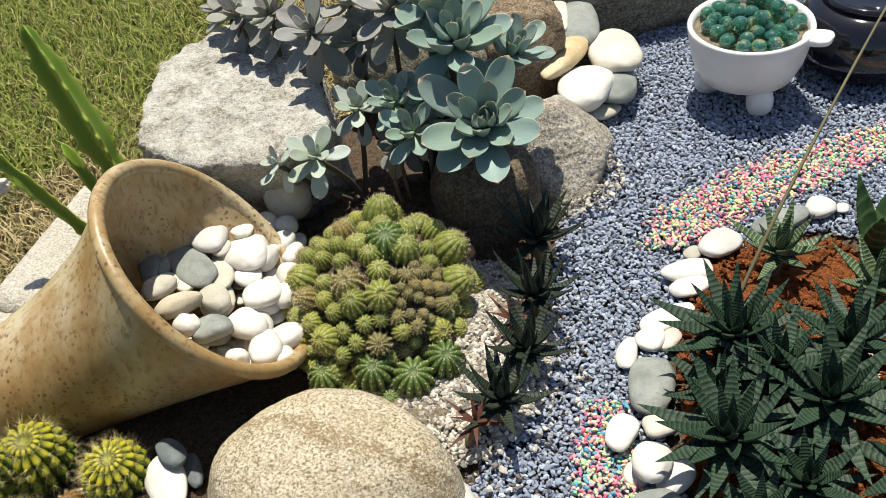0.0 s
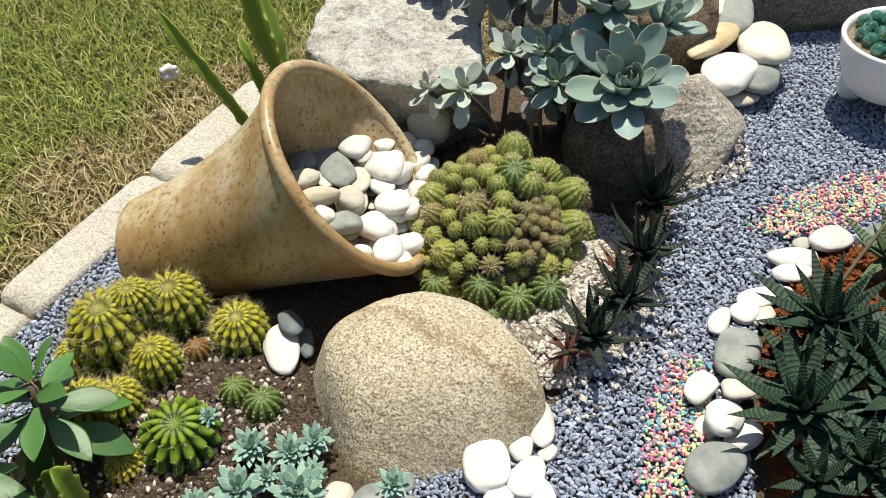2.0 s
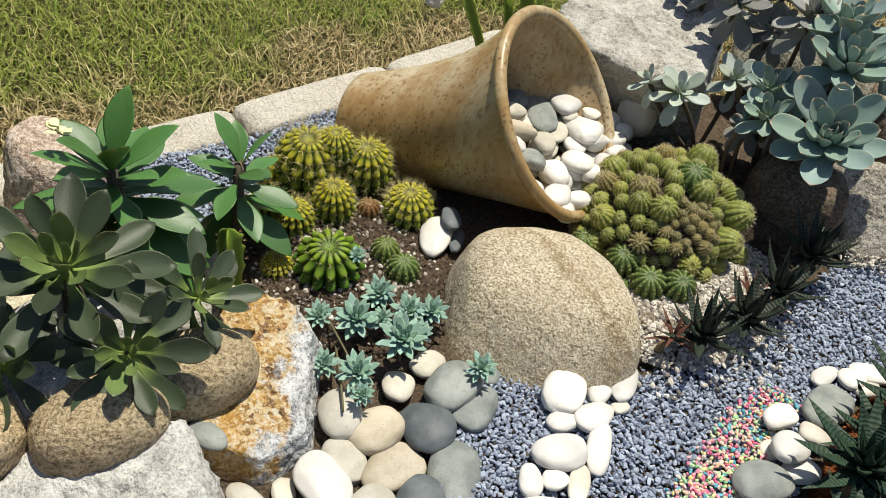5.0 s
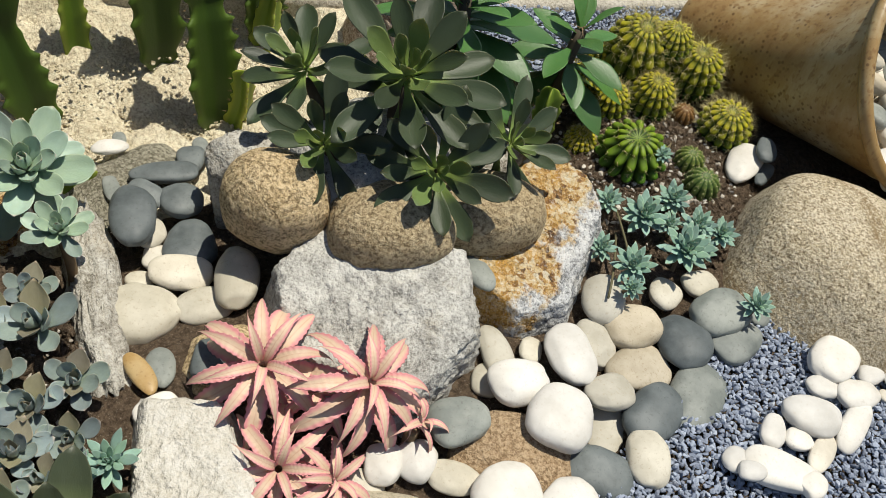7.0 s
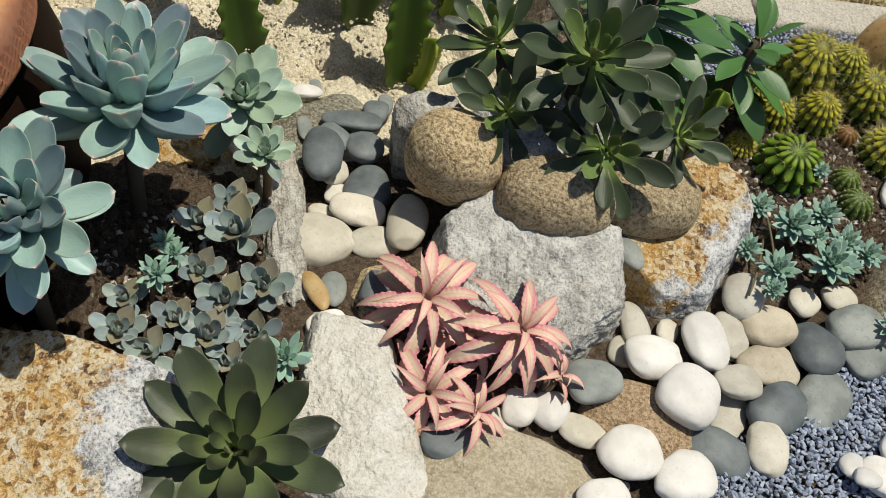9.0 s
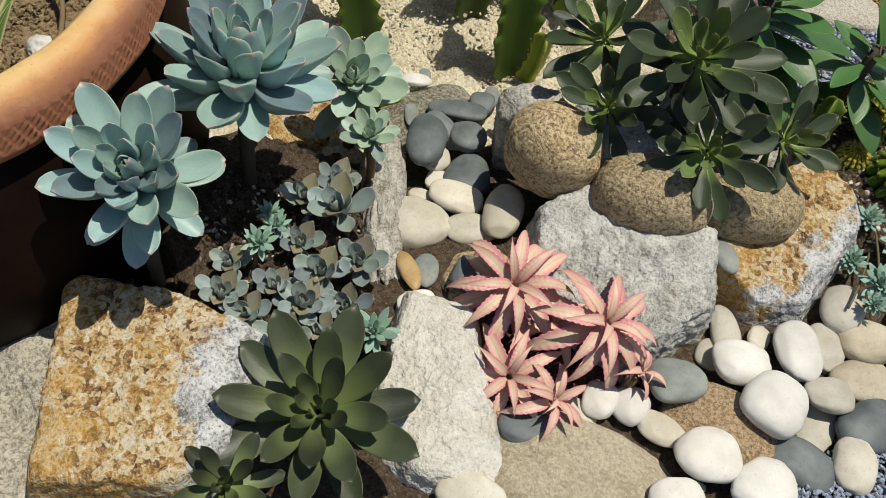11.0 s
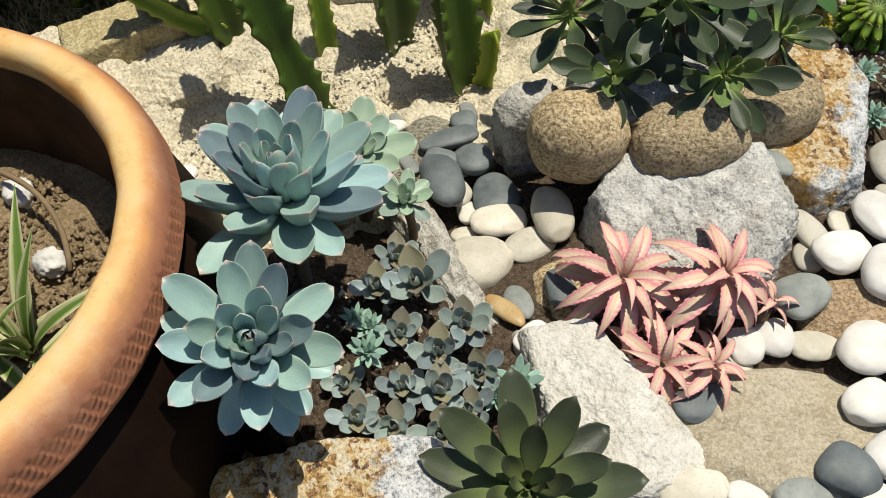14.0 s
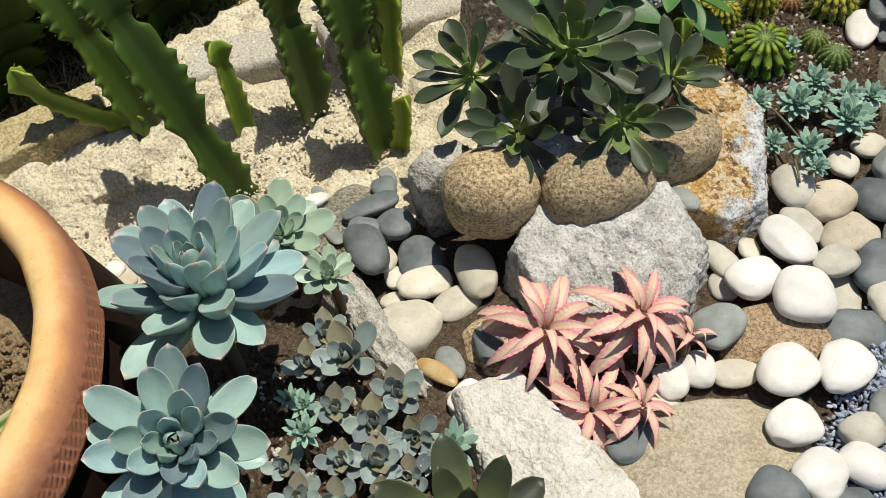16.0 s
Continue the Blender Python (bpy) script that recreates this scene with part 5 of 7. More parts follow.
rock("flat_rock", "flat tan sandstone slab among the pebbles", (-0.055, -0.185, -0.035), (0.122, 0.086, 0.044), (0, 0, 52), "flat_tan", 217, 2.9, 0.12, 0.014, 6, 0.92)
rock("brown_stone", "flat reddish brown stone between pebbles", (-0.102, 0.008, -0.028), (0.072, 0.05, 0.038), (0, 0, 55), "red_brown", 218, 3.0, 0.07, 0.008, 2, 0.92)
chiselled("orange_rock", "large rusty orange and grey flat rock", (-0.225, -0.62, 0.005), [(-98, 14, 0.098), (-14, 10, 0.122), (37, 12, 0.126), (64, 14, 0.122), (142, 12, 0.106), (160, 14, 0.106), (-70, 84, 0.056), (60, 62, 0.098), (0, -90, 0.06)], -12, "rust_rock", 219, 26.0, 0.035, 0.0045)
rock("edge_rock", "rough rust-flecked rock along the small succulents", (-0.470, -0.322, -0.055), (0.030, 0.145, 0.056), (0, 0, 80), "white_rock", 220, 3.0, 0.2, 0.16, 8, 0.9)
rock("mossy_rock", "low moss-stained rock beside the cement", (-0.665, -0.215, -0.085), (0.06, 0.085, 0.04), (0, 0, 20), "mossy_rock", 221, 3.0, 0.1, 0.02, 2, 0.9)
rock("brown_rock", "small brown rock behind the pink rosettes", (-0.338, -0.225, -0.048), (0.05, 0.055, 0.045), (0, 0, 0), "tan_rock", 222, 3.0, 0.1, 0.02, 2, 0.9)
rock("rust_rock", "small orange-stained rock by the rosettes", (-0.665, -0.40, -0.085), (0.05, 0.06, 0.04), (0, 0, 0), "rust_rock", 223, 3.0, 0.1, 0.02, 2, 0.9)
rock("dark_rock", "dark grey rock at the edge of the peat", (0.545, 0.36, -0.02), (0.06, 0.07, 0.05), (0, 0, 0), "mossy_rock", 224, 3.0, 0.1, 0.02, 2, 0.9)
rock("pale_rock", "pale rock in the soil by the euphorbia", (-0.50, 0.225, -0.012), (0.05, 0.05, 0.04), (0, 0, 0), "white_rock", 225, 3.0, 0.1, 0.02, 2, 0.9)

# ---- pots ----
RIM, RIM_R = Vector((-0.277, 0.798, 0.160)), 0.170
RIM_N = Vector((math.cos(0.655) * math.cos(0.162), math.cos(0.655) * math.sin(0.162), math.sin(0.655)))
FOOT, FOOT_R = Vector((-0.598, 0.702, 0.030)), 0.082
FOOT_N = Vector((0.96, 0.12, 0.22)).normalized()


def pot_ring(s, grow, sides=96):
    """A ring of the fallen pot, s from the foot to the mouth."""
    c = FOOT.lerp(RIM, s) + Vector((0, 0, -0.012)) * math.sin(math.pi * s)
    nrm = FOOT_N.lerp(RIM_N, s * s).normalized()
    rad = FOOT_R + (RIM_R - FOOT_R) * (0.52 * s + 0.48 * s ** 3.2) + grow
    a = nrm.cross(Vector((0, 1, 0))).normalized()
    b = nrm.cross(a)
    return [c + rad * (math.cos(2 * math.pi * k / sides) * a + math.sin(2 * math.pi * k / sides) * b) - FOOT for k in range(sides)]


pot = root("fallen_stoneware_pot", FOOT, "large mottled brown stoneware pot lying on its side", "pot")
rings = [pot_ring(0.0, -0.05), pot_ring(0.0, -0.012), pot_ring(0.02, 0.0)] + [pot_ring(0.05 + 0.95 * i / 24, -0.002 * smooth(0.9, 0.94, 0.05 + 0.95 * i / 24)) for i in range(25)]
rings.append(pot_ring(1.0, -0.012))
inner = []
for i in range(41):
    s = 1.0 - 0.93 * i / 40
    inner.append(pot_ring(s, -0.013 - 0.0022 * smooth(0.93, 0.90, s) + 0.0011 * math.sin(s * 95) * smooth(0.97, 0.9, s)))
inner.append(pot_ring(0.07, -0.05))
for name, loops, mat, words in (("body", rings, "stoneware", ""), ("inner_wall", inner, "stoneware_inner", "inside with throwing rings, painted browner for shade")):
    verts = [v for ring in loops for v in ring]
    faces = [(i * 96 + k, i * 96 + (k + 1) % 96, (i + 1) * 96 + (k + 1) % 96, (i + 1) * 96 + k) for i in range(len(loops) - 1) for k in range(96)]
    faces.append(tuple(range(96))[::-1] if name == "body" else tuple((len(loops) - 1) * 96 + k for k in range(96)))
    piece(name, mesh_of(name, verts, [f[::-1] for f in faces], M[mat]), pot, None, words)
lip = pot_ring(0.995, -0.006)
v, f = tube(lip + lip[:2], 0.0098, 10, False)
piece("rim", mesh_of("rim", v, f, M["stoneware"]), pot, None, "worn rounded stoneware rim")

# Broad terracotta planter.
TERRA = Vector((-0.640, -0.880, 0.0))
planter = root("terracotta_planter", TERRA, "broad glazed terracotta planter with a rope-patterned rim", "planter")
R, TOP = 0.318, 0.285
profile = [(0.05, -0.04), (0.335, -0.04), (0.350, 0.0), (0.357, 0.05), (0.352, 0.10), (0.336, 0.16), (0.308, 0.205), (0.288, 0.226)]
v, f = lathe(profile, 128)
piece("body", mesh_of("body", v, f[:-1], M["shaded_glaze"]), planter, None, "dark brown glazed side, blackened for the shade under the rim")
profile = [(0.285, 0.218), (0.312, 0.2215), (0.3205, 0.2265), (0.3225, 0.2325)]
profile += [(0.3225 - 0.0050 * k / 19, 0.2345 + 0.026 * k / 19) for k in range(20)]
profile += [(0.3150, 0.2665), (0.3105, 0.2740), (0.3045, 0.2800), (0.298, 0.2840), (0.289, 0.2860), (0.280, 0.2845), (0.274, 0.280), (0.270, 0.272), (0.269, 0.262), (0.271, 0.25)]


def rope(i, t):
    if 4 <= i <= 23:
        s = (i - 4) / 19
        lobe = (150 * t / (2 * math.pi) + 0.75 * s + 0.12 * math.sin(9 * t)) % 1.0
        fine = math.sin(2 * math.pi * (4.5 * s - 1.6 * lobe))
        return (0.0026 * lobe ** 1.5 + 0.0010 * fine * lobe - 0.0012) * math.sin(math.pi * s) ** 0.4 * (0.8 + 0.2 * math.sin(31 * t))
    return 0.0012 * math.sin(5 * t + i * 0.3) + 0.0006 * math.sin(23 * t)


v, f = lathe(profile, 1680, rope)
piece("rim", mesh_of("rim", v, f[:-2], M["terracotta"]), planter, None, "orange-tan rim with a slanted rope pattern")


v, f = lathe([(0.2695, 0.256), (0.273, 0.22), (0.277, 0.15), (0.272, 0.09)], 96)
piece("inner_wall", mesh_of("inner_wall", v, [q[::-1] for q in f[:-2]], M["shaded_inner"]), planter, None, "dark clay inner wall with its shade painted in")


def pot_soil(x, y):
    return 0.118 + 0.012 * noise.fractal(Vector((x, y, 1.0)) * 14, 0.9, 2, 5)


sv, sf = [(0, 0, pot_soil(0, 0))], []
for i in range(1, 31):
    for k in range(72):
        t = 2 * math.pi * k / 72
        x, y = 0.274 * i / 30 * math.cos(t), 0.274 * i / 30 * math.sin(t)
        sv.append((x, y, pot_soil(x, y)))
sf += [(0, 1 + k, 1 + (k + 1) % 72) for k in range(72)]
sf += [(1 + i * 72 + k, 1 + (i + 1) * 72 + k, 1 + (i + 1) * 72 + (k + 1) % 72, 1 + i * 72 + (k + 1) % 72) for i in range(29) for k in range(72)]
piece("soil", mesh_of("soil", sv, sf, M["potsoil"]), planter, None, "dry brown potting soil")
crumbs("potting_crumbs", "loose crumbs of dry potting soil", [(-0.64, -0.88, 0.24, 0.24, 0.121, 0.0, 6500)], "potsoil", 0.0055, 55)
for k, (x, y, s) in enumerate([(-0.745, -0.703, 0.021), (-0.629, -0.712, 0.019), (-0.671, -0.806, 0.010)]):
    v, f = stone_verts((s, s * 0.8, s * 0.7), 95 + k, 4, 2.2, 0.3, 1.5, 0.14, 5.0, 3, 0.8)
    tagged(piece("white_stone", mesh_of("white_stone", v, f, M["scrap"]), None, pose(x, y, 0.118 + s * 0.5, 0, 0, 40 * k)), "crumbly white stone on the potting soil", "stone")
for k, (x, y, s, c) in enumerate([(-0.525, -0.770, 0.125, 8), (-0.545, -0.800, 0.115, 6), (-0.85, -0.80, 0.11, 8), (-0.70, -0.97, 0.14, 8)]):
    rosette("spider_plant", "green and cream striped spider plant in the planter", "plant", (x, y, 0.125), (0.1, 0.05, 1), s * 1.45, c + 2, "spider", 42, 86, 0.6, 0.118, "spider plants", 300 + k, 0.004)
v, f = tube(arc((-0.80, -0.735, 0.15), (-0.605, -0.70, 0.128), (0.01, 0.03, 0.02), 14), 0.0034, 6)
tagged(piece("dry_stem", mesh_of("dry_stem", v, f, M["stem"])), "dry brown stem lying on potting soil", "stem")

# White bowl of marbles.
BOWL = Vector((0.520, 1.300, 0.026))
bowl = root("white_bowl", BOWL, "white ceramic bowl with a lug handle on small feet", "bowl")
profile = [(0.02, 0.016), (0.062, 0.014), (0.078, 0.022), (0.090, 0.05), (0.097, 0.085), (0.101, 0.108), (0.099, 0.113), (0.093, 0.111), (0.091, 0.10), (0.088, 0.07), (0.02, 0.066)]
v, f = lathe(profile, 72)
piece("body", mesh_of("body", v, f, M["bowl"]), bowl)
for k in range(3):
    t = math.radians(40 + 120 * k)
    v, f = stone_verts((0.022, 0.018, 0.028), 98, 3, 2.4, 0.02)
    piece("foot", mesh_of("foot", v, f, M["bowl"]), bowl, pose(0.062 * math.cos(t), 0.062 * math.sin(t), -0.002))
a = math.radians(-32)
v, f = stone_verts((0.023, 0.021, 0.008), 97, 4, 3.2, 0.06)
piece("handle", mesh_of("handle", v, f, M["bowl"]), bowl, pose(0.108 * math.cos(a), 0.108 * math.sin(a), 0.1035, 0, -6, -32))
v, f = lathe([(0.001, 0.099), (0.09, 0.098), (0.0925, 0.092)], 40)
piece("sand", mesh_of("sand", v, f, M["sandy"]), bowl, None, "coarse pale sand filling")
u, fs = sphere(3)
ball = mesh_of("marble", u * 0.0132, fs, M["marble"])
spots, r5 = [], random.Random(5)
for tries in range(3000):
    a, d = r5.uniform(0, 6.283), 0.077 * math.sqrt(r5.random())
    q = Vector((d * math.cos(a), d * math.sin(a), 0))
    if all((q - o).length > 0.0226 for o in spots):
        spots.append(q)
for q in spots:
    tagged(piece("marble", ball, None, Matrix.Translation(BOWL + q + Vector((0, 0, 0.108))) @ pose(0, 0, 0, r5.uniform(0, 360), 0, r5.uniform(0, 360))), "glossy green and blue glass marble in the bowl", "marble", "marbles in the bowl")
for q in spots[::3][:5]:
    tagged(piece("marble", ball, None, Matrix.Translation(BOWL + q * 0.7 + Vector((0.009, 0.008, 0.124)))), "glossy green and blue glass marble in the bowl", "marble", "marbles in the bowl")
dark_pot = root("black_pot", (0.735, 1.36, -0.005), "glossy black glazed round pot on gravel", "pot")
v, f = lathe([(0.03, 0.0), (0.07, 0.0), (0.105, 0.03), (0.12, 0.07), (0.108, 0.115), (0.084, 0.138), (0.02, 0.12)], 72)
piece("body", mesh_of("body", v, f, M["black_glaze"]), dark_pot)
v, f = lathe([(0.07, 0.128), (0.083, 0.136), (0.086, 0.143), (0.083, 0.149), (0.075, 0.148), (0.07, 0.136)], 72)
piece("rim", mesh_of("rim", v, f[:-2], M["black_glaze"]), dark_pot)
cup = root("white_cup", (0.66, 1.60, -0.005), "small white ceramic cup beside the bowl", "cup")
v, f = lathe([(0.02, 0.0), (0.045, 0.0), (0.055, 0.03), (0.06, 0.08), (0.056, 0.081), (0.05, 0.03), (0.02, 0.02)], 48)
piece("body", mesh_of("body", v, f, M["bowl"]), cup)

# ---- pebbles ----
GROUP = "pebbles in the bed"
pebble(-0.166, 0.053, 0.012, 0.035, 0.027, 0.016, 75, "white", GROUP)
pebble(-0.172, 0.129, 0.013, 0.042, 0.029, 0.017, 162, "white", GROUP)
pebble(-0.105, 0.066, 0.021, 0.038, 0.035, 0.020, 130, "white", GROUP)
pebble(-0.110, 0.143, 0.011, 0.028, 0.023, 0.013, 83, "cream", GROUP)
pebble(-0.178, 0.178, -0.004, 0.034, 0.025, 0.014, 148, "cream", GROUP)
pebble(-0.127, 0.208, -0.007, 0.042, 0.029, 0.017, 77, "sand", GROUP)
pebble(-0.068, 0.182, -0.001, 0.044, 0.031, 0.018, 103, "slate", GROUP)
pebble(-0.064, 0.250, -0.005, 0.052, 0.033, 0.019, 125, "ash", GROUP)
pebble(-0.028, 0.140, 0.002, 0.035, 0.025, 0.015, 149, "cream", GROUP)
pebble(-0.041, 0.082, -0.007, 0.039, 0.027, 0.016, -141, "slate", GROUP)
pebble(-0.083, 0.127, -0.019, 0.039, 0.023, 0.013, 132, "cream", GROUP)
pebble(-0.061, -0.034, 0.014, 0.038, 0.031, 0.018, 85, "white", GROUP)
pebble(-0.018, 0.014, 0.014, 0.038, 0.029, 0.017, 100, "white", GROUP)
pebble(-0.103, -0.067, -0.001, 0.029, 0.019, 0.011, 50, "cream", GROUP)
pebble(-0.154, -0.035, 0.013, 0.035, 0.027, 0.016, 79, "ash", GROUP)
pebble(-0.150, -0.127, -0.001, 0.024, 0.020, 0.012, 145, "white", GROUP)
pebble(-0.139, -0.094, 0.000, 0.024, 0.022, 0.013, 111, "white", GROUP)
pebble(-0.143, -0.156, -0.012, 0.023, 0.017, 0.010, 56, "cream", GROUP)
pebble(-0.126, -0.218, -0.000, 0.036, 0.021, 0.012, 74, "slate", GROUP)
pebble(-0.218, 0.059, -0.002, 0.037, 0.018, 0.010, 165, "cream", GROUP)
pebble(-0.192, 0.032, -0.011, 0.022, 0.020, 0.011, 114, "cream", GROUP)
pebble(-0.203, 0.099, -0.004, 0.018, 0.014, 0.008, 140, "cream", GROUP)
pebble(-0.130, 0.277, 0.006, 0.037, 0.034, 0.020, 180, "slate", GROUP)
pebble(-0.140, 0.344, 0.014, 0.042, 0.030, 0.018, 85, "ash", GROUP)
pebble(-0.099, 0.348, 0.001, 0.041, 0.024, 0.014, 98, "ash", GROUP)
pebble(-0.127, 0.417, -0.003, 0.027, 0.016, 0.009, 129, "ash", GROUP)
pebble(-0.219, 0.217, 0.013, 0.034, 0.027, 0.016, 139, "cream", GROUP)
pebble(-0.174, 0.233, 0.004, 0.036, 0.031, 0.018, 76, "sand", GROUP)
pebble(-0.198, 0.307, -0.000, 0.024, 0.021, 0.012, 114, "cream", GROUP)
pebble(-0.193, 0.369, -0.005, 0.026, 0.021, 0.012, 85, "cream", GROUP)
pebble(0.003, 0.099, -0.019, 0.028, 0.024, 0.014, 83, "slate", GROUP)
pebble(-0.037, -0.059, -0.007, 0.019, 0.007, 0.004, 72, "white", GROUP)
pebble(-0.001, 0.052, -0.013, 0.019, 0.015, 0.009, 90, "cream", GROUP)
pebble(-0.439, -0.280, -0.028, 0.040, 0.038, 0.022, 61, "cream", GROUP)
pebble(-0.481, -0.220, -0.029, 0.037, 0.025, 0.014, 65, "ivory", GROUP)
pebble(-0.425, -0.213, -0.029, 0.033, 0.024, 0.014, 74, "cream", GROUP)
pebble(-0.434, -0.168, -0.010, 0.043, 0.026, 0.022, 152, "cream", GROUP)
pebble(-0.356, -0.310, -0.006, 0.030, 0.012, 0.007, -172, "ochre", GROUP)
pebble(-0.356, -0.288, -0.011, 0.025, 0.016, 0.009, 163, "ash", GROUP)
pebble(-0.307, -0.312, -0.003, 0.024, 0.015, 0.009, 104, "white", GROUP)
pebble(-0.522, -0.192, -0.036, 0.036, 0.030, 0.018, 156, "slate", GROUP)
pebble(-0.567, -0.246, -0.007, 0.043, 0.027, 0.016, 162, "slate", GROUP)
pebble(-0.642, -0.183, -0.032, 0.044, 0.017, 0.010, 71, "slate", GROUP)
pebble(-0.585, -0.180, -0.028, 0.028, 0.026, 0.015, 84, "slate", GROUP)
pebble(-0.608, -0.215, -0.023, 0.025, 0.016, 0.009, -141, "slate", GROUP)
pebble(-0.556, -0.230, -0.036, 0.023, 0.019, 0.011, 160, "cream", GROUP)
pebble(-0.525, -0.235, -0.043, 0.019, 0.016, 0.009, 163, "ivory", GROUP)
pebble(-0.497, -0.265, -0.043, 0.017, 0.014, 0.008, 68, "cream", GROUP)
pebble(-0.720, -0.227, -0.044, 0.023, 0.014, 0.008, 81, "white", GROUP)
pebble(-0.661, -0.139, -0.042, 0.023, 0.017, 0.010, 156, "slate", GROUP)
pebble(-0.674, -0.120, -0.045, 0.022, 0.011, 0.007, 160, "ash", GROUP)
pebble(-0.649, -0.247, -0.045, 0.024, 0.011, 0.006, 175, "ash", GROUP)
pebble(-0.334, -0.244, 0.004, 0.029, 0.017, 0.010, 160, "slate", GROUP)
pebble(-0.301, 0.076, 0.038, 0.027, 0.017, 0.010, -178, "ash", GROUP)
pebble(-0.730, -0.211, -0.046, 0.015, 0.009, 0.005, 162, "ash", GROUP)
pebble(-0.019, -0.087, 0.012, 0.030, 0.026, 0.015, 66, "white", GROUP)
pebble(0.034, -0.115, 0.012, 0.030, 0.026, 0.015, 96, "white", GROUP)
pebble(0.018, -0.165, 0.013, 0.030, 0.026, 0.015, -164, "slate", GROUP)
pebble(0.005, -0.219, 0.000, 0.030, 0.022, 0.013, 66, "ash", GROUP)
pebble(-0.032, -0.256, -0.004, 0.022, 0.014, 0.008, 55, "white", GROUP)
pebble(-0.065, -0.301, 0.001, 0.036, 0.023, 0.013, 65, "cream", GROUP)
pebble(0.005, -0.107, -0.025, 0.014, 0.011, 0.006, 76, "ash", GROUP)
for x, y, a, b, kind, yaw in [(0.062, -0.070, 0.030, 0.024, "white", 20), (0.040, -0.035, 0.026, 0.021, "cream", 70), (0.078, -0.125, 0.030, 0.024, "slate", 40), (0.045, 0.005, 0.028, 0.02, "ash", 120), (0.06, -0.165, 0.024, 0.02, "ivory", 10)]:
    pebble(x, y, 0.004, a, b, 0.018, yaw, kind, GROUP)
GROUP = "white pebbles on the gravel"
pebble(-0.024, 0.439, 0.013, 0.035, 0.027, 0.016, 103, "white", GROUP)
pebble(0.028, 0.517, 0.008, 0.039, 0.017, 0.010, 107, "white", GROUP)
pebble(0.012, 0.474, 0.007, 0.019, 0.015, 0.008, 102, "white", GROUP)
pebble(-0.003, 0.401, 0.007, 0.021, 0.016, 0.009, 64, "white", GROUP)
pebble(0.026, 0.434, 0.009, 0.032, 0.020, 0.012, 71, "white", GROUP)
pebble(0.020, 0.352, 0.012, 0.036, 0.026, 0.015, 52, "white", GROUP)
pebble(0.053, 0.397, 0.007, 0.041, 0.015, 0.009, 113, "white", GROUP)
pebble(0.013, 0.297, 0.007, 0.023, 0.015, 0.009, 127, "white", GROUP)
pebble(0.035, 0.317, 0.007, 0.018, 0.015, 0.009, 76, "white", GROUP)
pebble(0.061, 0.333, 0.006, 0.030, 0.013, 0.007, 112, "ivory", GROUP)
pebble(0.056, 0.268, 0.010, 0.044, 0.023, 0.013, -138, "white", GROUP)
pebble(0.086, 0.284, 0.017, 0.018, 0.015, 0.009, 92, "white", GROUP)
pebble(0.020, 0.229, 0.006, 0.018, 0.014, 0.008, 110, "white", GROUP)
pebble(0.041, 0.231, 0.016, 0.016, 0.012, 0.007, 58, "white", GROUP)
pebble(0.045, 0.476, 0.004, 0.013, 0.009, 0.005, 55, "ivory", GROUP)
GROUP = "pebbles in the bed"
pebble(-0.332, 0.568, 0.014, 0.043, 0.024, 0.014, 115, "white", GROUP)
pebble(-0.327, 0.600, 0.034, 0.025, 0.015, 0.009, 135, "slate", GROUP)
pebble(-0.305, 0.588, 0.008, 0.026, 0.011, 0.006, 115, "slate", GROUP)
pebble(-0.537, 0.324, -0.002, 0.040, 0.028, 0.016, 135, "ivory", GROUP)
pebble(-0.638, 0.424, -0.014, 0.028, 0.013, 0.008, 122, "ash", GROUP)
GROUP = "pebbles edging the peat bed"
pebble(0.219, 0.596, 0.008, 0.026, 0.017, 0.010, 61, "white", GROUP)
pebble(0.246, 0.549, 0.015, 0.027, 0.022, 0.013, 71, "white", GROUP)
pebble(0.272, 0.538, -0.003, 0.027, 0.019, 0.011, 53, "white", GROUP)
pebble(0.268, 0.612, -0.005, 0.022, 0.015, 0.009, -173, "ivory", GROUP)
pebble(0.229, 0.547, -0.006, 0.017, 0.014, 0.008, 74, "ivory", GROUP)
pebble(0.304, 0.784, -0.004, 0.038, 0.018, 0.010, -155, "white", GROUP)
pebble(0.277, 0.749, -0.004, 0.020, 0.017, 0.010, 50, "white", GROUP)
pebble(0.244, 0.730, -0.006, 0.028, 0.013, 0.008, 72, "white", GROUP)
pebble(0.301, 0.748, -0.007, 0.021, 0.012, 0.007, 47, "ivory", GROUP)
pebble(0.346, 0.867, -0.003, 0.037, 0.019, 0.011, -169, "white", GROUP)
pebble(0.343, 0.837, -0.004, 0.028, 0.018, 0.011, -165, "white", GROUP)
pebble(0.401, 0.916, -0.001, 0.034, 0.025, 0.014, -137, "white", GROUP)
pebble(0.360, 0.906, -0.006, 0.015, 0.012, 0.007, 56, "cream", GROUP)
pebble(0.238, 0.486, 0.002, 0.040, 0.029, 0.017, 51, "ash", GROUP)
pebble(0.265, 0.670, -0.002, 0.046, 0.028, 0.016, 75, "ash", GROUP)
pebble(0.556, 0.975, -0.002, 0.025, 0.021, 0.012, 47, "white", GROUP)
pebble(0.588, 0.977, -0.008, 0.011, 0.009, 0.005, 57, "white", GROUP)
pebble(0.494, 0.954, -0.003, 0.045, 0.020, 0.011, -161, "ash", GROUP)
pebble(0.546, 0.701, -0.004, 0.027, 0.017, 0.010, 64, "sand", GROUP)
pebble(0.527, 0.632, -0.004, 0.035, 0.018, 0.010, 60, "sand", GROUP)
pebble(0.454, 0.523, -0.014, 0.021, 0.013, 0.008, -176, "ash", GROUP)
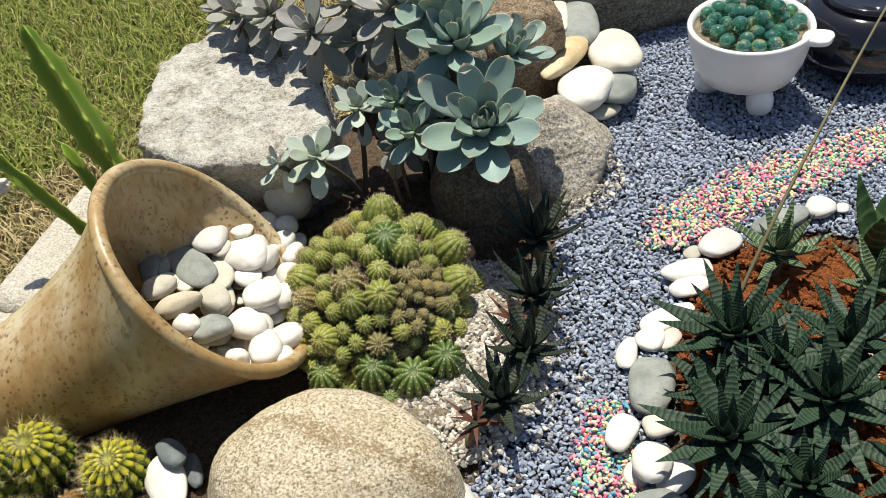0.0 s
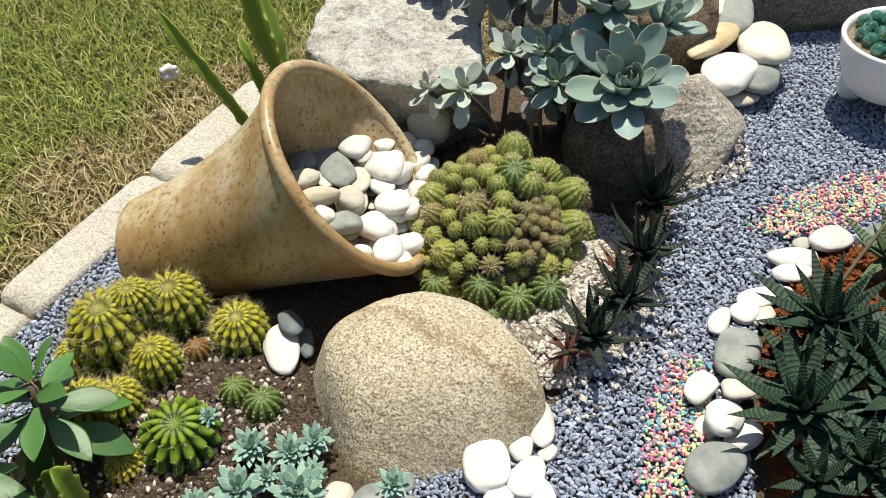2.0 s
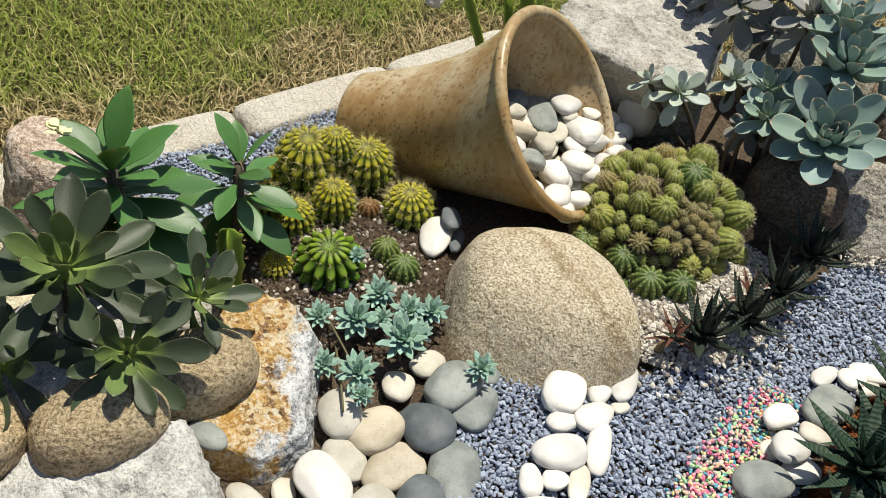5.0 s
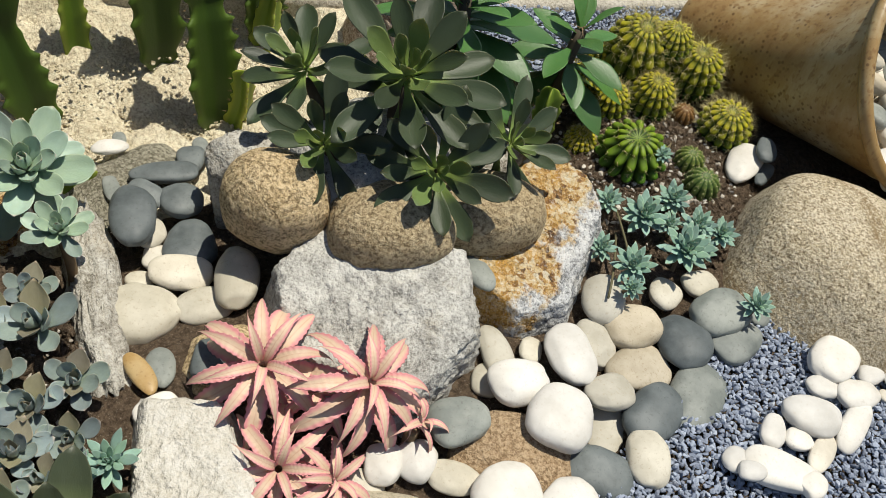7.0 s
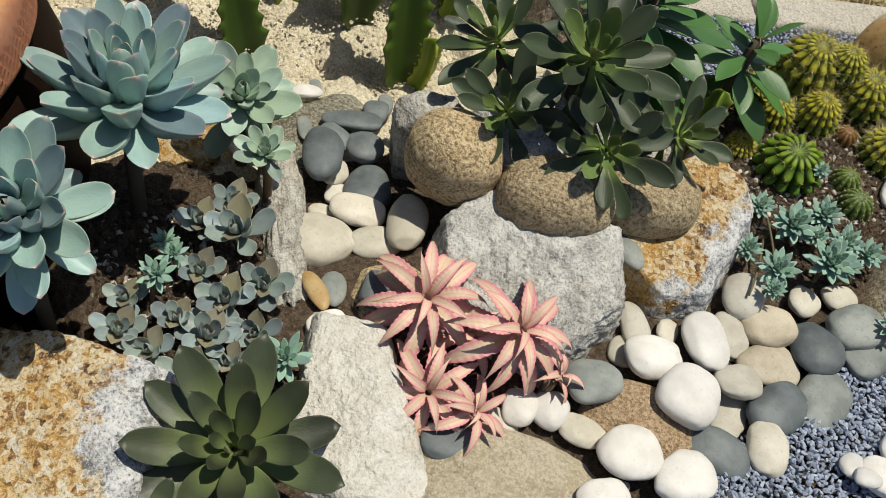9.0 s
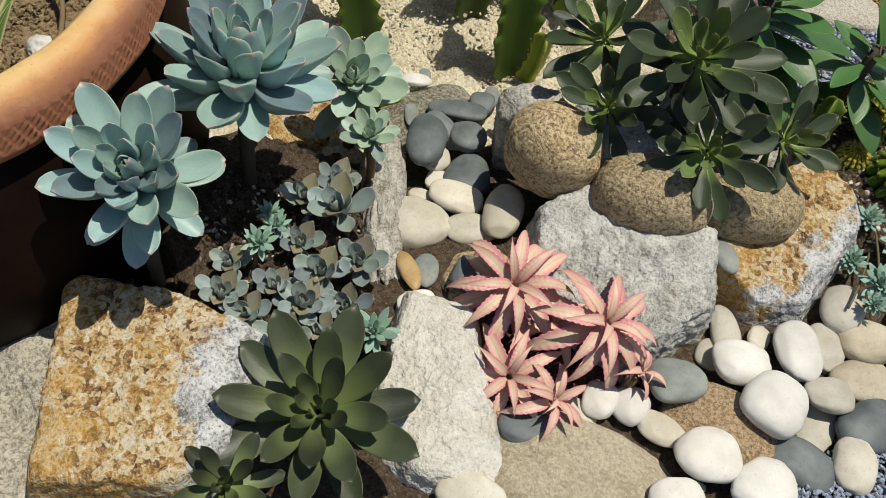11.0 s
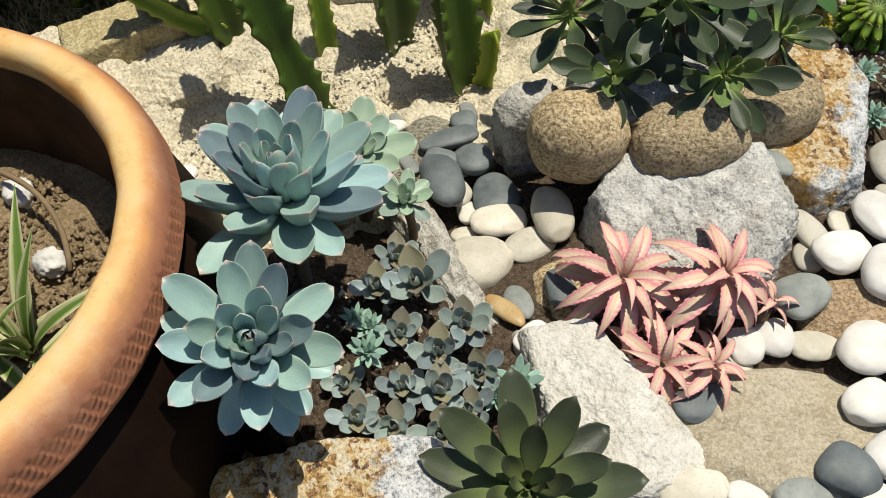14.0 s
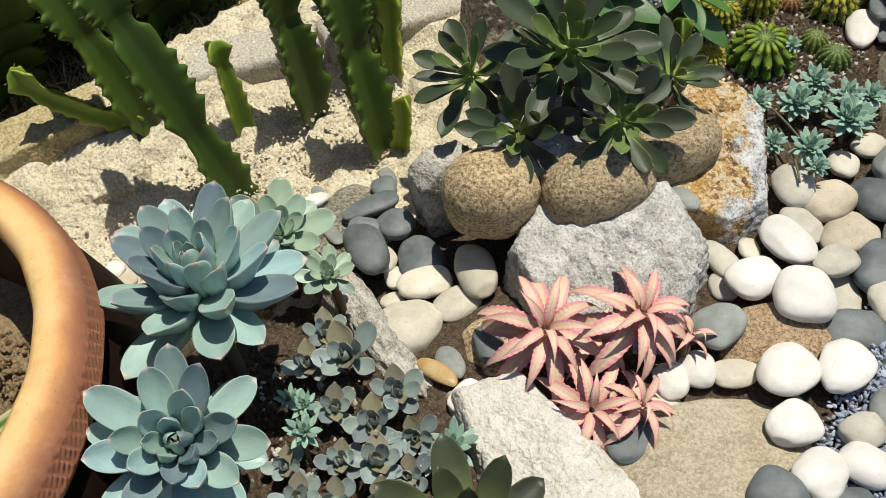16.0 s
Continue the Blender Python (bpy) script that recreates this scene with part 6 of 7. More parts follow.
pebble(0.468, 0.551, -0.016, 0.012, 0.010, 0.006, -166, "sand", GROUP)
pebble(0.639, 0.954, -0.007, 0.027, 0.011, 0.006, -154, "ivory", GROUP)
GROUP = "pebbles stacked by the rocks"
pebble(0.246, 1.291, 0.051, 0.059, 0.044, 0.026, 71, "white", GROUP)
pebble(0.216, 1.356, 0.075, 0.072, 0.032, 0.018, 60, "ochrepale", GROUP)
pebble(0.308, 1.383, 0.061, 0.064, 0.045, 0.026, 96, "ivory", GROUP)
pebble(0.302, 1.319, 0.037, 0.055, 0.037, 0.021, 86, "ash", GROUP)
pebble(0.276, 1.262, 0.017, 0.034, 0.018, 0.010, -155, "cream", GROUP)
pebble(0.193, 1.462, 0.100, 0.046, 0.022, 0.013, 91, "cream", GROUP)
pebble(0.219, 1.476, 0.089, 0.059, 0.018, 0.011, 85, "ivory", GROUP)
pebble(0.251, 1.474, 0.078, 0.079, 0.039, 0.023, 89, "ash", GROUP)
pebble(0.167, 1.494, 0.136, 0.051, 0.035, 0.020, 105, "cream", GROUP)
pebble(0.162, 1.479, 0.060, 0.024, 0.021, 0.012, 62, "cream", GROUP)
GROUP = "pebbles spilling from the pot"
pebble(-0.367, 0.919, 0.112, 0.018, 0.016, 0.009, 158, "ivory", GROUP)
pebble(-0.347, 0.873, 0.097, 0.051, 0.024, 0.014, 135, "ash", GROUP)
pebble(-0.325, 0.926, 0.107, 0.041, 0.027, 0.016, 107, "white", GROUP)
pebble(-0.288, 0.955, 0.100, 0.036, 0.021, 0.012, 104, "ivory", GROUP)
pebble(-0.261, 0.964, 0.079, 0.025, 0.019, 0.011, 108, "white", GROUP)
pebble(-0.232, 0.983, 0.058, 0.019, 0.019, 0.011, 157, "white", GROUP)
pebble(-0.379, 0.832, 0.095, 0.027, 0.021, 0.012, 53, "ivory", GROUP)
pebble(-0.347, 0.839, 0.091, 0.017, 0.012, 0.007, 116, "ivory", GROUP)
pebble(-0.302, 0.823, 0.071, 0.036, 0.023, 0.013, 105, "cream", GROUP)
pebble(-0.302, 0.874, 0.083, 0.046, 0.016, 0.009, 103, "cream", GROUP)
pebble(-0.270, 0.897, 0.085, 0.037, 0.031, 0.018, 133, "white", GROUP)
pebble(-0.266, 0.865, 0.074, 0.022, 0.019, 0.011, 109, "white", GROUP)
pebble(-0.241, 0.836, 0.058, 0.035, 0.028, 0.016, 106, "white", GROUP)
pebble(-0.348, 0.819, 0.073, 0.033, 0.018, 0.010, -147, "sand", GROUP)
pebble(-0.302, 0.774, 0.060, 0.027, 0.022, 0.013, 134, "ash", GROUP)
pebble(-0.337, 0.787, 0.062, 0.021, 0.014, 0.008, 112, "white", GROUP)
pebble(-0.250, 0.784, 0.056, 0.030, 0.024, 0.014, 165, "white", GROUP)
pebble(-0.232, 0.754, 0.043, 0.035, 0.027, 0.016, 111, "white", GROUP)
pebble(-0.208, 0.778, 0.029, 0.027, 0.020, 0.012, 118, "white", GROUP)
pebble(-0.265, 0.773, 0.036, 0.016, 0.013, 0.008, 116, "white", GROUP)
pebble(-0.218, 0.862, 0.040, 0.023, 0.011, 0.007, 107, "white", GROUP)
pebble(-0.278, 0.842, 0.049, 0.011, 0.009, 0.005, 108, "cream", GROUP)
pebble(-0.280, 0.763, 0.035, 0.016, 0.012, 0.007, 141, "white", GROUP)
pebble(-0.240, 0.919, 0.047, 0.020, 0.015, 0.008, 107, "white", GROUP)
pebble(-0.386, 0.877, 0.098, 0.024, 0.018, 0.010, 113, "ash", GROUP)
pebble(-0.244, 0.959, 0.052, 0.023, 0.015, 0.009, 105, "white", GROUP)
pebble(-0.283, 0.872, 0.055, 0.016, 0.011, 0.006, 109, "cream", GROUP)
pebble(-0.230, 0.820, 0.037, 0.019, 0.016, 0.009, 113, "white", GROUP)
pebble(-0.301, 0.747, 0.041, 0.029, 0.013, 0.008, 163, "sand", GROUP)
pebble(-0.399, 0.869, 0.107, 0.044, 0.015, 0.008, 102, "ash", GROUP)
pebble(-0.202, 0.824, 0.032, 0.018, 0.014, 0.008, 110, "white", GROUP)
pebble(-0.188, 0.790, 0.022, 0.022, 0.014, 0.008, 105, "white", GROUP)
pebble(-0.215, 0.966, 0.041, 0.018, 0.013, 0.008, 105, "white", GROUP)
pebble(-0.245, 0.886, 0.052, 0.020, 0.015, 0.009, 117, "white", GROUP)
pebble(-0.305, 0.902, 0.097, 0.019, 0.015, 0.008, 110, "ivory", GROUP)
pebble(-0.317, 0.866, 0.086, 0.022, 0.012, 0.007, 110, "white", GROUP)
pebble(-0.190, 0.859, 0.026, 0.016, 0.013, 0.008, 99, "white", GROUP)
pebble(-0.185, 0.816, 0.027, 0.019, 0.015, 0.009, 131, "white", GROUP)
pebble(-0.172, 0.803, 0.018, 0.020, 0.012, 0.007, 106, "white", GROUP)
pebble(-0.224, 0.830, 0.036, 0.017, 0.013, 0.008, 107, "white", GROUP)
pebble(-0.213, 0.925, 0.036, 0.023, 0.014, 0.008, 105, "white", GROUP)
pebble(-0.216, 0.893, 0.036, 0.017, 0.013, 0.008, 107, "white", GROUP)
pebble(-0.289, 0.750, 0.041, 0.014, 0.013, 0.008, 168, "white", GROUP)
pebble(-0.317, 0.758, 0.056, 0.015, 0.013, 0.008, 125, "ivory", GROUP)
pebble(-0.334, 0.756, 0.060, 0.014, 0.011, 0.006, 113, "white", GROUP)
pebble(-0.364, 0.820, 0.076, 0.018, 0.014, 0.008, 114, "cream", GROUP)
pebble(-0.387, 0.814, 0.082, 0.020, 0.015, 0.009, 131, "ash", GROUP)
for k, (x, y, z, a, b, kind, yaw) in enumerate([
    (-0.260, 0.970, 0.076, 0.022, 0.016, "white", 60), (-0.232, 0.974, 0.066, 0.020, 0.015, "white", 20), (-0.272, 0.914, 0.080, 0.030, 0.024, "white", 20),
    (-0.248, 0.897, 0.074, 0.024, 0.019, "white", 80), (-0.230, 0.935, 0.066, 0.022, 0.018, "white", 50), (-0.211, 0.831, 0.060, 0.021, 0.016, "white", 90),
    (-0.240, 0.826, 0.072, 0.027, 0.023, "white", 10), (-0.248, 0.768, 0.074, 0.029, 0.021, "white", 150), (-0.221, 0.735, 0.063, 0.027, 0.022, "white", 100),
    (-0.196, 0.758, 0.054, 0.022, 0.017, "white", 40), (-0.197, 0.723, 0.050, 0.019, 0.014, "white", 120), (-0.181, 0.771, 0.048, 0.021, 0.016, "white", 60),
    (-0.210, 0.872, 0.060, 0.022, 0.017, "white", 110), (-0.211, 0.919, 0.058, 0.021, 0.016, "white", 70), (-0.296, 0.804, 0.090, 0.026, 0.019, "cream", 130),
    (-0.338, 0.785, 0.104, 0.032, 0.015, "sand", 30), (-0.368, 0.812, 0.114, 0.023, 0.018, "cream", 40), (-0.321, 0.752, 0.098, 0.019, 0.014, "white", 160),
    (-0.291, 0.754, 0.088, 0.026, 0.020, "ash", 10), (-0.252, 0.709, 0.074, 0.015, 0.011, "white", 0), (-0.334, 0.943, 0.105, 0.026, 0.018, "ivory", 70)]):
    pebble(x, y, z, a, b, 0.017, yaw, kind, GROUP)
GROUP = "pebbles stacked by the rocks"
pebble(-0.236, 1.045, 0.072, 0.036, 0.032, 0.052, 99, "ivory", GROUP)
GROUP = "pebbles in the bed"
pebble(-0.793, -0.507, -0.014, 0.014, 0.012, 0.007, -157, "white", GROUP)
pebble(-0.775, -0.506, -0.023, 0.018, 0.016, 0.009, -166, "sand", GROUP)
pebble(-0.684, -0.289, 0.008, 0.021, 0.017, 0.010, -162, "ivory", GROUP)
pebble(-0.631, -0.323, -0.014, 0.015, 0.012, 0.007, -148, "cream", GROUP)


# ---- succulents ----

# Grey-green echeverias and ghost plants over the brown rock.
for k, (c, ax, rad, n) in enumerate([((0.084, 0.985, 0.200), (0.02, -0.75, 1), 0.108, 26), ((0.052, 1.085, 0.275), (0.05, -0.4, 1), 0.100, 22), ((0.13, 1.10, 0.24), (0.4, -0.2, 1), 0.075, 18), ((0.02, 1.14, 0.31), (-0.1, 0.0, 1), 0.085, 18)]):
    rosette("echeveria", "grey-green echeveria rosette with rust-tipped fleshy leaves", "succulent", c, ax, rad, n, "echeveria_green", -4, 80, 0.22, 0.04, "echeverias over the brown rock", 400 + k, 0.012, foot=(0.03, 1.10), stem="dark_stem")
# The last two rosettes are added fill for the shaded hollow under the echeverias.
for k, (c, ax, rad, n) in enumerate([((-0.165, 1.168, 0.27), (-0.2, -0.5, 1), 0.078, 13), ((-0.30, 1.27, 0.26), (-0.3, -0.4, 1), 0.072, 12), ((-0.24, 1.24, 0.27), (-0.3, -0.2, 1), 0.07, 12), ((-0.04, 1.15, 0.30), (0, -0.3, 1), 0.074, 13), ((-0.11, 1.22, 0.29), (0, 0, 1), 0.07, 12), ((-0.33, 1.32, 0.25), (-0.5, 0, 1), 0.065, 11), ((-0.10, 1.20, 0.235), (-0.1, -0.5, 1), 0.062, 12), ((-0.05, 1.075, 0.12), (0.0, -0.8, 1), 0.056, 11), ((0.0, 1.05, 0.16), (0.0, -0.7, 1), 0.056, 11)]):
    rosette("ghost_plant", "lavender-grey ghost plant rosette on a trailing stem", "succulent", c, ax, rad, n, "ghost", -8, 72, 0.35, 0.04, "ghost plants", 420 + k, 0.004, stem="dark_stem", skirt=5)
for k, (c, ax, rad, n) in enumerate([((-0.217, 0.992, 0.165), (-0.5, -0.4, 1), 0.044, 9), ((-0.164, 1.001, 0.163), (0.1, -0.5, 1), 0.062, 12), ((-0.108, 1.105, 0.17), (0.0, -0.5, 1), 0.06, 12)]):
    rosette("ghost_plant", "pale grey-green ghost plant rosette by the rock", "succulent", c, ax, rad, n, "ghost_pale", -6, 72, 0.35, 0.03, "ghost plants", 430 + k, 0.004, foot=(-0.12, 1.06), stem="dark_stem", skirt=2)
for k, (c, ax, rad, n) in enumerate([((-0.02, 1.03, 0.17), (-0.1, -0.6, 1), 0.062, 12), ((0.015, 1.08, 0.2), (0.0, -0.6, 1), 0.065, 12), ((-0.045, 1.08, 0.19), (-0.2, -0.5, 1), 0.06, 12)]):
    rosette("ghost_plant", "shaded grey-green ghost plant under the echeverias", "succulent", c, ax, rad, n, "echeveria_green", -14, 60, 0.5, 0.04, "ghost plants", 445 + k, 0.006, foot=(-0.02, 1.10), stem="dark_stem")
for k, (x, y, z) in enumerate([(-0.055, 1.04, 0.148), (-0.045, 1.05, 0.16)]):
    rosette("stonecrop", "tiny green stonecrop sprig", "succulent", (x, y, z), (0, -0.3, 1), 0.022, 12, "mini", 5, 80, 0.4, 0.03, "stonecrops", 440 + k, 0.003)

# Cushion of small cacti.
CUSHION = Vector((-0.084, 0.845, 0.0))
cushion = root("cactus_cushion", CUSHION, "dense cushion of small spiny olive-green cacti", "cactus")
v, f = stone_verts((0.120, 0.132, 0.112), 77, 4, 2.2, 0.05)
piece("core", mesh_of("core", v, f, M["soil"]), cushion, pose(0, 0, 0.0))
r6 = random.Random(6)
heads = []
for i in range(9000):
    t, lat = r6.uniform(0, 6.2832), math.asin(r6.uniform(-0.02, 1.0))
    nrm = Vector((math.cos(t) * math.cos(lat), math.sin(t) * math.cos(lat), math.sin(lat)))
    brown = (nrm - Vector((0.55, -0.45, 0.7))).length < 0.36
    rad = r6.choice((0.007, 0.009, 0.011)) if brown else r6.choice((0.012, 0.015, 0.018, 0.021, 0.024)) * (0.8 if lat < 0.4 else 1.0)
    swell = 1 + 0.10 * noise.noise(nrm * 2.3 + Vector((3.0, 1.0, 7.0)))
    at = Vector((nrm.x * 0.124, nrm.y * 0.138, nrm.z * 0.118)) * swell + Vector((0, 0, 0.008))
    if all((at - o).length > 0.86 * (rad + s) for o, s in heads):
        heads.append((at, rad))
        axis = (nrm + Vector((r6.uniform(-0.25, 0.25), r6.uniform(-0.35, 0.15), 0.4))).normalized()
        cactus_head(cushion, at, axis, rad, "browned" if brown or r6.random() < 0.12 else "olive", r6.uniform(0, 60), i, r6.uniform(0.9, 1.4))
for dx, dy, z, rad in ((0.026, 0.005, 0.124, 0.029), (0.054, -0.152, 0.030, 0.026), (0.094, -0.128, 0.032, 0.025), (0.004, -0.142, 0.036, 0.025), (-0.062, -0.135, 0.026, 0.023), (-0.025, -0.16, 0.012, 0.013), (0.022, -0.17, 0.012, 0.015)):
    cactus_head(cushion, Vector((dx, dy, z)), Vector((dx * 2, -0.35, 1)), rad, "bright", r6.uniform(0, 60), 0, 0.95)

# Golden cacti in dark soil.
golden = root("golden_cactus_clump", (-0.47, 0.46, -0.01), "clump of yellow-green golden barrel cacti with straw spines", "cactus")
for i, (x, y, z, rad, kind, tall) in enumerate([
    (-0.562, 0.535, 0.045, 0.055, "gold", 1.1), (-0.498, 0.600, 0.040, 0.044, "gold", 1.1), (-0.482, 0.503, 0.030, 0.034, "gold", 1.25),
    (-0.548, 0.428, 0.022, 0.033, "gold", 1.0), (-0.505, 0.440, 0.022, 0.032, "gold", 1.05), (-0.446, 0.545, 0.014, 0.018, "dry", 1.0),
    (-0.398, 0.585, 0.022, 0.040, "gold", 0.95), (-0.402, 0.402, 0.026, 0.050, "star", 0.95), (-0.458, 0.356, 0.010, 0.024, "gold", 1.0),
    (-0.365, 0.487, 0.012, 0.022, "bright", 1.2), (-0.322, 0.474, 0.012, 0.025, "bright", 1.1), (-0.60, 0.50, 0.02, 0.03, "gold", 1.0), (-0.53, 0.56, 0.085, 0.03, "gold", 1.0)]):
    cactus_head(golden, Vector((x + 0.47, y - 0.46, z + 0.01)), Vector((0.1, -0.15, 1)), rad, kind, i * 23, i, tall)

# Mint-coloured miniature rosettes trailing over the soil.
for k, (x, y, z, rad) in enumerate([(-0.225, 0.345, 0.040, 0.036), (-0.300, 0.342, 0.026, 0.033), (-0.310, 0.405, 0.022, 0.027), (-0.258, 0.405, 0.024, 0.026), (-0.235, 0.428, 0.022, 0.024), (-0.345, 0.318, 0.020, 0.021), (-0.232, 0.262, 0.040, 0.028), (-0.282, 0.258, 0.020, 0.021), (-0.204, 0.238, 0.042, 0.017), (-0.222, 0.378, 0.026, 0.022), (-0.366, 0.420, 0.05, 0.014), (-0.276, 0.368, 0.024, 0.018), (-0.120, 0.378, 0.036, 0.022)]):
    rosette("miniature_echeveria", "mint-green miniature echeveria rosette trailing over soil", "succulent", (x, y, z), (0.2, -0.4, 1), rad * 1.1, 42, "mini", -4, 86, 0.3, 0.0, "miniature echeverias", 450 + k, 0.003)
for k, (p0, p1) in enumerate([((-0.30, 0.30, 0.012), (-0.21, 0.21, 0.03)), ((-0.34, 0.33, 0.01), (-0.24, 0.27, 0.03))]):
    v, f = tube(arc(p0, p1, (0.01, -0.01, 0.012), 10), 0.0016, 6)
    tagged(piece("runner", mesh_of("runner", v, f, M["green_stem"])), "thin pale runner of the miniature echeverias", "stem")

# Dark spoon-leaved rosettes.
for k, (c, ax, rad, n) in enumerate([((-0.392, 0.050, 0.132), (0.75, -0.55, 1), 0.092, 17), ((-0.480, 0.050, 0.192), (0.35, -0.3, 1), 0.116, 20), ((-0.478, -0.046, 0.125), (0.6, -0.65, 1), 0.086, 16), ((-0.590, -0.015, 0.130), (0.0, -0.5, 1), 0.095, 17), ((-0.402, 0.158, 0.125), (0.7, 0.0, 1), 0.086, 16), ((-0.53, 0.08, 0.14), (-0.4, 0.3, 1), 0.08, 14)]):
    rosette("spoon_succulent", "dark green spoon-leaved succulent rosette with pale heart", "succulent", c, ax, rad * 1.12, n + 2, "aeonium", -8, 66, 0.34, 0.02, "dark spoon-leaved succulents", 470 + k, 0.009, heart="aeonium_heart", skirt=3, wide=1.16, foot=(-0.46, 0.03), stem="dark_stem")
rosette("spoon_succulent", "dark green spoon-leaved succulent beside the pale rock", "succulent", (-0.158, -0.446, 0.040), (0.3, -0.15, 1), 0.118, 26, "aeonium_wide", 2, 70, 0.2, -0.03, "dark spoon-leaved succulents", 480, 0.01, swell=1.7, rise=1.25, wide=1.04)
rosette("spoon_succulent", "small dark green succulent beside the rusty rock", "succulent", (-0.098, -0.545, 0.04), (0.3, 0.0, 1), 0.066, 16, "aeonium_wide", 6, 80, 0.4, -0.03, "dark spoon-leaved succulents", 481, 0.008)

# Blue-green echeverias and the small rosettes between the rocks.
rosette("echeveria", "large powdery blue-green echeveria rosette with pink tips", "succulent", (-0.362, -0.602, 0.196), (0.45, -0.12, 1), 0.090, 36, "echeveria", -4, 84, 0.13, -0.01, "blue echeverias", 490, 0.008, wide=0.84, thickness=1.2, skirt=7, swell=1.7, rise=1.15, stem="dark_stem")
rosette("echeveria", "large powdery blue-green echeveria rosette beside the planter", "succulent", (-0.500, -0.487, 0.190), (0.02, 0.0, 1), 0.110, 46, "echeveria", -22, 82, 0.26, -0.02, "blue echeverias", 491, 0.009, wide=0.84, skirt=0, swell=1.8, rise=0.95, stem="dark_stem")
rosette("echeveria", "pale green echeveria offset behind the large ones", "succulent", (-0.610, -0.345, 0.062), (0.4, -0.1, 1), 0.080, 26, "echeveria_pale", -12, 80, 0.3, -0.05, "blue echeverias", 492, 0.009, skirt=5)
rosette("echeveria", "small pale green echeveria beside the pebbles", "succulent", (-0.517, -0.337, 0.058), (0.3, -0.1, 1), 0.046, 18, "echeveria_pale", -6, 80, 0.3, -0.05, "blue echeverias", 493, 0.006)
smalls = [(-0.418, -0.388, 0.040, 0.058), (-0.338, -0.420, 0.030, 0.046), (-0.352, -0.375, 0.025, 0.045), (-0.300, -0.448, 0.024, 0.045), (-0.298, -0.505, 0.022, 0.040), (-0.262, -0.475, 0.022, 0.044), (-0.330, -0.475, 0.022, 0.036), (-0.330, -0.535, 0.020, 0.040), (-0.295, -0.395, 0.022, 0.040), (-0.448, -0.425, 0.030, 0.042), (-0.385, -0.44, 0.026, 0.038), (-0.472, -0.385, 0.03, 0.04), (-0.265, -0.430, 0.02, 0.036), (-0.37, -0.52, 0.02, 0.034)]
for k, (x, y, z, rad) in enumerate(smalls):
    rosette("graptoveria", "small dull blue-grey rosette with bronze leaf tips", "succulent", (x, y, z), (0.3 + 0.1 * (k % 3 - 1), -0.15 + 0.12 * (k % 4 - 1.5), 1), rad * 0.95, 12 + k % 4, "grapto", 8, 78, 0.34, -0.02, "small grey rosettes", 500 + k, 0.004)
for k, (x, y, z, rad) in enumerate([(-0.372, -0.487, 0.055, 0.026), (-0.402, -0.465, 0.045, 0.022), (-0.260, -0.372, 0.018, 0.034), (-0.262, -0.40, 0.02, 0.024), (-0.425, -0.47, 0.04, 0.02)]):
    rosette("miniature_echeveria", "bright mint-green miniature rosette among grey ones", "succulent", (x, y, z), (0.3, -0.2, 1), rad, 28, "mini", 0, 86, 0.25, -0.02, "miniature echeverias", 530 + k, 0.003)

# Pink earth stars.
for k, (c, ax, rad, n) in enumerate([((-0.283, -0.205, 0.036), (0.3, -0.15, 1), 0.098, 21), ((-0.214, -0.126, 0.050), (0.35, 0.1, 1), 0.092, 21), ((-0.190, -0.228, 0.002), (0.4, -0.2, 1), 0.082, 17), ((-0.152, -0.192, 0.008), (0.35, 0.2, 1), 0.065, 13), ((-0.165, -0.085, 0.02), (0.2, 0.5, 1), 0.05, 8), ((-0.245, -0.16, 0.01), (0.2, 0.0, 1), 0.07, 10)]):
    rosette("earth_star", "pink earth star bromeliad with cream-striped wavy leaves", "bromeliad", c, ax, rad * 1.62, n, "bromeliad", 16, 82, 0.42, -0.03, "pink earth stars", 540 + k, 0.008)

# Haworthias in orange peat.
for k, (x, y, z, rad, n) in enumerate([(0.368, 0.695, 0.060, 0.108, 44), (0.332, 0.552, 0.055, 0.104, 42), (0.448, 0.587, 0.065, 0.110, 44), (0.400, 0.495, 0.045, 0.088, 32), (0.50, 0.68, 0.05, 0.1, 34), (0.52, 0.50, 0.05, 0.1, 34), (0.405, 0.635, 0.07, 0.085, 30), (0.335, 0.62, 0.045, 0.08, 28), (0.345, 0.465, 0.04, 0.075, 26)]):
    rosette("haworthia", "dark green haworthia with pale ridged pointed leaves", "succulent", (x, y, z), (-0.12, -0.2, 1), rad, int(n * 0.78), "haworthia", -4, 70, 0.42, 0.0, "haworthias in peat", 560 + k, 0.012)
for k, (x, y, z, rad, n) in enumerate([(0.462, 0.852, 0.04, 0.085, 18), (0.565, 0.778, 0.04, 0.085, 20)]):
    rosette("spotted_aloe", "spotted mid-green aloe with narrow toothed leaves", "succulent", (x, y, z), (0, -0.15, 1), rad, n, "haworthia_pale", 8, 76, 0.5, 0.0, "spotted aloes", 570 + k, 0.01)
for k, (x, y, z, rad, n) in enumerate([(0.142, 0.925, 0.042, 0.080, 26), (0.132, 0.815, 0.036, 0.074, 24), (0.115, 0.722, 0.034, 0.074, 26), (0.080, 0.645, 0.034, 0.076, 24)]):
    rosette("small_haworthia", "small blackish haworthia along the gravel edge", "succulent", (x, y, z), (0.1, -0.1, 1), rad, n, "haworthia_row", -6, 70, 0.5, 0.0, "haworthias along the gravel", 580 + k, 0.008)
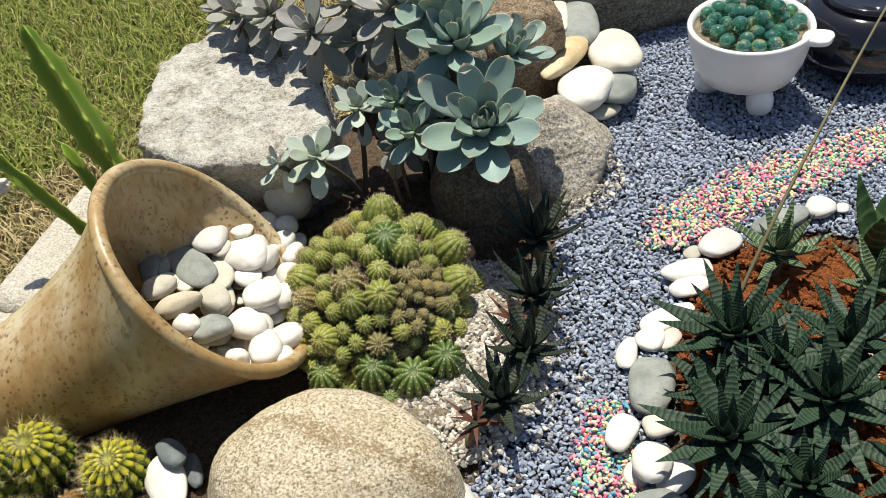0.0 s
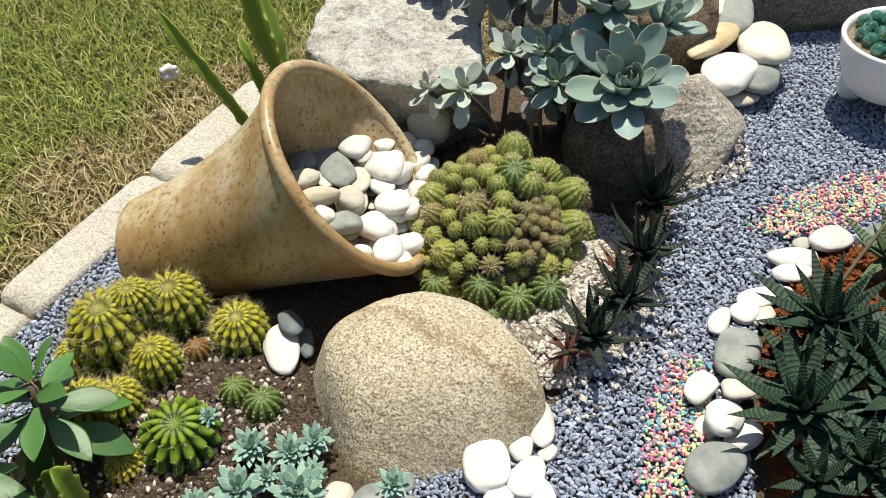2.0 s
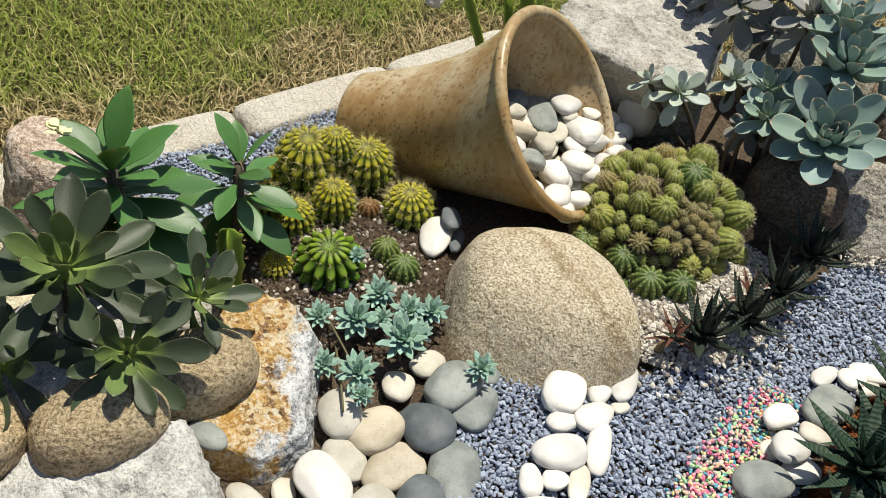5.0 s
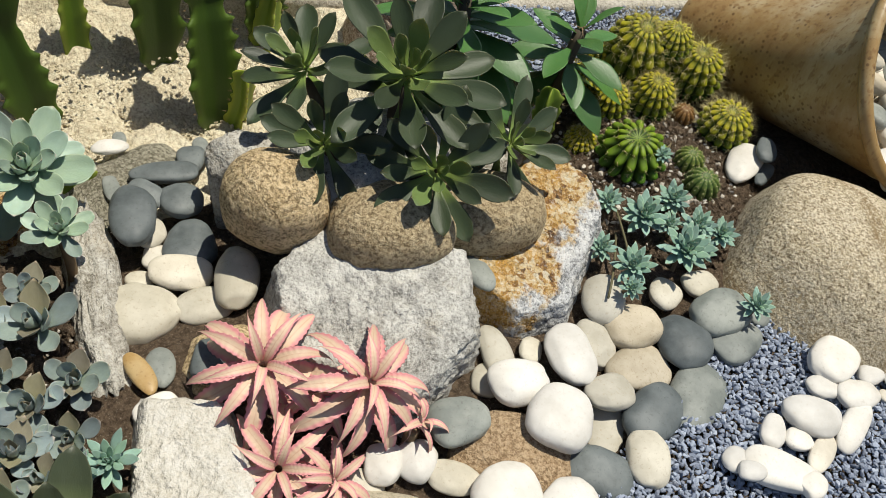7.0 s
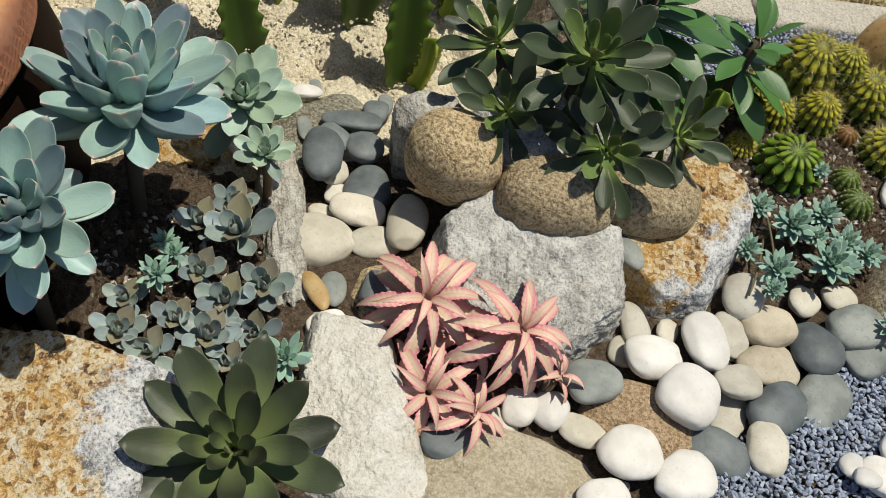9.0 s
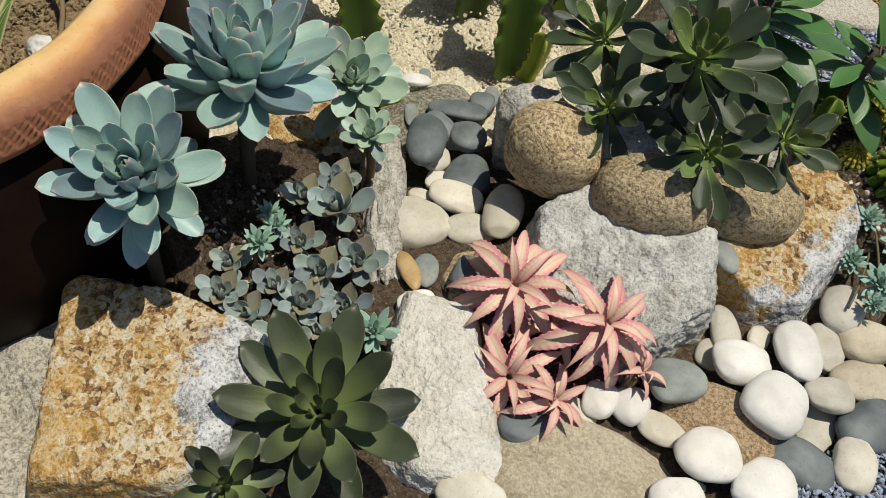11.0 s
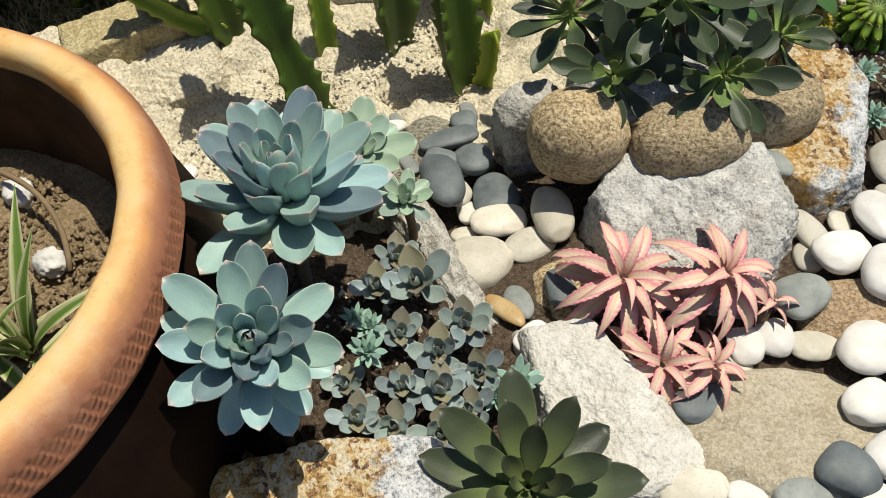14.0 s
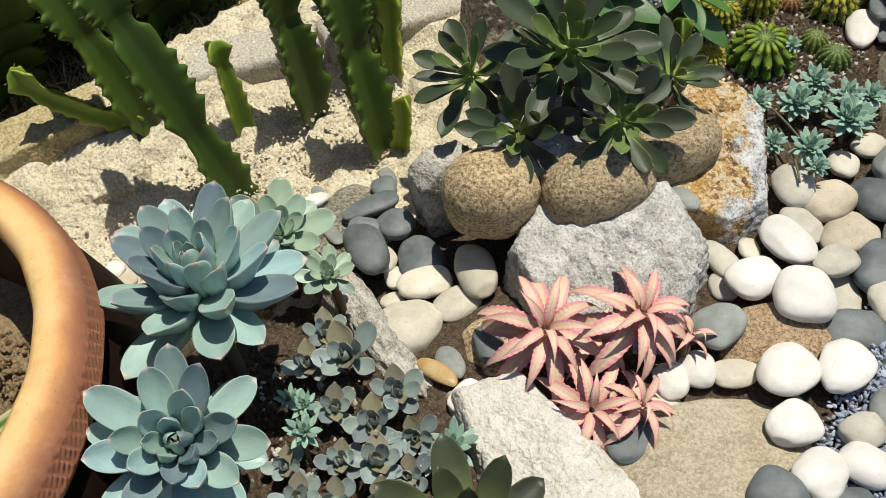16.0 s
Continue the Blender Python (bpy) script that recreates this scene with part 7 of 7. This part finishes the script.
for k, (x, y, z) in enumerate([(0.048, 0.612, 0.03), (0.098, 0.775, 0.03)]):
    rosette("withered_haworthia", "withered reddish brown haworthia with drooping leaves", "succulent", (x, y, z), (0.1, -0.2, 1), 0.055, 9, "withered", 20, 70, 0.6, 0.0, "withered haworthias", 590 + k, 0.006)
stalk_path = arc((0.372, 0.722, 0.09), (0.62, 1.04, 0.30), (-0.03, -0.04, 0.0), 16)
v, f = tube(stalk_path, [0.0027 - 0.0010 * i / 16 for i in range(17)], 8)
tagged(piece("flower_stalk", mesh_of("flower_stalk", v, f, M["green_stem"])), "thin arching flower stalk rising from a haworthia", "stalk")
snake = root("snake_plant", (0.60, 0.88, 0.0), "mottled dark green snake plant leaves in peat", "plant")
sans = variants("snake_leaf", 2, 0.16, 0.05, strap, 0.1, 0.3, M["sansevieria"])
for k, (yaw, el, ln) in enumerate([(-60, 55, 0.17), (35, 60, 0.12), (150, 65, 0.1)]):
    piece("leaf", sans[k % 2], snake, pose(0, 0, 0, 0, 0, yaw) @ pose(0, 0, 0, el, 0, 0) @ Matrix.Diagonal((ln, ln, ln, 1)))

# Crown-of-thorns with leafy tops and a yellow flower.
r8 = random.Random(8)


def crown_of_thorns(foot, top, leaves, size, seed, flower=False):
    r = random.Random(seed)
    plant = root("crown_of_thorns", foot, "leafy green crown-of-thorns with a thorny stem", "plant", "crown-of-thorns plants")
    tip = Vector(top) - Vector(foot)
    path = arc((0, 0, -0.005), tip, (0.006, -0.006, 0), 10)
    v, f = tube(path, 0.0085, 10)
    piece("stem", mesh_of("stem", v, f, M["dark_stem"]), plant)
    thorns = []
    for q in path:
        for _ in range(8):
            d = Vector((r.uniform(-1, 1), r.uniform(-1, 1), r.uniform(-0.2, 0.6))).normalized()
            s = q + Vector((0, 0, r.uniform(-0.006, 0.006)))
            thorns.append((s, s + d * 0.02, 0.0011))
    tagged(piece("thorn_coat", spike_mesh("thorn_coat", thorns, M["stem"]), plant), kind="stuff")
    for i in range(leaves):
        f = i / (leaves - 1)
        ln = size * r.uniform(0.8, 1.1) * (1 - 0.3 * f)
        m = Matrix.Translation(tip * (0.6 + 0.4 * f)) @ pose(0, 0, 0, 0, 0, i * 137.5 + r.uniform(-15, 15)) @ pose(0, 0, 0, -22 + 88 * f ** 2.2 + r.uniform(-12, 12), r.uniform(-12, 12), 0) @ Matrix.Diagonal((ln * 1.1, ln, ln, 1))
        piece("leaf", LEAVES["euphorbia"][i % 4], plant, m)
    if flower:
        end = tip + Vector((-0.05, -0.035, 0.05))
        v, f = tube(arc(tip, end, (0, 0, 0.008), 6), 0.0022, 6)
        piece("flower_stalk", mesh_of("flower_stalk", v, f, M["green_stem"]), plant)
        petal = variants("petal", 1, 0.55, 0.04, oblong, 0.02, 0.1, M["petal"], rings=8, sides=8)[0]
        for i in range(7):
            at = end + Vector((r.uniform(-0.012, 0.012), r.uniform(-0.012, 0.012), r.uniform(-0.004, 0.006)))
            piece("petal", petal, plant, Matrix.Translation(at) @ pose(0, 0, 0, r.uniform(0, 30), 0, i * 51) @ Matrix.Diagonal((0.013, 0.013, 0.013, 1)))
    return plant


crown_of_thorns((-0.555, 0.205, -0.015), (-0.585, 0.195, 0.200), 44, 0.138, 1, True)
crown_of_thorns((-0.525, 0.330, -0.015), (-0.533, 0.360, 0.150), 20, 0.105, 2)

# Tall winged euphorbias behind the cement.
def winged(foot, branches, label, step=0.0033):
    plant = root("winged_euphorbia", foot, label, "euphorbia", "winged euphorbias")
    for k, (path, rad, mat) in enumerate(branches):
        column(plant, [Vector(q) - Vector(foot) for q in path], rad, mat, 3, k * 0.7 + 0.4, step=step)
    return plant


winged((-0.835, -0.288, -0.09), [([(-0.835, -0.288, -0.09), (-0.875, -0.312, 0.08), (-0.925, -0.335, 0.24), (-0.95, -0.346, 0.315)], 0.044, "column")], "tall dark green winged euphorbia with toothed ribs")
winged((-0.755, -0.070, -0.09), [([(-0.755, -0.070, -0.09), (-0.785, -0.07, 0.08), (-0.805, -0.071, 0.18), (-0.82, -0.072, 0.255)], 0.046, "column"), ([(-0.737, -0.045, -0.085), (-0.73, -0.035, -0.03), (-0.725, -0.035, 0.03)], 0.022, "column_young")], "tall dark green winged euphorbia with a pale shoot")
winged((-0.885, -0.105, -0.07), [([(-0.885, -0.105, -0.07), (-0.90, -0.105, 0.08), (-0.91, -0.108, 0.16), (-0.92, -0.11, 0.225)], 0.046, "column")], "tall green winged euphorbia rooted in cement")
winged((-1.005, -0.318, -0.06), [([(-1.005, -0.318, -0.06), (-1.035, -0.335, 0.08), (-1.06, -0.352, 0.18), (-1.085, -0.367, 0.27)], 0.042, "column"), ([(-1.012, -0.33, 0.0), (-1.045, -0.38, 0.03), (-1.07, -0.43, 0.085), (-1.08, -0.455, 0.14)], 0.024, "column_young")], "tall green winged euphorbia with a pale side branch")
winged((-0.935, -0.208, -0.07), [([(-0.935, -0.208, -0.07), (-0.94, -0.205, 0.0), (-0.95, -0.203, 0.07), (-0.955, -0.203, 0.11)], 0.026, "column_young")], "young yellow-green winged euphorbia shoot")
winged((-0.690, -0.285, -0.085), [([(-0.690, -0.285, -0.085), (-0.69, -0.285, -0.06), (-0.695, -0.29, -0.03)], 0.036, "column_young")], "short yellow-green winged euphorbia seedling")
winged((-0.905, 0.065, -0.08), [([(-0.905, 0.065, -0.08), (-0.915, 0.067, 0.08), (-0.925, 0.07, 0.24), (-0.94, 0.07, 0.42)], 0.048, "column"), ([(-0.87, 0.06, -0.07), (-0.875, 0.07, 0.0), (-0.875, 0.08, 0.09)], 0.030, "column_young")], "tall winged euphorbia beside the crown-of-thorns")
winged((-0.985, 0.230, -0.1), [([(-0.985, 0.230, -0.1), (-1.0, 0.22, 0.08), (-1.01, 0.21, 0.24), (-1.03, 0.2, 0.42)], 0.044, "column"), ([(-1.0, 0.2, 0.0), (-1.03, 0.15, 0.1), (-1.04, 0.12, 0.3)], 0.03, "column_young")], "tall winged euphorbia at the lawn kerb")
# Added hedge of clumps that blocks the sun over the far lawn corner.
for k, (x, y) in enumerate([(-1.36, -0.10), (-1.42, -0.26), (-1.40, -0.44), (-1.38, 0.06), (-1.58, -0.05), (-1.56, -0.40), (-1.42, -0.62), (-1.70, -0.22), (-1.66, -0.60), (-1.40, -0.80)]):
    r9 = random.Random(70 + k)
    arms = []
    for i in range(9):
        a = r9.uniform(0, 6.283)
        out, lift = r9.uniform(0.06, 0.2), r9.uniform(0.6, 0.95)
        base = (x + 0.03 * math.cos(a), y + 0.03 * math.sin(a), -0.1 if i < 2 else 0.25 + 0.03 * i)
        arms.append(([base, (x + 0.7 * out * math.cos(a), y + 0.7 * out * math.sin(a), base[2] + 0.18), (x + out * math.cos(a), y + out * math.sin(a), lift)], 0.075, "column"))
    winged((x, y, -0.1), arms, "tall branching winged euphorbia added to shade the lawn edge", 0.012)
winged((-0.455, 0.275, -0.02), [([(-0.455, 0.275, -0.02), (-0.46, 0.27, 0.05), (-0.462, 0.268, 0.135)], 0.021, "column_young")], "young yellow-green winged shoot among rocks")
winged((-0.45, 1.0, -0.05), [([(-0.45, 1.0, -0.05), (-0.47, 1.03, 0.12), (-0.54, 1.08, 0.38)], 0.031, "column_young"), ([(-0.48, 0.99, -0.05), (-0.56, 1.0, 0.1), (-0.67, 1.03, 0.25)], 0.015, "column_young"), ([(-0.47, 1.0, -0.05), (-0.51, 1.02, 0.1), (-0.55, 1.05, 0.2)], 0.013, "column_young")], "green winged euphorbia behind the fallen pot")
